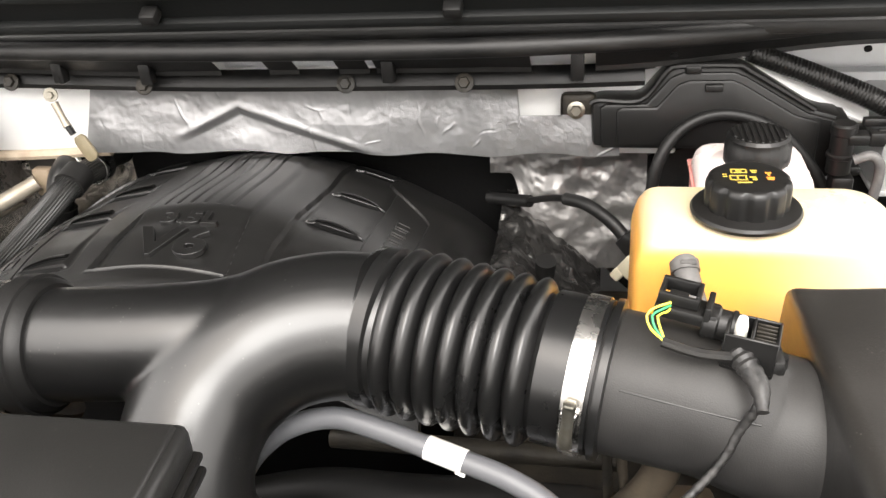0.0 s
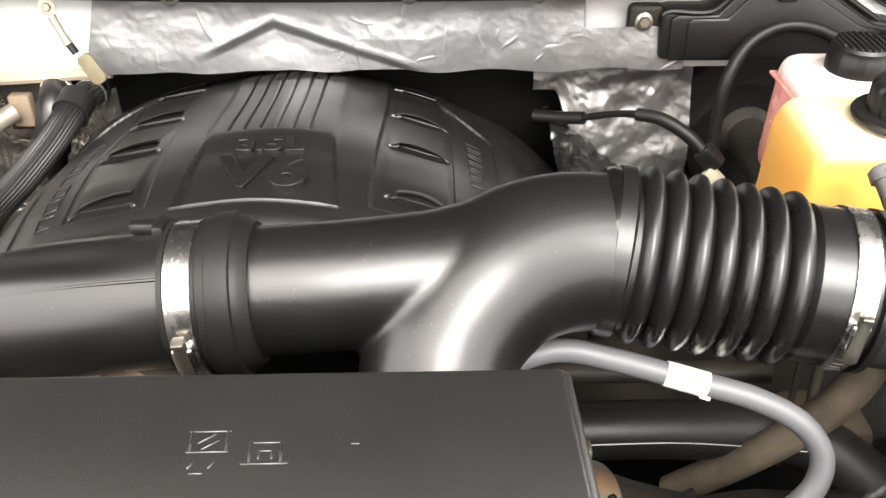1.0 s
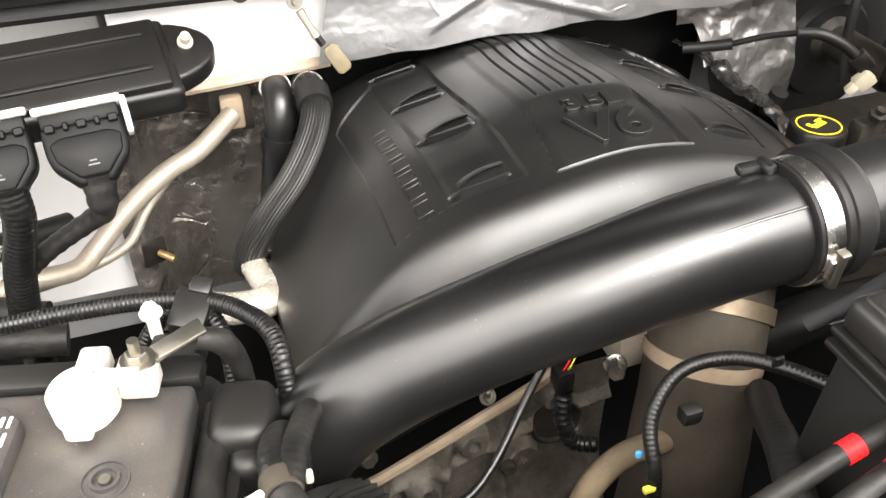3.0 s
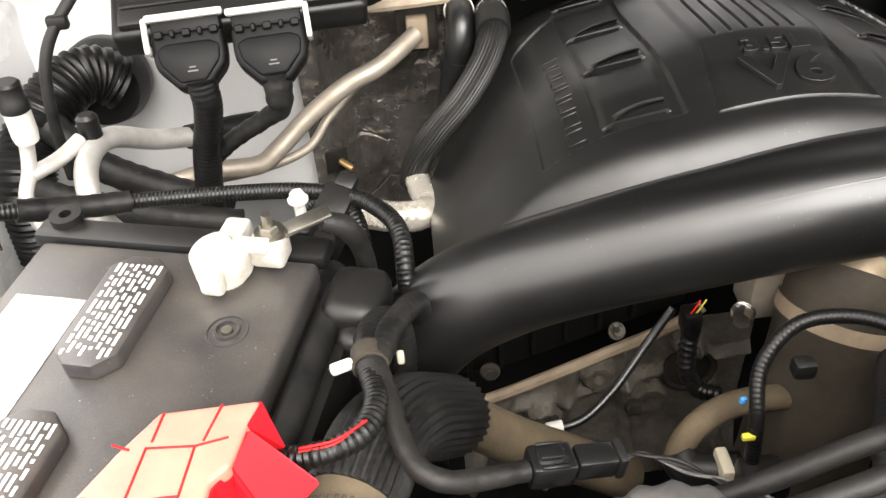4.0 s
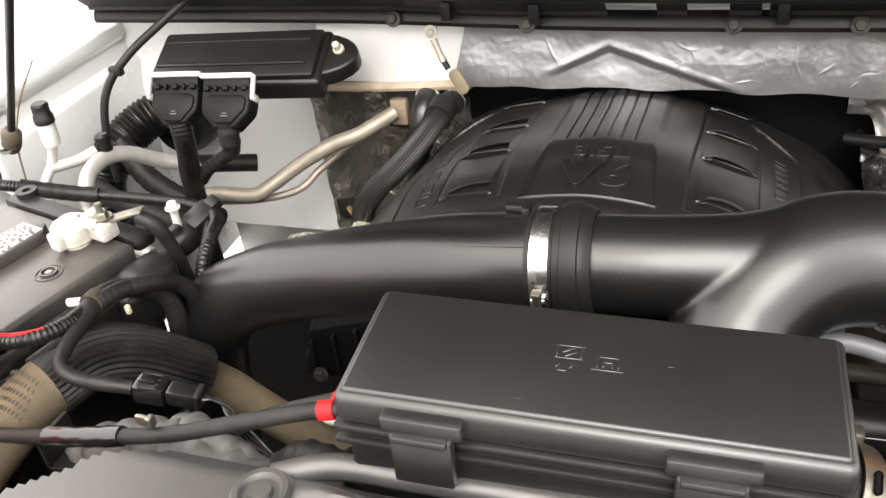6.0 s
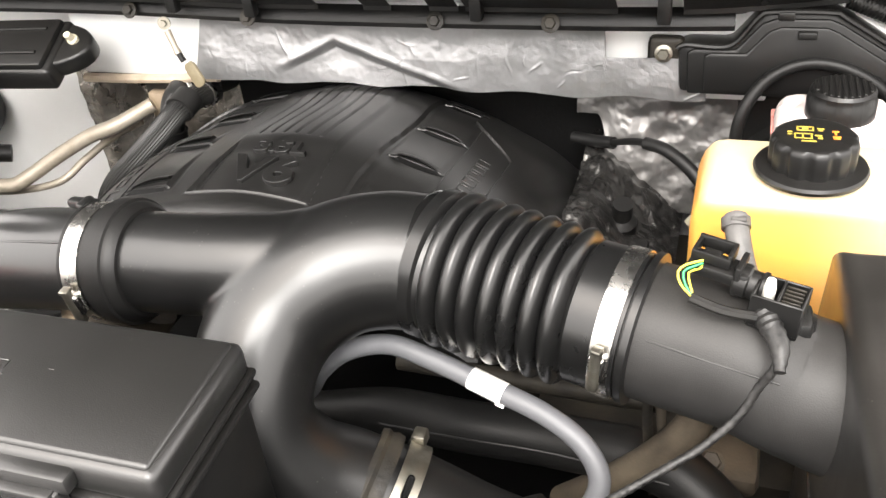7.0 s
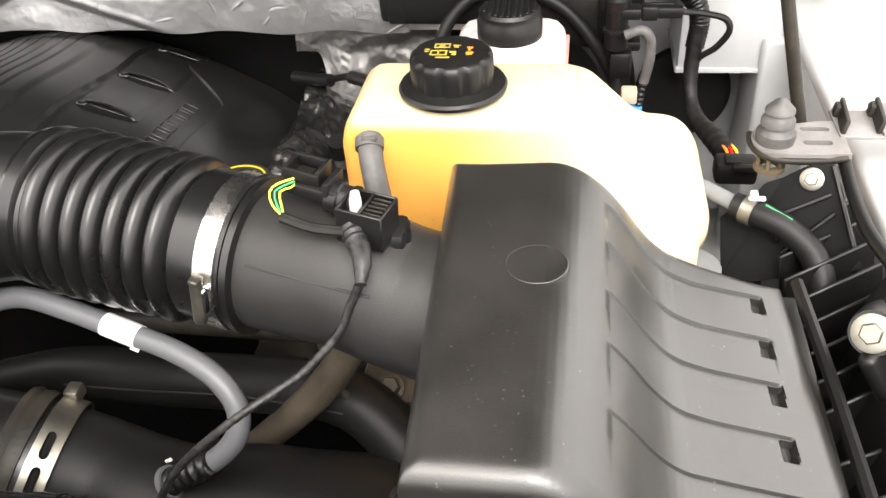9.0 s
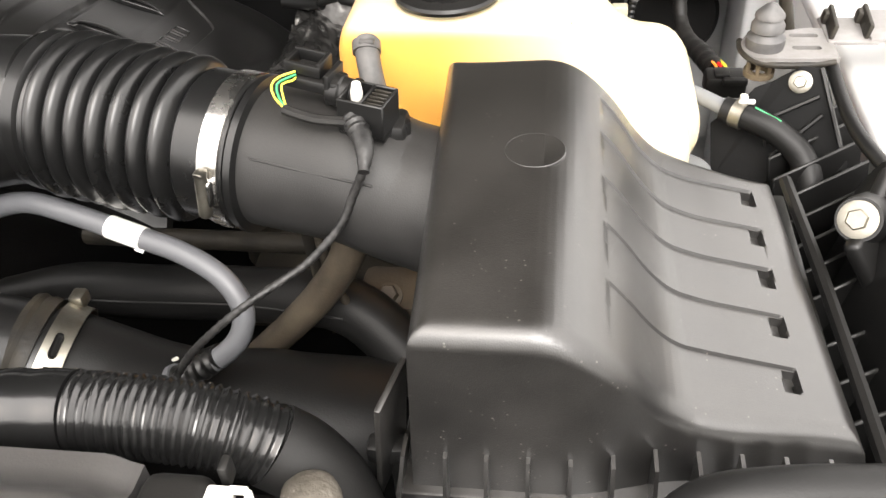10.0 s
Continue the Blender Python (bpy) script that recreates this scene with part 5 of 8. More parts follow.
hinge = thing("hinge_bracket", (0.43, 0.64, 1.2), "grey metal bracket with slots and a rubber bump stop", "bracket")


def in_plate(x, y):
    """Rounded round the stop, two long slots towards the arm."""
    if x < 0.398 and math.hypot((x - 0.398) / 0.0175, (y - 0.6225) / 0.0225) > 1:
        return False
    if y < 0.6005 + 0.004 * smooth_step(0.425, 0.440, x) or y > 0.645 + 0.004 * smooth_step(0.41, 0.43, x):
        return False
    for sx, sy in ((0.4235, 0.6190), (0.4245, 0.6375)):
        dx = max(0.0, abs(x - sx) - 0.0070)
        if math.hypot(dx, y - sy) < 0.0026:
            return False
    return True


part("plate", field(0.380, 0.4425, 0.600, 0.650, 160, 128, lambda x, y: 1.2665 + 0.0012 * smooth_step(0.6045, 0.6015, y), in_plate, 1.2625), M_BRACKET, hinge)
part("rolled_lip", sweep([(0.3815, 0.636, 1.2630), (0.3805, 0.622, 1.2630), (0.386, 0.608, 1.2630), (0.398, 0.6010, 1.2630), (0.420, 0.6005, 1.2630), (0.440, 0.605, 1.2630)], 0.0024, 10, 0.004), M_CASTDARK, hinge, "dark rolled edge")
part("arm", merged(rbox((0.034, 0.038, 0.003), (0.456, 0.6455, 1.2660), 0.001), rbox((0.07, 0.046, 0.004), (0.502, 0.650, 1.2675), 0.001)), M_BRACKET, hinge)
for x, y in ((0.4435, 0.647), (0.4670, 0.648)):
    part("fold", moved(merged(rbox((0.0035, 0.036, 0.012), (0, 0, 0.004), 0.0015), rbox((0.006, 0.010, 0.009), (-0.002, 0.010, 0.003), 0.0015)), pose(x, y, 1.268, 0, 10, -6)), M_CASTDARK, hinge, "black folded rib")
part("pad", moved(rbox((0.06, 0.05, 0.006), (0, 0, 0), 0.002), pose(0.535, 0.655, 1.264, 0, 0, 8)), M_CASTDARK, hinge)
part("bolt", hexhead((0.53, 0.65, 1.268), (0, 0, 1), 0.015, 0.008, 0.015), M_ZINC, hinge, "pale zinc bolt")
BUMP = [(0, 0), (0.0128, 0.0), (0.0133, 0.004), (0.0130, 0.0075), (0.0100, 0.0105), (0.0094, 0.0115), (0.0113, 0.0130), (0.0112, 0.0165), (0.0090, 0.0200), (0.0082, 0.0212), (0.0100, 0.0222), (0.0097, 0.0242), (0.0040, 0.0305), (0.0010, 0.0322), (0, 0.0323)]
part("bump_stop", lathe(BUMP, (0.3955, 0.6215, 1.2665), (0, 0, 1), 36), M_CONE, hinge, "grey stepped rubber cone")
part("stop_cage", merged(*[rbox((0.0030, 0.0030, 0.015), (0.3935 + 0.0085 * math.cos(a), 0.6150 + 0.0085 * math.sin(a), 1.2560), 0.001) for a in (0.3, 1.3, 2.4, 3.4, 4.4, 5.4)], lathe_ring([(0.006, -0.002), (0.0105, -0.002), (0.0105, 0.002), (0.006, 0.002)], (0.3935, 0.6150, 1.2500), (0, 0, 1), 20)), M_BROWNHOSE, hinge, "dusty tan retainer cage")
solo("wing_plug", merged(rbox((0.034, 0.022, 0.020), (0.392, 0.715, 1.184), 0.004), rbox((0.020, 0.006, 0.006), (0.398, 0.703, 1.192), 0.0015), rbox((0.012, 0.014, 0.004), (0.388, 0.712, 1.195), 0.001)), M_PLASTIC, "black plastic connector block beside the bracket", "connector")
for k, mat in enumerate((M_ORANGE, M_REDTAPE, M_YWIRE)):
    solo("wire", sweep([(0.386 + 0.004 * k, 0.758, 1.181), (0.389 + 0.004 * k, 0.748, 1.182), (0.391 + 0.004 * k, 0.737, 1.176)], 0.0014, 6, 0.004), mat, ("orange", "red", "yellow")[k] + " insulated wire by the connector block", "wire", "coloured wires")
right_strut = thing("hood_strut", (0.436, 0.72, 1.22), "slim brown-grey hood strut rod beside the wing", "gas strut")
strut_d = Vector((-0.026, 0.0, 0.100)).normalized()
part("rod", lathe([(0, 0), (0.0052, 0), (0.0052, 0.50), (0, 0.50)], (0.4385, 0.72, 1.218), strut_d, 16), M_CASTDARK, right_strut)
part("foot", rbox((0.016, 0.014, 0.020), (0.4395, 0.72, 1.214), 0.003), M_CASTDARK, right_strut, "dark ball-joint foot")

# ---- sensor plug and harness on the air-box neck ----
sensor = thing("air_sensor", (0.16, 0.43, 1.31), "black sensor plug and socket on the air-box neck", "sensor plug")
sm4 = pose(0.1270, 0.441, 1.347, 0, 6, -14) @ Matrix.Scale(0.80, 4)
part("plug", moved(merged(rbox((0.026, 0.003, 0.010), (-0.003, 0.010, 0.003), 0.001), rbox((0.026, 0.003, 0.008), (-0.003, -0.006, 0.002), 0.001), rbox((0.003, 0.018, 0.009), (-0.0145, 0.002, 0.002), 0.001), rbox((0.003, 0.018, 0.011), (0.0085, 0.002, 0.003), 0.001), rbox((0.034, 0.020, 0.009), (0, 0, -0.0075), 0.002), rbox((0.012, 0.008, 0.006), (-0.004, 0.002, -0.001), 0.001)), sm4), M_PLASTIC, sensor)
part("plug_neck", moved(merged(rbox((0.010, 0.018, 0.016), (0.019, -0.001, -0.009), 0.003), rbox((0.004, 0.022, 0.022), (0.016, 0, -0.007), 0.001)), sm4), M_PLASTIC, sensor)
sk = pose(0.156, 0.425, 1.333, 0, 4, -14) @ Matrix.Scale(0.80, 4)
for dx, dy, sx, sy in ((-0.0115, 0, 0.002, 0.024), (0.0035, 0, 0.002, 0.024), (0.0185, 0, 0.002, 0.024), (0.0035, 0.012, 0.032, 0.002), (0.0035, -0.012, 0.032, 0.002)):
    part("socket_wall", moved(rbox((sx, sy, 0.024), (dx, dy, 0), 0.0007, 1), sk), M_PLASTIC, sensor)
part("socket_floor", moved(rbox((0.032, 0.024, 0.006), (0.0035, 0, -0.012), 0.001), sk), M_PLASTIC, sensor)
part("socket_pin", moved(lathe([(0, 0), (0.0040, 0), (0.0040, 0.014), (0.0028, 0.020), (0, 0.021)], (-0.004, 0, -0.002), (0, 0, 1), 12), sk), M_NYLON, sensor, "white nylon pin")
part("socket_grille", moved(merged(*[rbox((0.012, 0.0012, 0.002), (0.011, -0.008 + 0.004 * k, 0.010), 0.0003, 1) for k in range(5)]), sk), M_CASTDARK, sensor)
part("plug_barrel", lathe([(0, 0), (0.0078, 0), (0.0086, 0.001), (0.0086, 0.007), (0.0078, 0.008), (0.0078, 0.013), (0.0088, 0.014), (0.0088, 0.016), (0, 0.016)], (0.1365, 0.4375, 1.3375), (0.95, -0.25, -0.12), 24), M_PLASTIC, sensor, "round barrel of the plug")
part("mount_foot", rbox((0.034, 0.022, 0.018), (0.160, 0.432, 1.315), 0.004), M_PLASTIC, sensor)
for k in range(4):
    part("foot_rib", lathe([(0, 0), (0.0036, 0.001), (0.0044, 0.004), (0.0044, 0.016), (0, 0.017)], (0.149 + 0.0085 * k, 0.420 + 0.003 * k, 1.306), (0, 0.1, 1), 14), M_PLASTIC, sensor)
part("tape_wrap", sweep([(0.148, 0.424, 1.334), (0.154, 0.414, 1.330), (0.160, 0.402, 1.325), (0.161, 0.390, 1.318)], [0.0045, 0.0066, 0.0054, 0.0032], 12, 0.002, rings_of(0.004, 0.16)), M_TWIST, sensor, "black tape wound round the wires")
for k, mat in enumerate((M_YWIRE, M_GREEN, M_YWIRE)):
    o = 0.0030 * k
    part("wire", sweep([(0.120, 0.436, 1.348 - o * 0.6), (0.112 + o, 0.433, 1.3465 - o * 0.4), (0.1080 + o * 0.9, 0.430, 1.3435), (0.1100 + o * 0.8, 0.4250, 1.3390), (0.1175, 0.4195, 1.3345)], 0.00065, 6, 0.003), mat, sensor, "yellow wire" if mat is M_YWIRE else "green wire")
part("taped_tail", sweep([(0.1155, 0.4200, 1.3350), (0.132, 0.416, 1.332), (0.150, 0.415, 1.331)], 0.0028, 8, 0.003), M_TAPE, sensor)
TAIL = [(0.161, 0.398, 1.320), (0.158, 0.396, 1.312), (0.153, 0.396, 1.301), (0.145, 0.391, 1.284), (0.129, 0.381, 1.268), (0.116, 0.373, 1.261), (0.100, 0.360, 1.256), (0.082, 0.352, 1.244), (0.06, 0.348, 1.222), (0.04, 0.348, 1.19), (0.02, 0.35, 1.15)]
part("harness_tail", sweep(TAIL, 0.0025, 10, 0.0015, rings_of(0.0052, 0.16)), M_TWIST, sensor, "thin taped harness tail")
solo("tank_hose", sweep([(0.135, 0.535, 1.314), (0.137, 0.524, 1.309), (0.142, 0.510, 1.296), (0.150, 0.49, 1.285), (0.158, 0.47, 1.272), (0.162, 0.46, 1.25)], 0.0076, 16, 0.004), M_GREYTAPE, "short grey hose on the coolant tank's nipple", "hose")
solo("spring_clip", merged(band((0.1355, 0.530, 1.3125), (0.1, -0.7, -0.5), 0.0074, 0.007, 0.0016, 20), rbox((0.010, 0.005, 0.003), (0.137, 0.526, 1.319), 0.0012)), M_GREYTAPE, "small spring clip on the grey hose", "spring clip")

# ---- hoses under the bellows ----
grey_hose = thing("breather_hose", (0, 0.42, 1.2), "grey rubber breather hose with a white tape band", "hose")
GREY = [(-0.175, 0.470, 1.155), (-0.152, 0.458, 1.180), (-0.128, 0.443, 1.218), (-0.102, 0.439, 1.244), (-0.072, 0.441, 1.2530), (-0.04, 0.436, 1.2495), (0.0, 0.427, 1.242), (0.035, 0.418, 1.236), (0.060, 0.409, 1.226), (0.0725, 0.400, 1.211), (0.071, 0.392, 1.196), (0.061, 0.386, 1.185), (0.048, 0.382, 1.177)]
part("tube", sweep(GREY, 0.0068, 20, 0.004), M_GREYHOSE, grey_hose)
part("tape_band", sweep([(-0.013, 0.430, 1.2447), (-0.001, 0.4272, 1.2424), (0.010, 0.4245, 1.2403)], 0.0074, 20, 0.004), M_WHITETAPE, grey_hose, "white tape band")
part("tape_tab", moved(rbox((0.006, 0.003, 0.0008), (0, 0, 0), 0.0003), pose(0.008, 0.4190, 1.2365, 35, 10, -15)), M_WHITETAPE, grey_hose, "loose tape corner")
part("quick_connector", sweep([(0.056, 0.3845, 1.182), (0.046, 0.3815, 1.1765), (0.037, 0.3795, 1.172), (0.026, 0.377, 1.166)], [0.0076, 0.0086, 0.0080, 0.0095], 18, 0.0012, rings_of(0.006, 0.14)), M_PLASTIC, grey_hose, "black quick connector")
part("lock_ring", lathe_ring([(0.008, -0.002), (0.0105, -0.002), (0.0105, 0.002), (0.008, 0.002)], (0.028, 0.3775, 1.1672), (0.85, 0.1, 0.45), 20), M_GREYHOSE, grey_hose, "pale lock ring")
for p in ((0.0345, 0.3735, 1.1725), (0.0265, 0.3860, 1.1770)):
    part("lock_tab", moved(rbox((0.0022, 0.002, 0.005), (0, 0, 0), 0.0007), pose(*p, 0, 60, 0)), M_NYLON, grey_hose, "white lock tab")
END = Vector((0.90, 0.05, -0.42)).normalized()
E0 = Vector((-0.062, 0.394, 1.145))
low_clamp = thing("slotted_clamp", tuple(E0), "slotted steel ear clamp round the lower duct", "hose clamp")
part("clamp_band", band(E0 - END * 0.004, END, 0.0468, 0.016, 0.0014), M_ZINC, low_clamp)
for a in (-0.35, 0.1):
    n = Vector((0, -0.55, 0.83))
    n = (n - END * n.dot(END)).normalized()
    t = END.cross(n)
    q = E0 - END * 0.004 + (n * math.cos(a) + t * math.sin(a)) * 0.0486
    nn = n * math.cos(a) + t * math.sin(a)
    part("slot", moved(rbox((0.005, 0.017, 0.0006), (0, 0, 0), 0.0024), Matrix.Translation(q) @ Matrix((END, END.cross(nn), nn)).transposed().to_4x4()), M_DARK, low_clamp, "dark slot")
part("ear", moved(rbox((0.010, 0.012, 0.010), (0, 0, 0), 0.002), Matrix.Translation(E0 + Vector((0.008, 0.035, 0.038)))), M_ZINC, low_clamp)
part("dusty_collar", lathe_ring([(0.040, -0.010), (0.0472, -0.010), (0.0486, -0.006), (0.0472, -0.003), (0.0486, 0.001), (0.0478, 0.006), (0.040, 0.006)], E0 - END * 0.022, END, 56), M_CASTDARK, y_pipe, "dusty ribbed end collar")
solo("lower_duct", sweep([tuple(E0 - END * 0.012), tuple(E0 + END * 0.03), (0.01, 0.388, 1.118), (0.07, 0.40, 1.092), (0.14, 0.41, 1.07)], [0.044, 0.043, 0.047, 0.056, 0.060], 36, 0.008), M_RUBBER, "black rubber duct continuing below the clamp", "duct")
rear_duct = thing("rear_duct", (-0.05, 0.505, 1.09), "glossy black duct behind the breather hose", "duct")
part("duct_tube", sweep([(-0.19, 0.52, 1.085), (-0.12, 0.515, 1.108), (-0.05, 0.505, 1.118), (0.03, 0.50, 1.124), (0.11, 0.485, 1.13), (0.17, 0.45, 1.10)], 0.021, 28, 0.008), M_RUBBER, rear_duct)
part("mould_seam", sweep([(-0.12, 0.495, 1.1155), (-0.05, 0.485, 1.1255), (0.03, 0.480, 1.1315), (0.11, 0.465, 1.1375)], 0.0008, 6, 0.01), M_PIPE, rear_duct)
solo("rear_rail", sweep([(-0.12, 0.55, 1.135), (0.0, 0.54, 1.142), (0.10, 0.53, 1.150)], 0.008, 12, 0.01), M_CASTDARK, "dull dark metal rail behind the bellows", "rail")
solo("brown_hose", sweep([(0.030, 0.49, 1.070), (0.068, 0.474, 1.120), (0.098, 0.466, 1.160), (0.122, 0.464, 1.20), (0.130, 0.468, 1.24)], 0.0115, 18, 0.006), M_BROWNDARK, "brown coolant hose darkened for the shade below the bellows", "hose")
solo("braided_hose", sweep([(-0.06, 0.42, 1.085), (-0.02, 0.425, 1.10), (0.03, 0.433, 1.122)], 0.0145, 18, 0.006), M_BRAID, "braided sleeve over the brown hose's end", "hose")

solo("hanging_stay", sweep([(0.090, 0.48, 1.235), (0.093, 0.48, 1.17), (0.096, 0.48, 1.14), (0.099, 0.48, 1.11)], 0.0045, 8, 0.01, flat=0.4), M_CASTDARK, "dark flat stay hanging behind the bellows", "stay")
solo("drip_tube", sweep([(0.100, 0.474, 1.235), (0.101, 0.474, 1.20), (0.105, 0.474, 1.165), (0.115, 0.474, 1.138)], 0.0034, 10, 0.006), M_DUSTY, "thin dusty tube hanging under the clamp", "tube")
solo("rusty_bolt", merged(hexhead((0.136, 0.50, 1.128), (0, -0.5, 0.8), 0.013, 0.008, 0.010), rbox((0.06, 0.05, 0.02), (0.140, 0.515, 1.115), 0.008)), M_BROWNDARK, "rusty bolt on a dark casting below the duct", "bolt")

front_hose = thing("ribbed_front_hose", (0.1, 0.27, 1.2), "thick black corrugated hose in front of the air box", "hose")
FH = [(-0.06, 0.262, 1.262), (0.0, 0.266, 1.272), (0.05, 0.268, 1.274), (0.095, 0.270, 1.270), (0.128, 0.272, 1.258), (0.150, 0.275, 1.238), (0.160, 0.28, 1.205), (0.165, 0.285, 1.15)]
part("ribbed_tube", sweep([*FH[:4], (0.122, 0.2716, 1.261), (0.138, 0.273, 1.2505)], 0.0190, 28, 0.0008, rings_of(0.0038, 0.085)), M_GLOSSLOOM, front_hose)
part("plain_end", sweep([(0.134, 0.2728, 1.2535), (0.147, 0.273, 1.242), (0.158, 0.272, 1.222), (0.164, 0.270, 1.19), (0.166, 0.268, 1.15)], 0.0193, 24, 0.004), M_RUBBER, front_hose, "smooth rubber end")
part("tape_wrap", sweep([(-0.06, 0.262, 1.262), (-0.02, 0.2645, 1.269), (0.02, 0.2665, 1.273), (0.052, 0.268, 1.274)], 0.0198, 24, 0.004, rings_of(0.017, 0.03)), M_GLOSSLOOM, front_hose, "shiny black tape wrap")
solo("vent_cap", lathe([(0, 0), (0.0135, 0), (0.0135, 0.020), (0.012, 0.0255), (0.0085, 0.029), (0.004, 0.0305), (0, 0.031)], (0.1565, 0.248, 1.228), (0.0, 0.1, 1), 24), M_CAST, "dusty domed rubber cap by the front hose", "cap")

# ---- vacuum line and plug behind the engine cover, oil cap ----
line = thing("vacuum_line", (0.05, 0.82, 1.15), "black vacuum line with sleeves and a cream plug", "hose")
part("front_sleeve", sweep([(-0.035, 0.885, 1.180), (-0.010, 0.872, 1.184), (0.012, 0.858, 1.190)], 0.0065, 14, 0.005), M_RUBBER, line)
part("thin_tube", sweep([(0.008, 0.86, 1.189), (0.035, 0.83, 1.208), (0.056, 0.80, 1.222)], 0.0035, 10, 0.005), M_RUBBER, line)
part("rear_sleeve", sweep([(0.050, 0.803, 1.221), (0.070, 0.79, 1.222), (0.092, 0.777, 1.212), (0.108, 0.767, 1.198)], 0.0062, 14, 0.005), M_RUBBER, line)
part("black_plug", moved(rbox((0.022, 0.016, 0.018), (0, 0, 0), 0.003), pose(0.112, 0.764, 1.195, 0, 40, -30)), M_PLASTIC, line)
part("cream_plug", moved(merged(rbox((0.018, 0.016, 0.020), (0, 0, 0), 0.0025), rbox((0.010, 0.010, 0.012), (-0.004, -0.004, -0.014), 0.0015)), pose(0.113, 0.755, 1.177, 0, 35, -30)), M_PALECREAM, line, "cream plastic plug")
oil = thing("oil_filler_cap", (-0.02, 0.668, 1.15), "black oil filler cap with yellow print", "oil cap")
part("knob", lathe([(0.020, -0.05), (0.022, -0.014), (0.0275, -0.014), (0.0275, 0.0), (0.0255, 0.003), (0, 0.003)], (-0.020, 0.668, 1.191), (0.02, 0.06, 1), 48), M_PLASTIC, oil)
part("print_ring", lathe_ring([(0.0203, 0.003), (0.0215, 0.003), (0.0215, 0.0037), (0.0203, 0.0037)], (-0.020, 0.668, 1.191), (0.02, 0.06, 1), 40), M_YELLOW, oil, "yellow printed ring")
part("print_can", moved(merged(rbox((0.018, 0.007, 0.0006), (0, 0, 0.0036), 0.0002, 1), rbox((0.010, 0.003, 0.0006), (0.008, 0.006, 0.0036), 0.0002, 1), rbox((0.005, 0.008, 0.0006), (-0.008, 0.004, 0.0036), 0.0002, 1)), pose(-0.020, 0.668, 1.191, -3, 1, 20)), M_YELLOW, oil, "yellow oil-can mark")
solo("oil_stub", merged(sweep([(-0.02, 0.672, 1.165), (-0.02, 0.68, 1.10), (-0.03, 0.69, 1.0)], 0.024, 24, 0.01), rbox((0.07, 0.06, 0.05), (-0.01, 0.70, 1.09), 0.012)), M_CASTDARK, "dark filler neck on the valve cover", "filler neck")
solo("pressure_sensor", merged(lathe([(0, 0), (0.014, 0), (0.016, 0.008), (0.016, 0.02), (0.010, 0.026), (0.010, 0.045), (0, 0.046)], (0.028, 0.80, 1.118), (0.1, -0.3, 1), 18), rbox((0.03, 0.02, 0.014), (0.045, 0.775, 1.118), 0.004)), M_RUBBER, "dark sensor behind the bellows", "sensor")
solo("support_stay", merged(lathe([(0, 0), (0.009, 0), (0.009, 0.006), (0.005, 0.007), (0.005, 0.012), (0, 0.012)], (0.032, 0.652, 1.20), (0, -0.3, 1), 6), rbox((0.03, 0.02, 0.06), (0.032, 0.66, 1.165), 0.006)), M_CASTDARK, "dark bracket and nut beside the bellows", "bracket")

# ---- hanging strap on the bulkhead ----
strap = thing("ground_strap", (-0.455, 0.84, 1.24), "small ground strap hanging with a tan tag", "ground strap")
part("eyelet", lathe_ring([(0.003, -0.001), (0.0075, -0.001), (0.0075, 0.001), (0.003, 0.001)], (-0.484, 0.838, 1.316), (0.2, -1, 0.2), 18), M_ZINC, strap, "metal eyelet")
part("screw", hexhead((-0.484, 0.838, 1.316), (0.2, -1, 0.2), 0.007, 0.004), M_ZINC, strap)
part("crimp", sweep([(-0.481, 0.836, 1.308), (-0.474, 0.832, 1.293), (-0.469, 0.829, 1.284)], [0.004, 0.0035, 0.0045], 10, 0.003), M_ALU, strap)
part("wire", sweep([(-0.470, 0.830, 1.286), (-0.464, 0.828, 1.276)], 0.0035, 8, 0.003), M_TAPE, strap)
part("tag", moved(prism([(-0.0075, -0.012), (-0.004, -0.0155), (0.004, -0.0155), (0.0075, -0.012), (0.0075, 0.010), (0.0045, 0.0145), (-0.0045, 0.0145), (-0.0075, 0.010)], -0.002, 0.002, 0.0012), pose(-0.4525, 0.826, 1.262, 80, 0, 0) @ Matrix.Rotation(radians(30), 4, "Z")), M_STRAP, strap, "tan cloth tag")

# ---- battery and its terminals ----
BAT = Matrix(((-0.968, -0.25, 0, -0.626), (0.25, -0.968, 0, 0.439), (0, 0, 1, 1.278), (0, 0, 0, 1)))
battery = thing("battery", (-0.71, 0.33, 1.08), "dusty black car battery with two raised vent covers", "battery")


def at_bat(bm):
    return moved(bm, BAT)


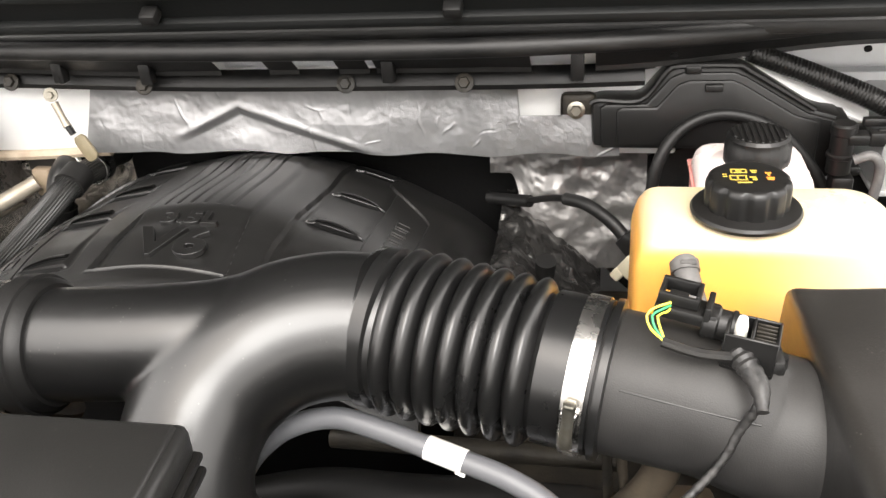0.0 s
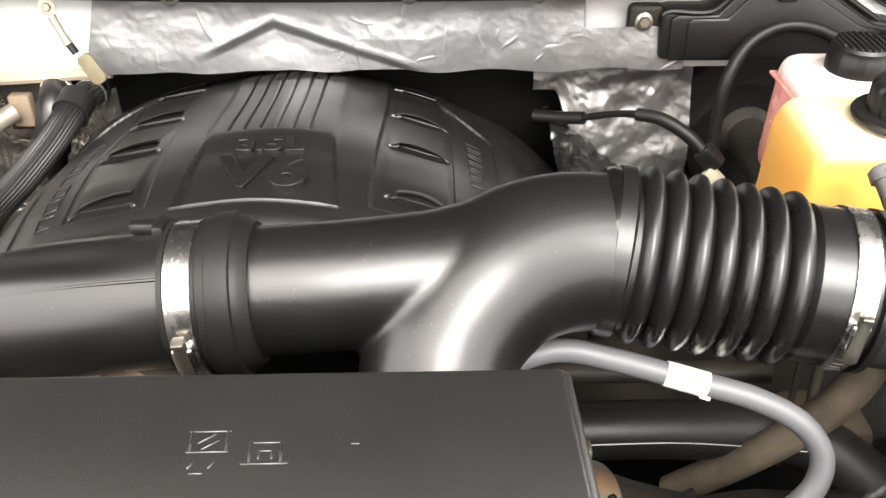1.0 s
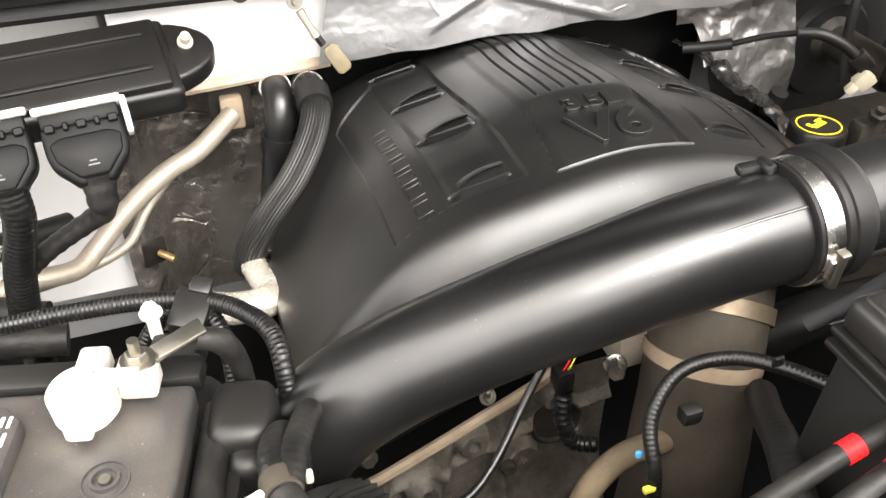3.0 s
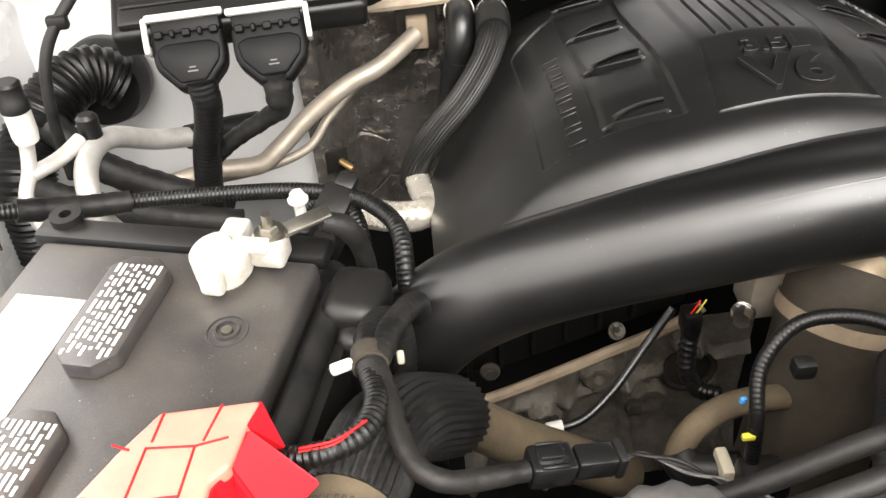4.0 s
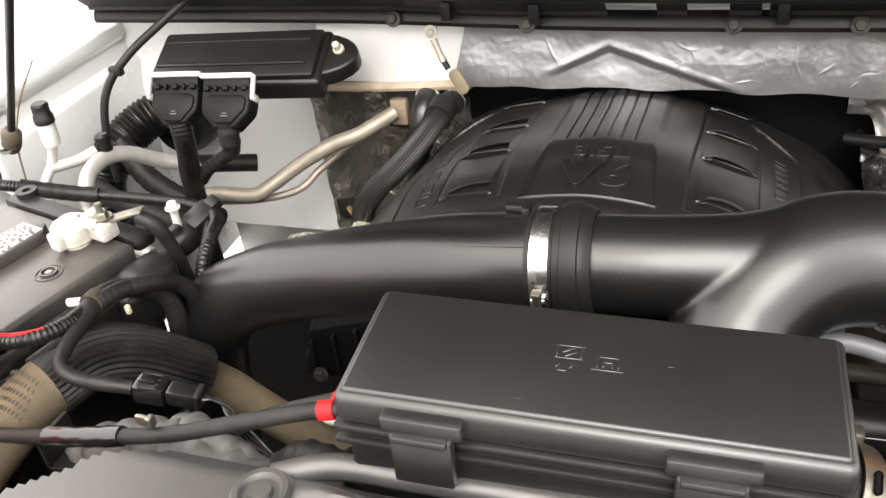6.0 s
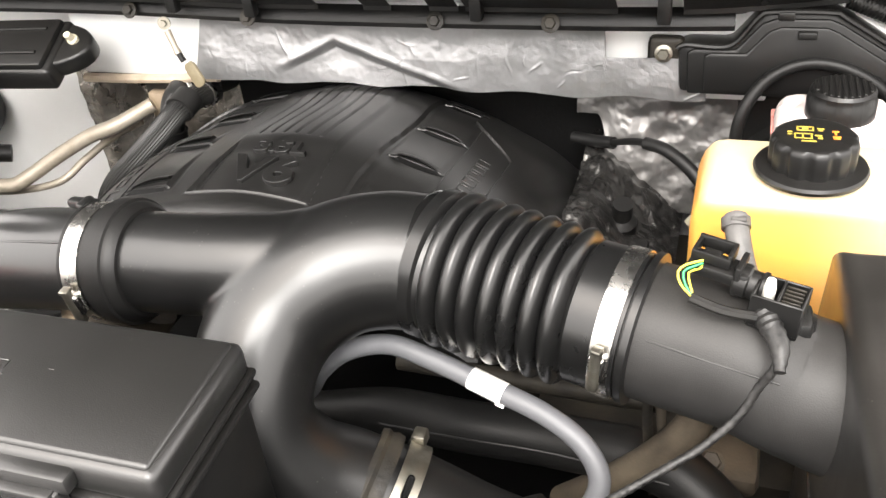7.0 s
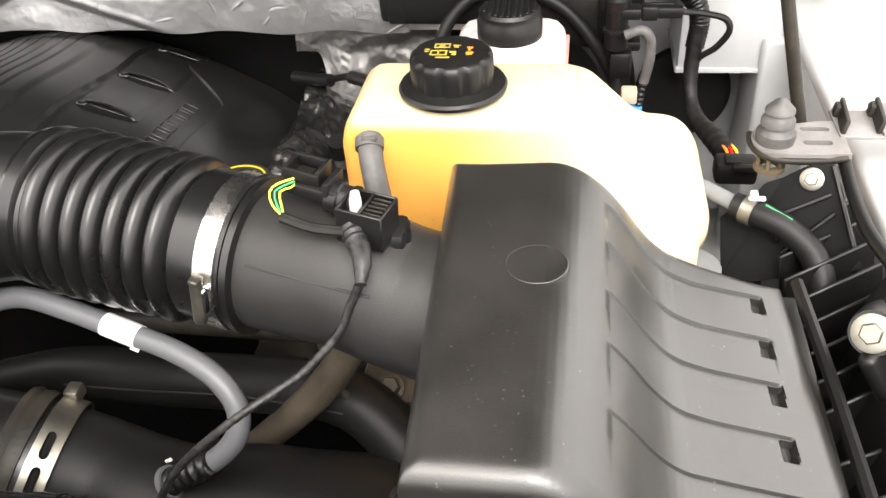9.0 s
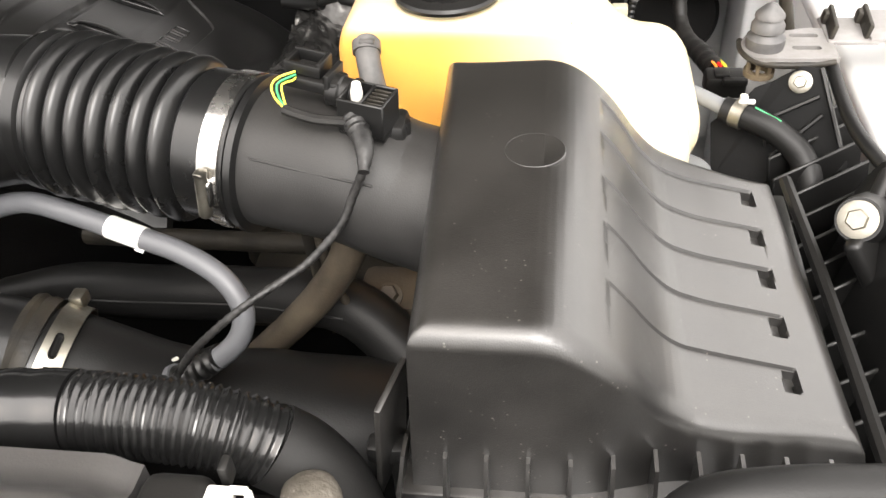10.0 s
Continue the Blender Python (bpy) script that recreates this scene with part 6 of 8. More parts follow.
part("case", at_bat(merged(rbox((0.172, 0.250, 0.185), (0.087, 0.125, -0.0945), 0.004, 2), rbox((0.178, 0.256, 0.020), (0.087, 0.125, -0.010), 0.0045, 3))), M_BATTERY, battery)
for k, (x0, y0) in enumerate(((0.0765, 0.016), (0.0800, 0.128))):
    c = 0.010
    o = [(x0 + c, y0), (x0 + 0.036 - c, y0), (x0 + 0.036, y0 + c), (x0 + 0.036, y0 + 0.084 - c), (x0 + 0.036 - c, y0 + 0.084), (x0 + c, y0 + 0.084), (x0, y0 + 0.084 - c), (x0, y0 + c)]
    vc = part("vent_cover", at_bat(prism(o, 0, 0.011, 0.0018)), M_BATTERY, battery, "raised vent cover printed in white")
    rng = random.Random(5 + k)
    for r in range(8):
        y = y0 + 0.008
        while y < y0 + 0.074:
            w = rng.uniform(0.002, 0.010)
            part("print_bar", at_bat(rbox((0.0017, min(w, y0 + 0.077 - y), 0.0003), (x0 + 0.0048 + 0.0036 * r, y + w / 2, 0.0112), 0, 1)), M_WHITEPRINT, vc, "white print too small to read")
            y += w + rng.uniform(0.0015, 0.004)
part("worn_label", at_bat(rbox((0.044, 0.17, 0.0004), (0.143, 0.13, 0.0003), 0, 1)), M_BATLABEL, battery, "worn white sticker")
part("case_ring", at_bat(lathe_ring([(0.0055, 0.0), (0.0075, 0.0), (0.0072, 0.0022), (0.0058, 0.0022)], (0.0315, 0.058, 0.0002), (0, 0, 1), 24)), M_BATTERY, battery)
part("case_dimple", at_bat(lathe_ring([(0.0105, 0.0), (0.0118, 0.0), (0.0116, 0.0008), (0.0107, 0.0008)], (0.0315, 0.058, 0.0002), (0, 0, 1), 28)), M_BATTERY, battery)
part("ring_nub", at_bat(lathe([(0, 0), (0.0035, 0), (0.003, 0.0018), (0, 0.002)], (0.0315, 0.058, 0), (0, 0, 1), 16)), M_ZINC, battery)

neg = thing("negative_terminal", (-0.675, 0.437, 1.278), "corroded grey lead clamp on the negative post", "battery terminal")
part("post", at_bat(lathe([(0, 0), (0.0125, 0), (0.0105, 0.004), (0.0092, 0.024), (0.0080, 0.0255), (0, 0.0255)], (0.048, 0.016, 0), (0, 0, 1), 28)), M_LEAD, neg)
part("clamp_ring", at_bat(merged(lathe_ring([(0.0095, 0.006), (0.0165, 0.005), (0.017, 0.019), (0.0155, 0.021), (0.0095, 0.021)], (0.048, 0.016, 0), (0, 0, 1), 30), rbox((0.016, 0.020, 0.014), (0.048, -0.006, 0.012), 0.003), rbox((0.014, 0.016, 0.016), (0.047, 0.030, 0.012), 0.003))), M_LEAD, neg)
part("clamp_block", at_bat(merged(rbox((0.020, 0.018, 0.018), (0.023, 0.004, 0.014), 0.003), rbox((0.022, 0.010, 0.006), (0.030, 0.012, 0.022), 0.002))), M_LEAD, neg)
part("bolt", at_bat(merged(hexhead((0.022, 0.002, 0.023), (0, 0, 1), 0.010, 0.006, 0.008), lathe([(0.003, 0), (0.003, 0.014), (0, 0.014)], (0.022, 0.002, 0.023), (0, 0, 1), 10))), M_ZINC, neg)
part("ring_lug", at_bat(merged(moved(rbox((0.030, 0.012, 0.003), (0, 0, 0), 0.001), pose(0.004, -0.010, 0.024, 0, 12, 30)), lathe([(0, 0), (0.009, 0), (0.009, 0.003), (0, 0.003)], (0.022, 0.002, 0.0215), (0, 0, 1), 20))), M_ZINC, neg, "pale zinc cable lug")
part("cable_boot", at_bat(sweep([(-0.004, -0.013, 0.022), (-0.016, -0.018, 0.014), (-0.022, -0.024, -0.01), (-0.022, -0.03, -0.05)], [0.006, 0.007, 0.006, 0.006], 14, 0.004)), M_TAPE, neg, "dusty cable boot")

red = thing("red_terminal_cover", (-0.66, 0.25, 1.28), "bright red plastic cover with a moulded grid on the positive terminal", "terminal cover")
top_outline = [(-0.0248, 0.1356), (0.016, 0.1478), (0.0253, 0.1703), (0.0352, 0.2015), (0.050, 0.250), (0.060, 0.300), (0.060, 0.335), (-0.055, 0.335), (-0.045, 0.270), (-0.0327, 0.234), (-0.0277, 0.222), (-0.0205, 0.197), (-0.0182, 0.1771), (-0.0235, 0.1694), (-0.0231, 0.1487)]
part("top", at_bat(prism(top_outline, 0.038, 0.047, 0.0022, 3)), M_REDTOP, red, "pale red top")
part("skirt", at_bat(prism([(-0.014, 0.140), (0.012, 0.150), (0.022, 0.172), (0.032, 0.203), (0.056, 0.30), (0.056, 0.33), (0.03, 0.33), (0.015, 0.25), (0.008, 0.20), (0.004, 0.165)], 0.0, 0.039, 0.002)), M_RED, red)
arch_wall = bmesh.new()
ARCH = ((0.162, -0.010), (0.167, -0.009), (0.171, 0.006), (0.177, 0.018), (0.187, 0.0205), (0.196, 0.019), (0.1985, -0.006), (0.205, -0.020), (0.215, -0.035), (0.25, -0.035), (0.29, -0.035), (0.33, -0.035))
rows = []
for y, low in ARCH:
    x = -0.0195 - 0.30 * max(0.0, y - 0.197) - 0.003 * smooth_step(0.176, 0.168, y)
    rows.append([arch_wall.verts.new(c) for c in ((x, y, 0.043), (x - 0.002, y, low), (x + 0.002, y, low), (x + 0.003, y, 0.043))])
for a, b in zip(rows, rows[1:]):
    for k in range(4):
        arch_wall.faces.new((a[k], b[k], b[(k + 1) % 4], a[(k + 1) % 4]))
arch_wall.faces.new(rows[0])
arch_wall.faces.new(rows[-1][::-1])
bmesh.ops.recalc_face_normals(arch_wall, faces=arch_wall.faces)
part("arched_side", at_bat(arch_wall), M_RED, red, "vivid red side with an arched opening", False)
spout = bmesh.new()
sv = [spout.verts.new(c) for c in ((-0.0231, 0.1487, 0.0455), (-0.0235, 0.1694, 0.0455), (-0.036, 0.172, 0.005), (-0.055, 0.156, 0.022), (-0.018, 0.150, 0.008), (-0.018, 0.172, 0.003))]
for f in ((0, 1, 2, 3), (1, 5, 2), (2, 5, 4, 3), (0, 3, 4), (0, 4, 5, 1)):
    spout.faces.new([sv[i] for i in f])
bmesh.ops.recalc_face_normals(spout, faces=spout.faces)
bmesh.ops.bevel(spout, geom=spout.edges[:], offset=0.0014, segments=2, affect="EDGES")
part("spout", at_bat(spout), M_RED, red)
rim = bmesh.new()
rv = [rim.verts.new(c) for c in ((-0.0248, 0.1356, 0.0455), (-0.0231, 0.1487, 0.0455), (-0.033, 0.1405, 0.020), (-0.0215, 0.1370, 0.0455), (-0.0200, 0.1490, 0.0455), (-0.0290, 0.1420, 0.018))]
for f in ((0, 1, 2), (5, 4, 3), (0, 3, 4, 1), (1, 4, 5, 2), (2, 5, 3, 0)):
    rim.faces.new([rv[i] for i in f])
bmesh.ops.recalc_face_normals(rim, faces=rim.faces)
part("rear_rim", at_bat(rim), M_RED, red, "", False)
GRID = (((0.0136, 0.1487), (0.0125, 0.1627)), ((0.0280, 0.1668), (0.0205, 0.1680)), ((0.0136, 0.1663), (-0.0061, 0.1624)), ((-0.0061, 0.1624), (-0.0179, 0.1565)), ((-0.0086, 0.1591), (-0.0095, 0.1409)), ((0.0136, 0.1663), (0.0114, 0.1896)),
        ((-0.0061, 0.1624), (-0.0089, 0.1855)), ((0.0287, 0.1921), (0.0129, 0.1917)), ((0.0129, 0.1917), (-0.0089, 0.1855)), ((0.0129, 0.1917), (0.0125, 0.2129)), ((-0.0089, 0.1855), (-0.0070, 0.2088)), ((0.0280, 0.2175), (0.0124, 0.2166)),
        ((0.0124, 0.2166), (-0.0041, 0.2127)), ((-0.0041, 0.2127), (-0.0193, 0.2092)), ((-0.0041, 0.2127), (-0.0137, 0.2333)), ((0.0124, 0.2166), (0.0090, 0.2450)))
for (xa, ya), (xb, yb) in GRID:
    d = Vector((xb - xa, yb - ya))
    part("grid_line", at_bat(moved(rbox((d.length + 0.001, 0.0011, 0.0008), (0, 0, 0), 0.0003, 1), Matrix.Translation(((xa + xb) / 2, (ya + yb) / 2, 0.0471)) @ Matrix.Rotation(math.atan2(d.y, d.x), 4, "Z"))), M_REDTAPE, red)
part("cable_stub", at_bat(sweep([(-0.012, 0.186, 0.022), (-0.020, 0.180, 0.002), (-0.027, 0.176, -0.030), (-0.030, 0.174, -0.07), (-0.032, 0.172, -0.12)], [0.005, 0.0062, 0.0075, 0.0078, 0.0078], 16, 0.003, rings_of(0.016, 0.04))), M_TAPE, red, "dusty taped cable")
part("cable_lug", at_bat(moved(rbox((0.010, 0.016, 0.003), (0, 0, 0), 0.001), pose(-0.018, 0.181, 0.016, 40, 20, 0))), M_ZINC, red, "pale metal lug")

btray = thing("battery_tray", (-0.66, 0.33, 1.05), "black plastic battery tray beside the battery", "battery tray")
part("side_wall", at_bat(merged(rbox((0.010, 0.21, 0.16), (-0.023, 0.145, -0.10), 0.003), rbox((0.016, 0.03, 0.11), (-0.020, 0.025, -0.075), 0.007, 3))), M_PLASTIC, btray)
part("rear_lug", at_bat(merged(rbox((0.19, 0.02, 0.012), (0.09, -0.014, -0.004), 0.004), lathe_ring([(0.004, -0.003), (0.010, -0.003), (0.010, 0.003), (0.004, 0.003)], (0.168, -0.020, 0.004), (0, 0, 1), 18))), M_PLASTIC, btray)
part("corner_pod", at_bat(merged(rbox((0.036, 0.046, 0.05), (-0.026, 0.010, -0.030), 0.011, 3), rbox((0.022, 0.030, 0.06), (-0.030, 0.030, -0.045), 0.009, 3))), M_PLASTIC, btray, "rounded corner of the tray")
solo("side_pad", at_bat(sweep([(-0.012, 0.000, -0.020), (-0.013, 0.07, -0.018), (-0.013, 0.15, -0.020), (-0.014, 0.20, -0.03)], 0.0085, 16, 0.006)), M_TAPE, "dusty dark sleeve lying along the battery", "sleeve")

solo("side_hose", sweep([(-0.622, 0.475, 1.235), (-0.633, 0.444, 1.240), (-0.643, 0.412, 1.238), (-0.652, 0.380, 1.233), (-0.661, 0.345, 1.222), (-0.668, 0.315, 1.205)], 0.0125, 20, 0.005), M_BRAID, "dusty braided hose beside the battery", "hose")

# ---- looms and connectors round the battery ----
loom = thing("battery_loom", (-0.6, 0.40, 1.15), "tape-wrapped wiring loom looping beside the battery", "wiring loom")
part("loop", sweep([(-0.590, 0.412, 1.12), (-0.587, 0.412, 1.17), (-0.581, 0.414, 1.215), (-0.581, 0.413, 1.245), (-0.588, 0.398, 1.268), (-0.594, 0.370, 1.284), (-0.593, 0.345, 1.288)], [0.009, 0.009, 0.0088, 0.0084, 0.0082, 0.0082, 0.0082], 16, 0.0014, rings_of(0.0056, 0.05)), M_TAPE, loom)
part("loop", sweep([(-0.571, 0.440, 1.16), (-0.569, 0.436, 1.215), (-0.568, 0.424, 1.250), (-0.572, 0.404, 1.272), (-0.583, 0.374, 1.285), (-0.590, 0.350, 1.289)], 0.0072, 14, 0.0014, rings_of(0.0056, 0.05)), M_TAPE, loom)
part("front_branch", sweep([(-0.593, 0.348, 1.288), (-0.585, 0.325, 1.2885), (-0.581, 0.306, 1.289), (-0.573, 0.286, 1.288), (-0.561, 0.280, 1.284), (-0.546, 0.284, 1.277), (-0.524, 0.291, 1.270)], [0.0080, 0.0062, 0.0056, 0.0054, 0.0054, 0.0054, 0.0052], 14, 0.002, rings_of(0.011, 0.05)), M_TAPE, loom)
part("battery_branch", sweep([(-0.594, 0.345, 1.288), (-0.590, 0.322, 1.293), (-0.595, 0.302, 1.297), (-0.609, 0.292, 1.298), (-0.624, 0.291, 1.296), (-0.642, 0.294, 1.292)], 0.0062, 14, 0.0009, rings_of(0.0032, 0.12)), M_LOOM, loom)
for k in range(2):
    part("red_wire", sweep([(-0.5935 - 0.001 * k, 0.3025, 1.3028), (-0.607, 0.2925 - 0.0014 * k, 1.3042 - 0.0005 * k), (-0.623, 0.2912 - 0.0014 * k, 1.3024 - 0.0005 * k)], 0.0006, 6, 0.003), M_REDTAPE, loom, "red wire showing in the sleeve")
part("tan_tape", sweep([(-0.5942, 0.358, 1.2868), (-0.5930, 0.347, 1.2882)], 0.0094, 16, 0.003), M_DUSTY, loom, "dusty tan tape band")
part("tie_tail", moved(rbox((0.012, 0.005, 0.006), (0, 0, 0), 0.0018), pose(-0.607, 0.347, 1.290, 0, 0, 20)), M_NYLON, loom, "white cable-tie tail")
part("cream_clip", rbox((0.004, 0.004, 0.008), (-0.579, 0.366, 1.272), 0.0012), M_PALECREAM, loom, "cream clip")
bigplug = thing("inline_plug", (-0.505, 0.27, 1.26), "large black inline plug with ribbed sides", "connector")
PL = Matrix.Translation((-0.501, 0.297, 1.264)) @ Matrix.Rotation(radians(8), 4, "Z") @ Matrix.Rotation(radians(10), 4, "Y") @ Matrix.Scale(0.74, 4)
part("housing", moved(merged(rbox((0.030, 0.022, 0.020), (-0.016, 0, 0), 0.003), rbox((0.028, 0.018, 0.017), (0.014, 0, 0), 0.003), rbox((0.016, 0.010, 0.006), (-0.018, 0, 0.012), 0.0015)), PL), M_GLOSSLOOM, bigplug)
for k in range(4):
    part("rib", moved(rbox((0.018, 0.0022, 0.0022), (-0.016, -0.009 + 0.006 * k, 0.0106), 0.0006, 1), PL), M_PLASTIC, bigplug)
part("end_cap", moved(rbox((0.006, 0.020, 0.019), (0.030, 0, 0), 0.002), PL), M_PLASTIC, bigplug)
for k, mat in enumerate((M_GREYTAPE, M_TAPE, M_TAPE)):
    o = 0.003 * (k - 1)
    part("twisted_wire", sweep([(-0.478, 0.301 + o, 1.260), (-0.466, 0.299 - o, 1.262 + o), (-0.450, 0.290 + o, 1.262), (-0.430, 0.275 - o, 1.264), (-0.40, 0.262, 1.255)], 0.0009, 6, 0.003), mat, bigplug, "grey wire" if k == 0 else "")
rear_loom = thing("ribbed_loom", (-0.7, 0.55, 1.2), "black ribbed conduit running behind the battery", "wiring loom")
part("conduit", sweep([(-0.92, 0.535, 1.262), (-0.853, 0.531, 1.268), (-0.81, 0.556, 1.250), (-0.771, 0.572, 1.238), (-0.70, 0.568, 1.240), (-0.650, 0.556, 1.246), (-0.612, 0.538, 1.251), (-0.591, 0.514, 1.257), (-0.577, 0.482, 1.262), (-0.575, 0.456, 1.246), (-0.578, 0.435, 1.19)], 0.0062, 14, 0.0009, rings_of(0.0030, 0.10)), M_LOOM, rear_loom)
part("tape_wrap", sweep([(-0.835, 0.540, 1.262), (-0.80, 0.560, 1.246), (-0.771, 0.572, 1.238)], 0.0086, 14, 0.003, rings_of(0.013, 0.05)), M_TAPE, rear_loom)
part("second_conduit", sweep([(-0.66, 0.545, 1.210), (-0.636, 0.550, 1.238), (-0.613, 0.534, 1.246), (-0.603, 0.505, 1.235), (-0.606, 0.47, 1.19)], 0.0062, 12, 0.0009, rings_of(0.0030, 0.10)), M_LOOM, rear_loom)
relay = thing("relay_plug", (-0.622, 0.50, 1.24), "black angled connector pair behind the negative terminal", "connector")
part("upper_plug", moved(merged(rbox((0.024, 0.030, 0.026), (0, 0, 0), 0.004), rbox((0.014, 0.012, 0.010), (0.002, 0.016, 0.010), 0.002)), pose(-0.620, 0.534, 1.244, 20, 10, -25)), M_PLASTIC, relay)
part("lower_plug", moved(merged(rbox((0.028, 0.026, 0.018), (0, 0, 0), 0.004), rbox((0.012, 0.012, 0.022), (-0.008, 0, 0.004), 0.002)), pose(-0.631, 0.512, 1.234, 10, -10, -25)), M_PLASTIC, relay)
solo("white_stud", merged(hexhead((-0.643, 0.524, 1.262), (0, 0, 1), 0.009, 0.006, 0.007), lathe([(0, -0.02), (0.004, -0.02), (0.004, 0.0), (0, 0)], (-0.643, 0.524, 1.262), (0, 0, 1), 10)), M_NYLON, "pale stud and nut beside the relay plug", "stud")

# ---- heavy cables to the fuse box ----
def cable(name, pts, r, label, sleeve=None):
    c = thing(name, pts[len(pts) // 2], label, "cable", "heavy cables")
    part("jacket", sweep(pts, r, 16, 0.005), M_TAPE, c)
    return c


ca = cable("power_cable", [(-0.715, 0.238, 1.250), (-0.690, 0.233, 1.262), (-0.658, 0.234, 1.266), (-0.628, 0.234, 1.265), (-0.570, 0.236, 1.270), (-0.514, 0.236, 1.281), (-0.458, 0.238, 1.2925), (-0.425, 0.2395, 1.303), (-0.392, 0.243, 1.313), (-0.357, 0.2485, 1.3215), (-0.325, 0.252, 1.326)], 0.0050, "black battery cable with a red sleeve and red tape")
part("red_sleeve", sweep([(-0.715, 0.238, 1.250), (-0.690, 0.233, 1.262), (-0.658, 0.234, 1.266), (-0.632, 0.234, 1.265)], 0.0068, 16, 0.005), M_RED, ca, "bright red sleeve")
part("red_tape", sweep([(-0.3535, 0.2488, 1.3220), (-0.3445, 0.2498, 1.3236)], 0.0057, 16, 0.004), M_REDTAPE, ca, "red tape band")
part("black_wrap", sweep([(-0.548, 0.2357, 1.2745), (-0.514, 0.236, 1.281), (-0.488, 0.2368, 1.2862)], 0.0068, 14, 0.004, rings_of(0.017, 0.06)), M_GLOSSLOOM, ca, "shiny tape wrap")
cb = cable("fuse_cable", [(-0.475, 0.270, 1.250), (-0.424, 0.268, 1.278), (-0.389, 0.2695, 1.295), (-0.361, 0.2710, 1.306), (-0.345, 0.2720, 1.311), (-0.322, 0.274, 1.315)], 0.0052, "dusty black cable with red tape entering the fuse box")
part("red_tape", sweep([(-0.3560, 0.2713, 1.3077), (-0.3470, 0.2719, 1.3104)], 0.0057, 16, 0.004), M_REDTAPE, cb, "red tape band")
junction = thing("taped_junction", (-0.46, 0.255, 1.2), "lumpy wiring bundle wound in dusty grey cloth tape", "wiring loom")
part("wrap", sweep([(-0.57, 0.262, 1.225), (-0.52, 0.260, 1.248), (-0.47, 0.258, 1.256), (-0.42, 0.252, 1.248), (-0.37, 0.245, 1.235), (-0.30, 0.245, 1.23)], [0.014, 0.017, 0.021, 0.017, 0.016, 0.015], 20, 0.003, rings_of(0.021, 0.20)), M_GREYTAPE, junction)
part("wrap", sweep([(-0.50, 0.275, 1.232), (-0.468, 0.268, 1.262), (-0.44, 0.262, 1.262), (-0.41, 0.262, 1.242)], [0.010, 0.014, 0.013, 0.009], 16, 0.003, rings_of(0.013, 0.18)), M_GREYTAPE, junction)
part("wrap", sweep([(-0.40, 0.262, 1.255), (-0.375, 0.255, 1.274), (-0.35, 0.250, 1.276), (-0.32, 0.252, 1.262)], [0.008, 0.011, 0.011, 0.010], 16, 0.003, rings_of(0.012, 0.16)), M_TAPE, junction)
solo("metal_clip", merged(rbox((0.010, 0.003, 0.008), (-0.470, 0.240, 1.300), 0.001), rbox((0.004, 0.006, 0.008), (-0.465, 0.240, 1.300), 0.001)), M_ZINC, "small bright clip on the taped bundle", "clip")
solo("small_bracket", merged(rbox((0.05, 0.03, 0.004), (-0.545, 0.255, 1.235), 0.001), rbox((0.004, 0.03, 0.03), (-0.568, 0.255, 1.245), 0.001)), M_PLASTIC, "black bracket under the taped bundle", "bracket")

# ---- large coolant hose ----
coolant = thing("radiator_hose", (-0.58, 0.34, 1.15), "dusty tan radiator hose with a ribbed woven sleeve", "hose")
part("lower_run", sweep([(-0.665, 0.20, 1.175), (-0.640, 0.235, 1.215), (-0.618, 0.270, 1.243), (-0.604, 0.300, 1.254)], 0.0225, 28, 0.006), M_BROWNHOSE, coolant)
part("woven_sleeve", sweep([(-0.606, 0.295, 1.253), (-0.594, 0.325, 1.254), (-0.580, 0.350, 1.240), (-0.564, 0.372, 1.213), (-0.555, 0.388, 1.192)], 0.0248, 192, 0.004, flutes=(32, 0.075)), M_BRAID, coolant, "dark ribbed woven sleeve")
part("upper_run", sweep([(-0.557, 0.384, 1.196), (-0.543, 0.402, 1.166), (-0.515, 0.412, 1.130), (-0.475, 0.418, 1.095), (-0.43, 0.42, 1.06)], 0.0165, 24, 0.006), M_BROWNHOSE, coolant)
for r in range(5):
    for k in range(9):
        part("print_mark", moved(rbox((0.0020, 0.0030, 0.0008), (0, 0, 0), 0.0004, 1), Matrix.Translation((-0.6205 + 0.0035 * k, 0.262 + 0.0058 * r - 0.0009 * k, 1.2655 + 0.0028 * r - 0.00021 * (k - 4) ** 2)) @ Matrix.Rotation(radians(20), 4, "X")), M_DUSTY, coolant, "worn embossed mark")


# ---- control module with its plugs and bundles ----
pcm = thing("control_module", (-0.69, 0.78, 1.2), "finned black control module with two white-framed plugs", "control module")
PM = Matrix.Translation((-0.703, 0.785, 1.290)) @ Matrix.Rotation(radians(6), 4, "Z") @ Matrix.Rotation(radians(24), 4, "X")
part("case", moved(merged(rbox((0.215, 0.082, 0.030), (0, 0.003, 0), 0.006, 3), rbox((0.20, 0.072, 0.012), (0, 0.003, 0.016), 0.004)), PM), M_PLASTIC, pcm)
for k in range(2):
    part("ridge", moved(rbox((0.185, 0.006, 0.006), (-0.004, -0.014 + 0.036 * k, 0.0215), 0.002, 2), PM), M_PLASTIC, pcm)
part("end_lug", moved(prism([(0.085 + 0.058 * math.cos(a) * (1.0 if math.cos(a) > 0 else 0.5), 0.009 + 0.034 * math.sin(a)) for a in [k * math.pi / 12 for k in range(24)]], -0.010, 0.012, 0.004, 3), PM), M_PLASTIC, pcm)
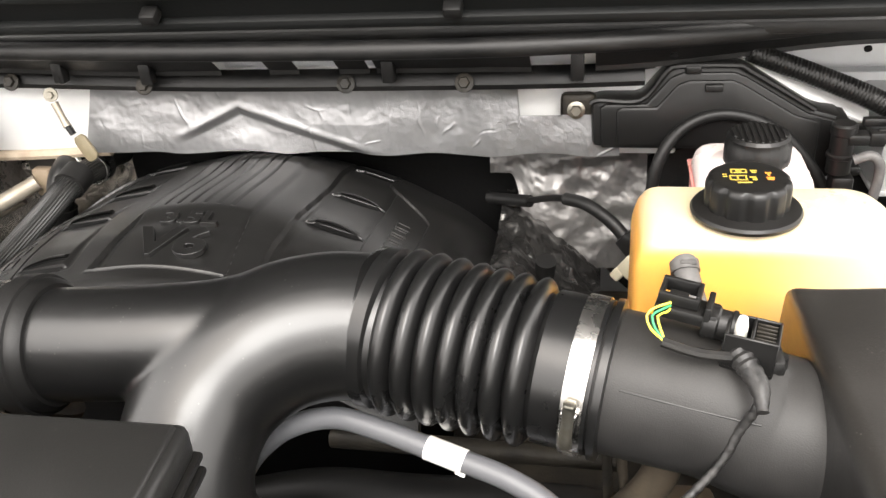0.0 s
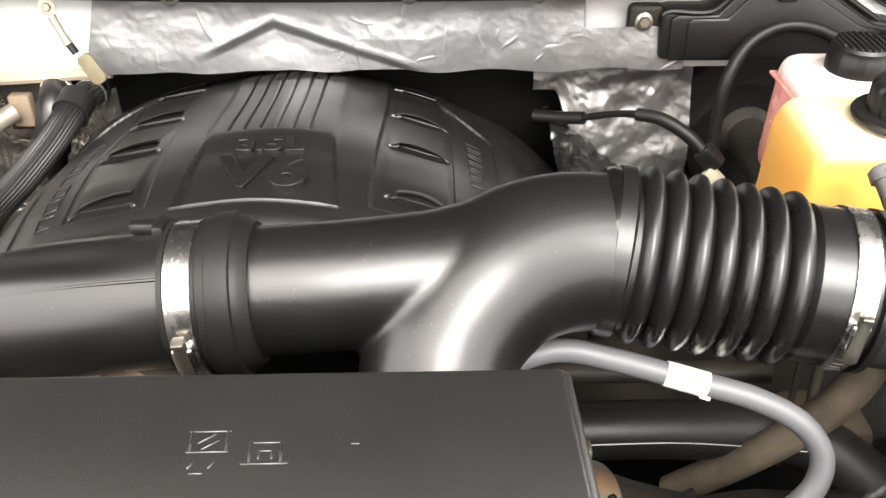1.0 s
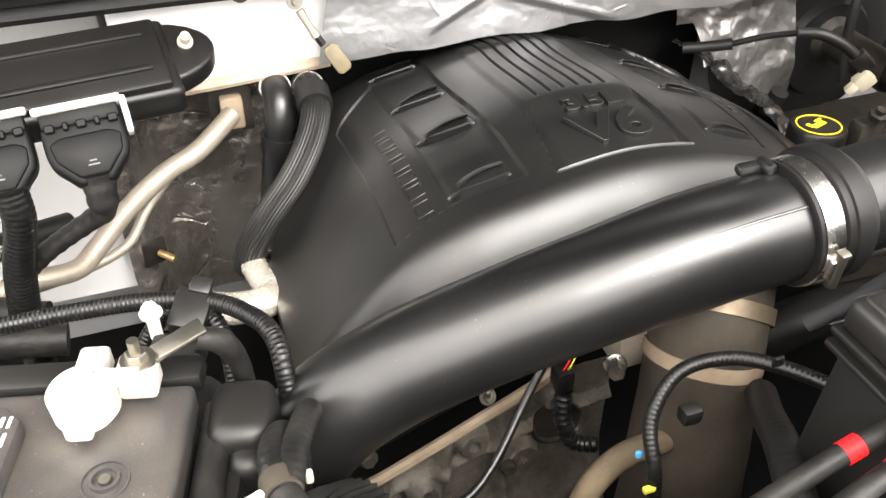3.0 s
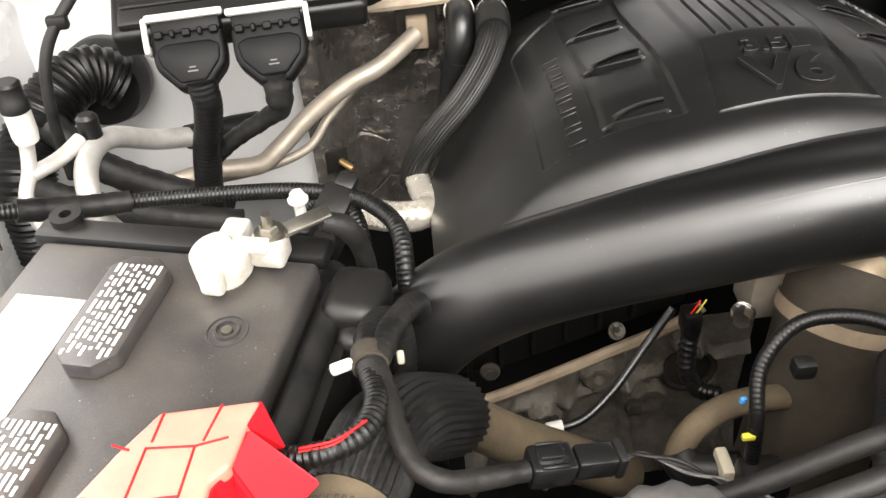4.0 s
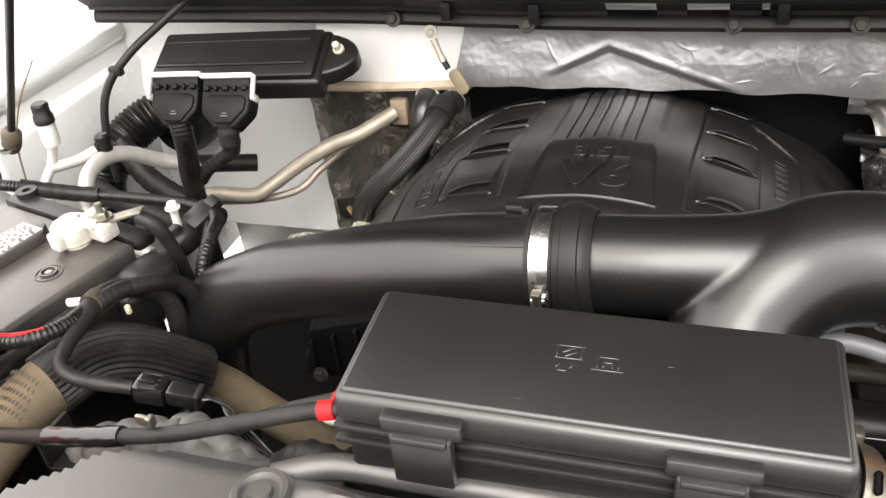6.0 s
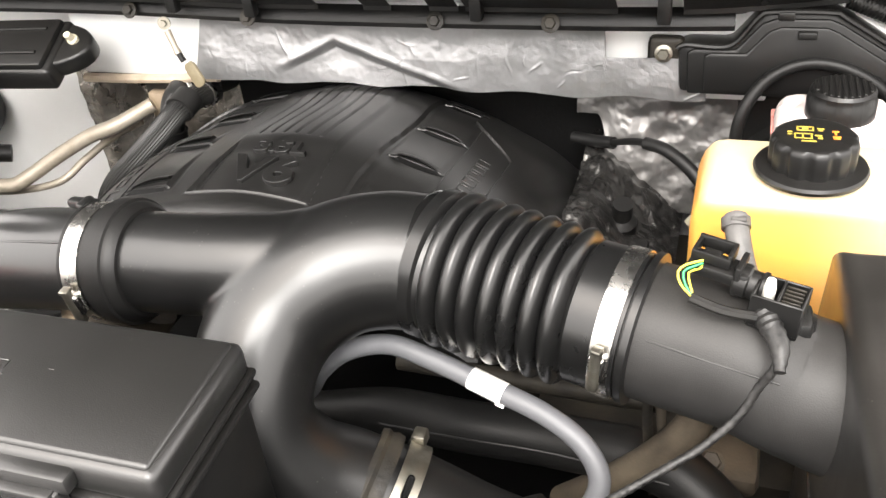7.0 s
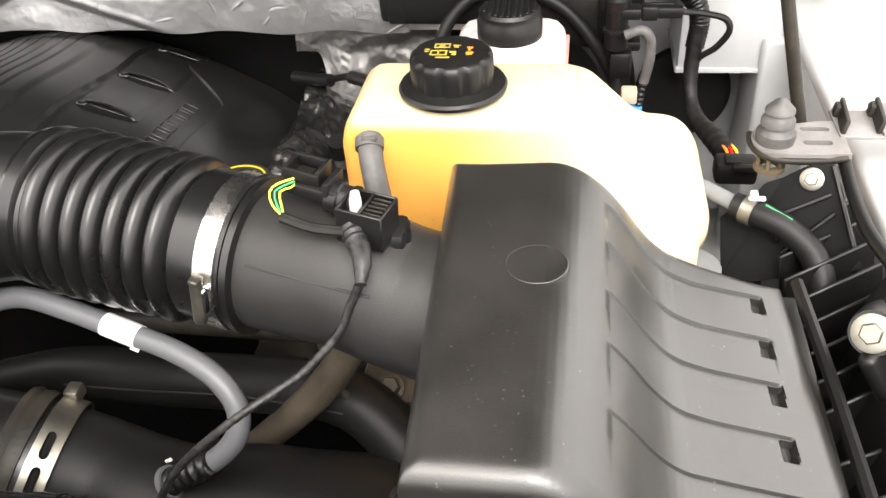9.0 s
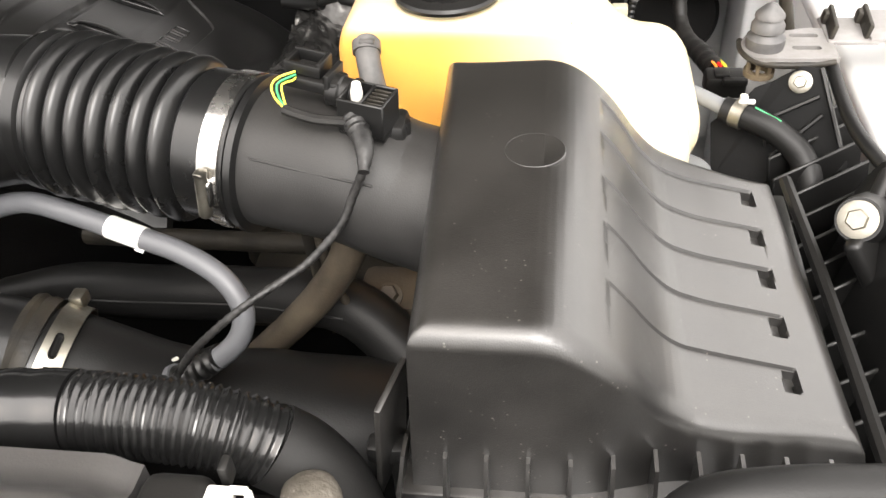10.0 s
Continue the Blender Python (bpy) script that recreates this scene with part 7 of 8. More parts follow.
part("lug_bolt", moved(lathe([(0, 0), (0.0065, 0), (0.0065, 0.004), (0.0045, 0.006), (0.004, 0.014), (0, 0.015)], (0.120, 0.013, 0.012), (0, -0.3, 1), 16), PM), M_PALECREAM, pcm, "pale push-in bolt")
for k, (cx, w) in enumerate(((-0.7315, 0.056), (-0.6685, 0.057))):
    pm = Matrix.Translation((cx, 0.690, 1.286)) @ Matrix.Rotation(radians(6), 4, "Z") @ Matrix.Rotation(radians(50), 4, "X")
    h = w / 2
    shell = [(-h, 0.020), (h, 0.020), (h, -0.002), (h * 0.93, -0.010), (h * 0.62, -0.019), (h * 0.42, -0.026), (-h * 0.42, -0.026), (-h * 0.62, -0.019), (-h * 0.93, -0.010), (-h, -0.002)]
    pl = part("plug", moved(prism(shell, -0.013, 0.011, 0.004, 3), pm), M_PLUG, pcm)
    part("raised_face", moved(prism([(-h * 0.86, 0.006), (-h * 0.6, 0.010), (h * 0.6, 0.010), (h * 0.86, 0.006), (h * 0.8, -0.006), (h * 0.35, -0.021), (-h * 0.35, -0.021), (-h * 0.8, -0.006)], 0.010, 0.0135, 0.0022, 2), pm), M_PLUG, pl)
    part("socket_rim", moved(rbox((w * 0.95, 0.012, 0.020), (0, 0.024, 0.002), 0.002), pm), M_PLUG, pl)
    for j in range(5):
        part("tooth", moved(rbox((0.004 if j % 2 else 0.007, 0.006, 0.004), (w * (-0.38 + 0.19 * j), 0.0175, 0.0125), 0.001, 1), pm), M_PLUG, pl)
    e = 1 if k else -1
    part("white_frame", moved(merged(rbox((w + 0.004, 0.006, 0.007), (0, 0.031, 0.012), 0.002), rbox((0.0045, 0.026, 0.006), ((h + 0.003) * e, 0.019, 0.012), 0.002), rbox((0.0045, 0.008, 0.016), ((h + 0.003) * e, 0.008, 0.006), 0.002)), pm), M_NYLON, pl, "white plug frame")
    for j in range(2):
        part("mark_bar", moved(rbox((0.008 - 0.003 * j, 0.0010, 0.0006), (0.001, -0.013 + 0.003 * j, 0.0137), 0, 1), pm), M_GREYTAPE, pl)
part("ribbed_loom", sweep([(-0.7255, 0.674, 1.276), (-0.7245, 0.672, 1.256), (-0.729, 0.676, 1.235), (-0.738, 0.682, 1.205), (-0.746, 0.690, 1.17), (-0.752, 0.694, 1.13), (-0.756, 0.70, 1.05)], [0.0125, 0.0120, 0.0118, 0.0122, 0.0124, 0.0125, 0.0125], 18, 0.0012, rings_of(0.0046, 0.05)), M_LOOM, pcm, "taped ribbed wire bundle")
part("taped_loom", sweep([(-0.6665, 0.676, 1.276), (-0.6670, 0.673, 1.256), (-0.6690, 0.675, 1.243), (-0.682, 0.680, 1.232), (-0.700, 0.684, 1.220), (-0.718, 0.688, 1.207), (-0.735, 0.695, 1.19)], [0.0120, 0.0118, 0.0095, 0.0082, 0.0080, 0.0080, 0.008], 16, 0.0025, rings_of(0.012, 0.08)), M_TAPE, pcm, "taped wire bundle")
part("taped_loom", sweep([(-0.74, 0.71, 1.125), (-0.80, 0.73, 1.135), (-0.86, 0.75, 1.155), (-0.90, 0.77, 1.19)], 0.015, 16, 0.004, rings_of(0.015, 0.06)), M_TAPE, pcm, "taped wire bundle")
part("taped_loom", sweep([(-0.72, 0.66, 1.14), (-0.78, 0.665, 1.15), (-0.85, 0.68, 1.16), (-0.90, 0.70, 1.165)], 0.013, 16, 0.004, rings_of(0.014, 0.06)), M_TAPE, pcm, "taped wire bundle")

# ---- air-conditioning lines ----
acl = thing("aircon_line", (-0.65, 0.80, 1.1), "bare aluminium air-conditioning line bending up the bulkhead", "metal line", "metal lines")
part("tube", sweep([(-0.80, 0.735, 1.135), (-0.756, 0.744, 1.140), (-0.715, 0.758, 1.133), (-0.696, 0.774, 1.139), (-0.664, 0.80, 1.157), (-0.625, 0.820, 1.176), (-0.59, 0.833, 1.187), (-0.552, 0.862, 1.203)], 0.0092, 18, 0.004), M_ALU, acl)
acs = thing("thin_line", (-0.65, 0.82, 1.1), "thin aluminium line beside the larger one", "metal line", "metal lines")
part("tube", sweep([(-0.78, 0.755, 1.120), (-0.72, 0.775, 1.116), (-0.672, 0.795, 1.122), (-0.648, 0.822, 1.140), (-0.615, 0.845, 1.162), (-0.575, 0.86, 1.180)], 0.0048, 12, 0.004), M_ALU, acs)
ac2 = thing("suction_line", (-0.8, 0.65, 1.15), "thick bent aluminium suction line with a black service cap", "metal line", "metal lines")
part("tube", sweep([(-0.755, 0.735, 1.186), (-0.785, 0.705, 1.205), (-0.805, 0.668, 1.234), (-0.812, 0.635, 1.243), (-0.811, 0.605, 1.236), (-0.802, 0.585, 1.215), (-0.775, 0.572, 1.195), (-0.72, 0.56, 1.175)], 0.0090, 18, 0.004), M_PALELINE, ac2)
part("service_cap", lathe([(0, 0), (0.0085, 0), (0.0085, 0.016), (0.006, 0.019), (0, 0.019)], (-0.812, 0.646, 1.250), (0.0, 0.1, 1), 24, lambda a, h: 1 - 0.05 * (math.cos(12 * a) > 0)), M_PLASTIC, ac2, "black ribbed cap")
part("hose_end", sweep([(-0.765, 0.728, 1.19), (-0.74, 0.752, 1.180), (-0.71, 0.775, 1.17)], 0.0110, 16, 0.004), M_RUBBER, ac2, "black rubber end")
ac3 = thing("service_port", (-0.84, 0.60, 1.2), "white-painted service port with a black cap on a thin line", "metal line", "metal lines")
part("tube", sweep([(-0.838, 0.605, 1.30), (-0.842, 0.605, 1.275), (-0.845, 0.598, 1.255), (-0.848, 0.582, 1.238), (-0.835, 0.57, 1.215), (-0.80, 0.555, 1.20)], 0.0054, 14, 0.004), M_PALELINE, ac3)
part("branch", sweep([(-0.845, 0.596, 1.252), (-0.83, 0.618, 1.250), (-0.818, 0.638, 1.253)], 0.0060, 12, 0.004), M_PALELINE, ac3)
part("port_body", lathe([(0, 0), (0.0085, 0), (0.0095, 0.006), (0.0095, 0.028), (0, 0.028)], (-0.841, 0.606, 1.276), (0.06, 0, 1), 20), M_NYLON, ac3, "white port body")
part("port_cap", lathe([(0, 0), (0.0105, 0), (0.0105, 0.008), (0.009, 0.010), (0.009, 0.020), (0.007, 0.022), (0, 0.022)], (-0.8395, 0.606, 1.302), (0.06, 0, 1), 24), M_PLASTIC, ac3, "black port cap")

heat = thing("heater_hose", (-0.51, 0.80, 1.05), "braided heater hose ending in a gold heat sleeve", "hose")
part("braided_run", sweep([(-0.476, 0.885, 1.214), (-0.477, 0.855, 1.221), (-0.479, 0.815, 1.221), (-0.492, 0.786, 1.205), (-0.515, 0.763, 1.182), (-0.542, 0.751, 1.157), (-0.562, 0.749, 1.128), (-0.569, 0.755, 1.098)], 0.0138, 168, 0.004, flutes=(28, 0.06)), M_BRAID, heat)
part("clamp_ring", sweep([(-0.4775, 0.838, 1.2262), (-0.479, 0.815, 1.2212)], 0.0168, 20, 0.004), M_RUBBER, heat)
part("silver_ring", band((-0.476, 0.866, 1.2175), (0.03, -1, 0.2), 0.0146, 0.008, 0.0015, 28), M_STEEL, heat, "bright ring")
part("stub", sweep([(-0.475, 0.925, 1.214), (-0.476, 0.885, 1.222)], 0.0135, 18, 0.005), M_RUBBER, heat)
part("gold_sleeve", sweep([(-0.567, 0.762, 1.112), (-0.563, 0.735, 1.108), (-0.556, 0.700, 1.109), (-0.566, 0.684, 1.112), (-0.590, 0.690, 1.108), (-0.620, 0.712, 1.098), (-0.66, 0.74, 1.075)], [0.0115, 0.0125, 0.0145, 0.0150, 0.0150, 0.0150, 0.014], 18, 0.0016, rings_of(0.0050, 0.045)), M_GOLD, heat, "crinkled gold heat sleeve")
elbow = thing("hose_elbow", (-0.508, 0.86, 1.15), "glossy black elbow fitting on the bulkhead", "elbow fitting")
part("elbow", sweep([(-0.508, 0.905, 1.216), (-0.508, 0.868, 1.2235), (-0.508, 0.848, 1.215), (-0.510, 0.840, 1.200), (-0.516, 0.838, 1.172), (-0.525, 0.84, 1.12), (-0.53, 0.83, 1.06)], [0.0135, 0.0140, 0.0150, 0.0150, 0.0138, 0.0138, 0.014], 22, 0.004), M_PIPE, elbow)
part("collar", band((-0.5145, 0.838, 1.178), (-0.2, -0.05, -1), 0.0142, 0.012, 0.003, 26), M_PLASTIC, elbow)
part("white_ring", band((-0.508, 0.866, 1.2225), (0, -1, 0.25), 0.0141, 0.007, 0.0012, 24), M_NYLON, elbow, "white ring")
bracket = thing("bulkhead_bracket", (-0.60, 0.92, 1.0), "square dirty metal bracket around the line's end", "bracket")
part("plate", merged(rbox((0.042, 0.004, 0.052), (-0.551, 0.884, 1.198), 0.002)), M_CASTDARK, bracket)
part("flange", rbox((0.022, 0.014, 0.034), (-0.551, 0.876, 1.198), 0.003), M_FLANGE, bracket, "stained tan flange")
part("stud_plate", moved(rbox((0.026, 0.004, 0.034), (0, 0, 0), 0.002), pose(-0.655, 0.882, 1.045, 8, 0, 20)), M_CASTDARK, bracket)
part("stud", lathe([(0, 0), (0.004, 0), (0.004, 0.018), (0.003, 0.02), (0, 0.02)], (-0.650, 0.878, 1.046), (0.7, -0.7, -0.1), 10), M_COPPER, bracket, "brass stud tip")

# ---- inner wing: duct, strut, reservoir ----
duct = thing("wheel_arch_duct", (-0.88, 0.80, 1.1), "thick black corrugated duct into a round boot", "duct")
part("duct_tube", sweep([(-0.858, 0.862, 1.178), (-0.874, 0.856, 1.193), (-0.892, 0.842, 1.197), (-0.912, 0.816, 1.187), (-0.928, 0.785, 1.168), (-0.936, 0.752, 1.135), (-0.938, 0.74, 1.06)], 0.029, 28, 0.0016, rings_of(0.0062, 0.10)), M_LOOM, duct)
part("round_boot", lathe([(0, 0), (0.036, 0), (0.045, 0.012), (0.046, 0.03), (0.040, 0.05), (0, 0.055)], (-0.880, 0.912, 1.165), (0, -1, 0.15), 40), M_RUBBER, duct)
strut = thing("hood_strut", (-0.88, 0.59, 1.27), "black gas strut with a ball-joint foot", "gas strut")
rod_a, rod_b = Vector((-0.881, 0.597, 1.292)), Vector((-0.832, 0.580, 1.366))
rod_d = (rod_b - rod_a).normalized()
part("rod", lathe([(0, 0), (0.0042, 0), (0.0042, 0.56), (0, 0.56)], rod_a, rod_d, 14), M_PIPE, strut)
part("foot", lathe([(0, -0.026), (0.009, -0.026), (0.0105, -0.02), (0.0105, 0.0), (0.006, 0.006), (0, 0.006)], rod_a, rod_d, 18), M_BROWNDARK, strut, "dusty brown ball-joint foot")
part("ball_stud", lathe([(0, 0), (0.007, 0), (0.007, 0.012), (0.004, 0.02), (0, 0.02)], rod_a + Vector((-0.02, 0.0, -0.02)), (1, 0, 0.3), 12), M_STEEL, strut)
ps = thing("washer_reservoir", (-0.905, 0.545, 1.15), "white plastic reservoir with black cap and yellow print", "fluid reservoir")
part("neck", lathe([(0, -0.08), (0.030, -0.08), (0.034, -0.04), (0.034, -0.012), (0.031, -0.008), (0.031, 0.012), (0.028, 0.014), (0, 0.014)], (-0.905, 0.540, 1.245), (0, 0, 1), 36), M_WHITE, ps)
pcap = part("cap", lathe([(0, 0), (0.033, 0), (0.034, 0.004), (0.034, 0.014), (0.031, 0.019), (0, 0.021)], (-0.905, 0.540, 1.255), (0, 0, 1), 48), M_PLASTIC, ps, "black screw cap")
for k in range(5):
    a = -0.9 + 0.45 * k
    part("print_bar", moved(rbox((0.010, 0.004, 0.0005), (0, 0, 0), 0, 1), Matrix.Translation((-0.905 + 0.021 * math.cos(a), 0.540 + 0.021 * math.sin(a), 1.2765)) @ Matrix.Rotation(a + math.pi / 2, 4, "Z")), M_YELLOW, pcap, "yellow print bar")
solo("ground_wire", sweep([(-0.90, 0.68, 1.34), (-0.912, 0.65, 1.30), (-0.905, 0.62, 1.265), (-0.892, 0.60, 1.23), (-0.888, 0.59, 1.19)], 0.0010, 6, 0.006), M_BROWNHOSE, "thin brown wire hanging on the inner wing", "wire")
solo("wing_cable", sweep([(-0.74, 0.86, 1.39), (-0.80, 0.80, 1.345), (-0.835, 0.755, 1.315), (-0.86, 0.73, 1.28), (-0.868, 0.715, 1.23), (-0.87, 0.71, 1.17)], 0.0050, 10, 0.005), M_TAPE, "black cable clipped along the inner wing", "cable")
solo("cable_clip", rbox((0.018, 0.010, 0.012), (-0.846, 0.742, 1.302), 0.003), M_PLASTIC, "black clip on the wing cable", "clip")

# ---- front of the engine below the pipe ----
block = thing("engine_block", (-0.44, 0.55, 0.9), "oily grey cast engine front with a pale gasket flange", "engine")
UP = Matrix(((1, 0, 0, 0), (0, 0, -1, 0), (0, 1, 0, 0), (0, 0, 0, 1)))


def casting_y(x, z):
    """Rough cast face with ribs, bosses and a core hole."""
    y = 0.530 + 0.05 * smooth_step(1.02, 0.93, z) * -0.4 + crumple(x, z, 0.06, 0.0014) + crumple(x + 7, z, 0.010, 0.0005)
    for x0, lean in ((-0.505, 0.35), (-0.455, 0.2), (-0.405, -0.1), (-0.335, -0.3)):
        y -= 0.010 * math.exp(-((x - x0 - lean * (z - 1.03)) / 0.006) ** 2)
    y -= 0.008 * math.exp(-((z - 1.035 - 0.25 * (x + 0.43)) / 0.006) ** 2)
    for bx, bz, r in ((-0.43, 1.055, 0.012), (-0.385, 1.02, 0.014), (-0.475, 1.01, 0.013), (-0.36, 1.085, 0.010)):
        y -= 0.012 * smooth_step(r + 0.004, r, math.hypot(x - bx, z - bz))
        y += 0.010 * smooth_step(0.005, 0.003, math.hypot(x - bx, z - bz))
    return y + 0.016 * smooth_step(0.024, 0.020, math.hypot(x + 0.352, z - 1.045))


part("casting", moved(field(-0.545, -0.305, 0.93, 1.125, 120, 100, casting_y, lambda x, z: z < 1.030 + 0.47 * (x + 0.53) and z < 1.108), STAND), M_CAST, block)
part("flange", sweep([(-0.530, 0.522, 1.036), (-0.50, 0.520, 1.050), (-0.43, 0.522, 1.080), (-0.372, 0.524, 1.106), (-0.35, 0.53, 1.118)], 0.0050, 8, 0.006), M_FLANGE, block, "pale flange edge")
# cover and ribs near-black, in place of the shade under the pipe
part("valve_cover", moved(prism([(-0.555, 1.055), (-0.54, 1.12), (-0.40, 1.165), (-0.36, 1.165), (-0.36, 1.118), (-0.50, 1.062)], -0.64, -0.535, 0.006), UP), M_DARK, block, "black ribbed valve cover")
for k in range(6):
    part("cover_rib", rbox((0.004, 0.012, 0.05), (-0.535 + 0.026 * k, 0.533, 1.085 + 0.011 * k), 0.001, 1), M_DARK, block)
part("core_plug", lathe([(0, 0), (0.024, 0), (0.024, 0.004), (0.021, 0.005), (0.019, 0.002), (0, 0.002)], (-0.352, 0.531, 1.045), (0, -1, 0.1), 30), M_CASTDARK, block)
part("stud", merged(hexhead((-0.418, 0.524, 1.105), (0.1, -0.75, 0.6), 0.009, 0.006, 0.007), lathe([(0, 0), (0.003, 0), (0.002, 0.026), (0, 0.028)], (-0.418, 0.524, 1.105), (-0.2, -0.5, 0.8), 10)), M_CAST, block, "dull stud")
for p in ((-0.52, 0.512, 1.085), (-0.545, 0.51, 1.04), (-0.40, 0.515, 1.02), (-0.48, 0.515, 1.0)):
    part("bolt", hexhead(p, (0, -1, 0.2), 0.010, 0.006, 0.008), M_CASTDARK, block)
solo("dipstick_cable", sweep([(-0.385, 0.500, 1.150), (-0.405, 0.488, 1.128), (-0.435, 0.465, 1.104), (-0.462, 0.450, 1.092), (-0.49, 0.448, 1.091), (-0.53, 0.440, 1.108), (-0.555, 0.43, 1.118)], 0.0033, 10, 0.004), M_PIPE, "thin black cable crossing the engine front", "cable")
solo("cable_tag", sweep([(-0.474, 0.4485, 1.0915), (-0.486, 0.4475, 1.0908)], 0.0045, 10, 0.003), M_NYLON, "white tag on the thin cable", "tag")
throttle = thing("throttle_hose", (-0.305, 0.43, 1.1), "dusty grey-brown rubber elbow with a steel clamp", "hose")
part("rubber", sweep([(-0.285, 0.455, 1.250), (-0.298, 0.438, 1.225), (-0.306, 0.425, 1.18), (-0.310, 0.415, 1.12), (-0.312, 0.41, 1.05), (-0.315, 0.42, 0.95)], [0.037, 0.038, 0.039, 0.042, 0.044, 0.044], 36, 0.006), M_DUSTY, throttle)
part("clamp_band", band((-0.2945, 0.443, 1.231), (0.45, 0.6, 0.75), 0.0392, 0.011, 0.0014, 40), M_BRASSY, throttle, "stained steel band")
part("pale_band", band((-0.3025, 0.4315, 1.203), (0.25, 0.30, 0.92), 0.0394, 0.010, 0.0008, 40), M_FLANGE, throttle, "pale worn band")
part("flange_block", rbox((0.035, 0.03, 0.05), (-0.335, 0.468, 1.205), 0.003), M_ALU, throttle, "bright aluminium flange")
part("flange_bolt", hexhead((-0.357, 0.450, 1.192), (-0.4, -0.8, 0.2), 0.012, 0.012, 0.008), M_STEEL, throttle)
arch = thing("arched_loom", (-0.35, 0.37, 1.18), "black ribbed conduit arching over the rubber elbow", "wiring loom")
part("conduit", sweep([(-0.380, 0.352, 1.150), (-0.381, 0.358, 1.195), (-0.376, 0.378, 1.222), (-0.355, 0.389, 1.243), (-0.325, 0.384, 1.250), (-0.302, 0.366, 1.252), (-0.285, 0.34, 1.255)], 0.0047, 14, 0.0009, rings_of(0.0030, 0.09)), M_LOOM, arch)
part("tie_tail", rbox((0.007, 0.003, 0.007), (-0.306, 0.366, 1.258), 0.001), M_TAPE, arch, "cable-tie tail")
part("blue_tag", rbox((0.004, 0.003, 0.005), (-0.386, 0.370, 1.203), 0.001), M_BLUE, arch, "blue plastic tag")
part("yellow_tag", rbox((0.008, 0.004, 0.004), (-0.386, 0.354, 1.190), 0.001), M_YWIRE, arch, "yellow plastic tag")
part("clip", rbox((0.013, 0.011, 0.012), (-0.356, 0.370, 1.228), 0.003), M_PLASTIC, arch)
part("socket", rbox((0.026, 0.026, 0.026), (-0.376, 0.345, 1.155), 0.004), M_PLASTIC, arch)
stub = thing("bypass_hose", (-0.40, 0.39, 1.12), "bent tan hose with a black quick connector", "hose")
part("tan_bend", sweep([(-0.325, 0.406, 1.156), (-0.372, 0.398, 1.165), (-0.398, 0.390, 1.160), (-0.411, 0.384, 1.146), (-0.414, 0.380, 1.130)], 0.0085, 18, 0.004), M_BROWNHOSE, stub)
part("connector", sweep([(-0.414, 0.383, 1.142), (-0.408, 0.374, 1.135), (-0.395, 0.367, 1.140), (-0.380, 0.362, 1.145)], [0.0125, 0.013, 0.012, 0.012], 18, 0.004), M_PLASTIC, stub, "black quick connector")
part("cream_clip", rbox((0.008, 0.020, 0.020), (-0.392, 0.362, 1.148), 0.002), M_PALECREAM, stub, "cream lock clip")
solo("ribbed_stub", sweep([(-0.29, 0.385, 1.205), (-0.312, 0.355, 1.225), (-0.330, 0.325, 1.243), (-0.345, 0.298, 1.250), (-0.352, 0.275, 1.245)], 0.0100, 20, 0.0016, rings_of(0.005, 0.05)), M_RUBBER, "short ribbed rubber elbow beside the fuse box", "hose")
plugs = thing("coil_plug", (-0.375, 0.50, 1.15), "black coil plug with coloured wires under the pipe", "connector")
part("body", merged(rbox((0.014, 0.016, 0.020), (-0.378, 0.482, 1.155), 0.003), sweep([(-0.378, 0.478, 1.145), (-0.38, 0.47, 1.12), (-0.372, 0.465, 1.10), (-0.355, 0.46, 1.095)], 0.007, 12, 0.0016, rings_of(0.005, 0.15))), M_LOOM, plugs)
for k, mat in enumerate((M_REDTAPE, M_YWIRE)):
    part("wire", sweep([(-0.380 + 0.004 * k, 0.480, 1.163), (-0.379 + 0.004 * k, 0.477, 1.170), (-0.374 + 0.004 * k, 0.480, 1.176)], 0.0007, 6, 0.003), mat, plugs, ("red", "yellow", "green")[k] + " wire")

# ---- radiator cover in front ----
rad = thing("radiator_cover", (-0.3, 0.05, 1.2), "dark grey plastic radiator cover with a push fastener", "radiator cover")
RX0, RX1 = -0.80, 0.099


def rad_z(x, y):
    y -= 0.016 - 0.006 * smooth_step(-0.36, -0.30, x)
    return 1.302 - 0.010 * smooth_step(0.196, 0.214, y) + 0.010 * math.exp(-((y - 0.192) / 0.010) ** 2) * smooth_step(-0.36, -0.33, x) - 0.012 * smooth_step(-0.345, -0.32, x) * smooth_step(0.19, 0.16, y) - 0.006 * smooth_step(0.085, 0.099, x)


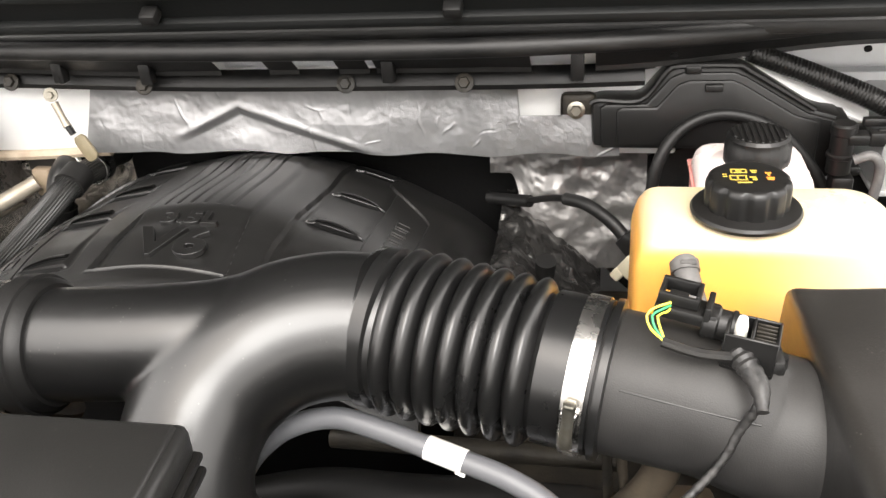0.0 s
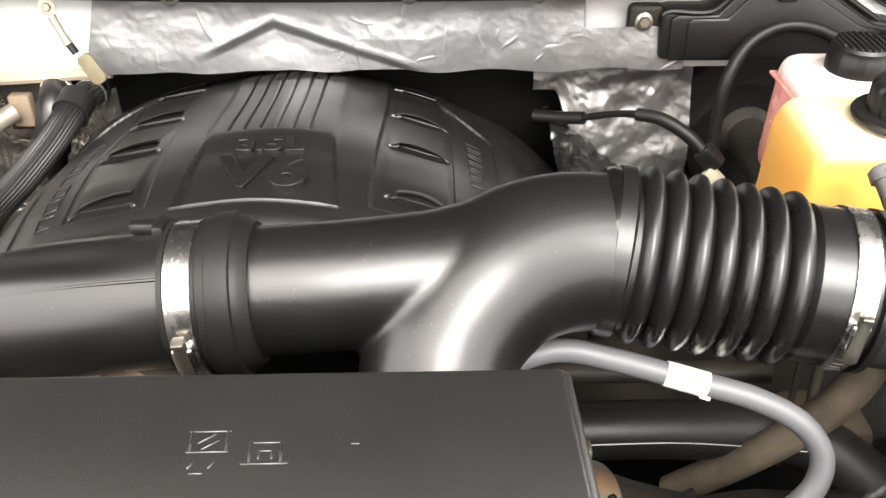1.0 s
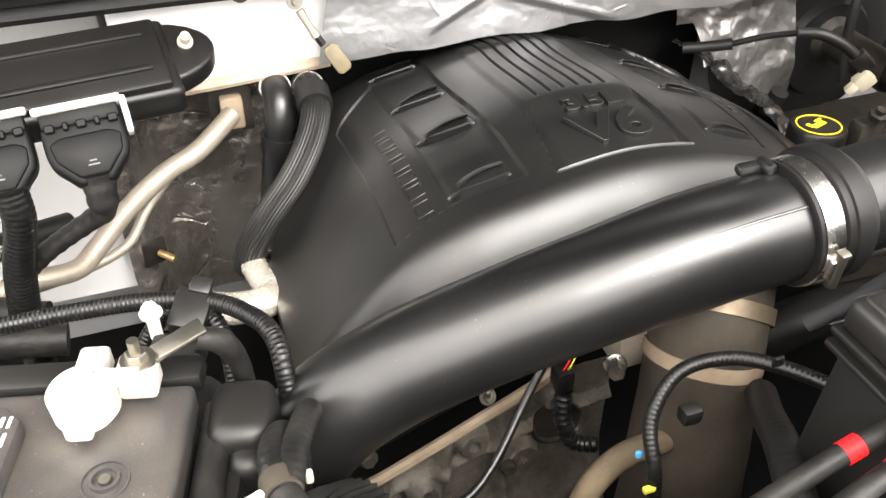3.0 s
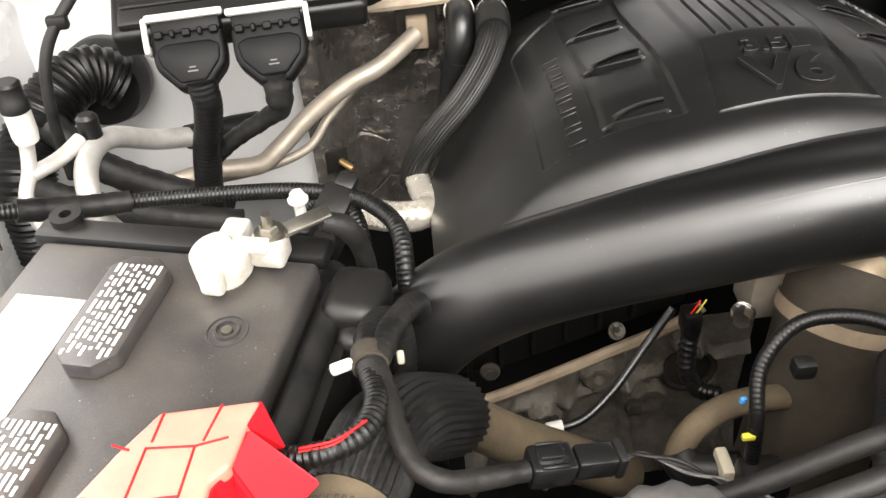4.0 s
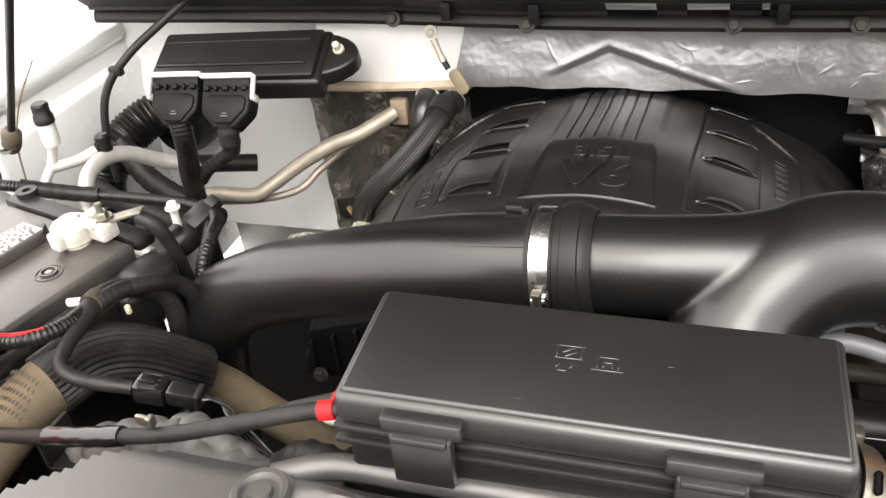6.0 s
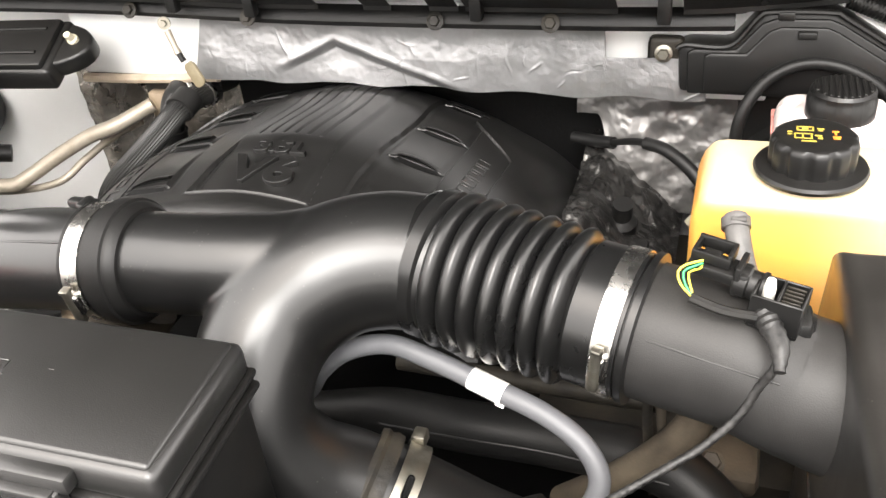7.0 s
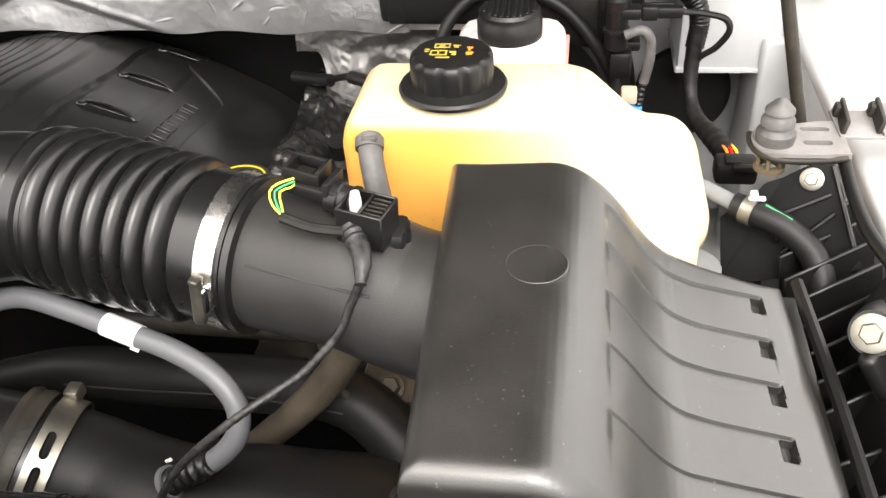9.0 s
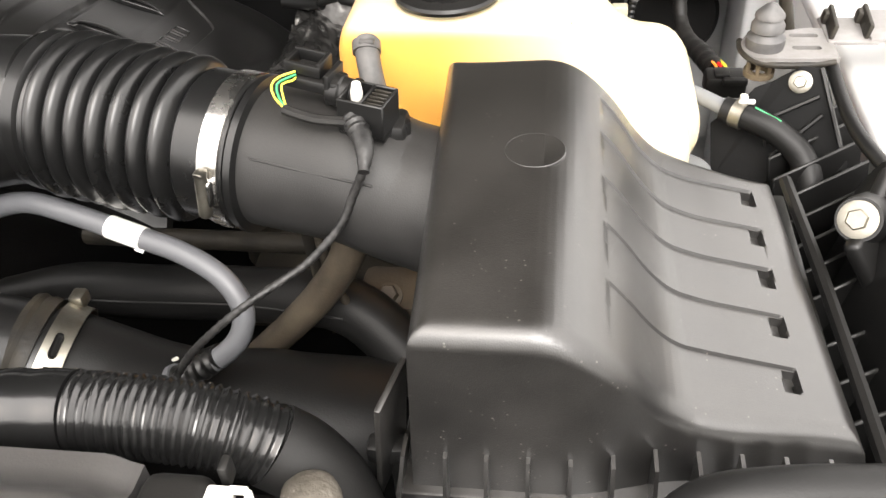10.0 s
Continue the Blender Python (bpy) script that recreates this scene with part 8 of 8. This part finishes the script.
part("panel", field(RX0, RX1, -0.15, 0.240, 184, 98, rad_z, lambda x, y: y < 0.2305 + 0.012 * smooth_step(-0.06, 0.03, x) - 0.006 * smooth_step(-0.36, -0.30, x) - 0.11 * smooth_step(-0.435, -0.60, x), 1.20), M_RADCOVER, rad)
part("rolled_edge", sweep([(-0.375, 0.222, 1.294), (-0.345, 0.232, 1.298), (-0.30, 0.233, 1.299), (-0.20, 0.233, 1.299), (-0.09, 0.233, 1.298), (-0.04, 0.231, 1.290), (0.0, 0.226, 1.278)], [0.0075, 0.0075, 0.0075, 0.0075, 0.0075, 0.006, 0.004], 14, 0.008), M_RADCOVER, rad)
part("fastener", lathe([(0, 0.003), (0.006, 0.003), (0.007, 0.0), (0.010, 0.0), (0.012, 0.003), (0.015, 0.003), (0.017, 0.0), (0.018, -0.002)], (-0.371, 0.203, 1.303), (0, 0, 1), 36), M_RADCOVER, rad, "round push fastener")
for k in range(3):
    part("bright_clip", merged(rbox((0.016, 0.004, 0.003), (-0.27 + 0.055 * k, 0.229, 1.293), 0.001), rbox((0.012, 0.006, 0.004), (-0.265 + 0.055 * k, 0.227, 1.289), 0.001)), M_ZINC, rad, "bright metal clip")
part("rear_support", rbox((1.2, 0.10, 0.08), (-0.30, 0.255, 1.13), 0.01), M_DARK, rad)
side = thing("side_plug", (0.13, 0.215, 1.25), "grey plug with white locks beside the front hose", "connector")
part("shell", merged(rbox((0.030, 0.046, 0.022), (0.1165, 0.210, 1.280), 0.007, 3), rbox((0.004, 0.008, 0.012), (0.1345, 0.233, 1.290), 0.0015)), M_PLASTIC, side)
part("white_lock", merged(rbox((0.010, 0.014, 0.008), (0.1345, 0.219, 1.288), 0.0015), rbox((0.008, 0.003, 0.003), (0.1415, 0.225, 1.290), 0.001), rbox((0.003, 0.003, 0.006), (0.1455, 0.224, 1.288), 0.001)), M_NYLON, side, "white lock")
solo("front_seal", sweep([(0.296, 0.236, 1.245), (0.315, 0.248, 1.264), (0.345, 0.254, 1.268), (0.385, 0.258, 1.268), (0.44, 0.262, 1.268)], 0.011, 14, 0.005), M_RUBBER, "thick black rubber seal in front of the air box", "seal")
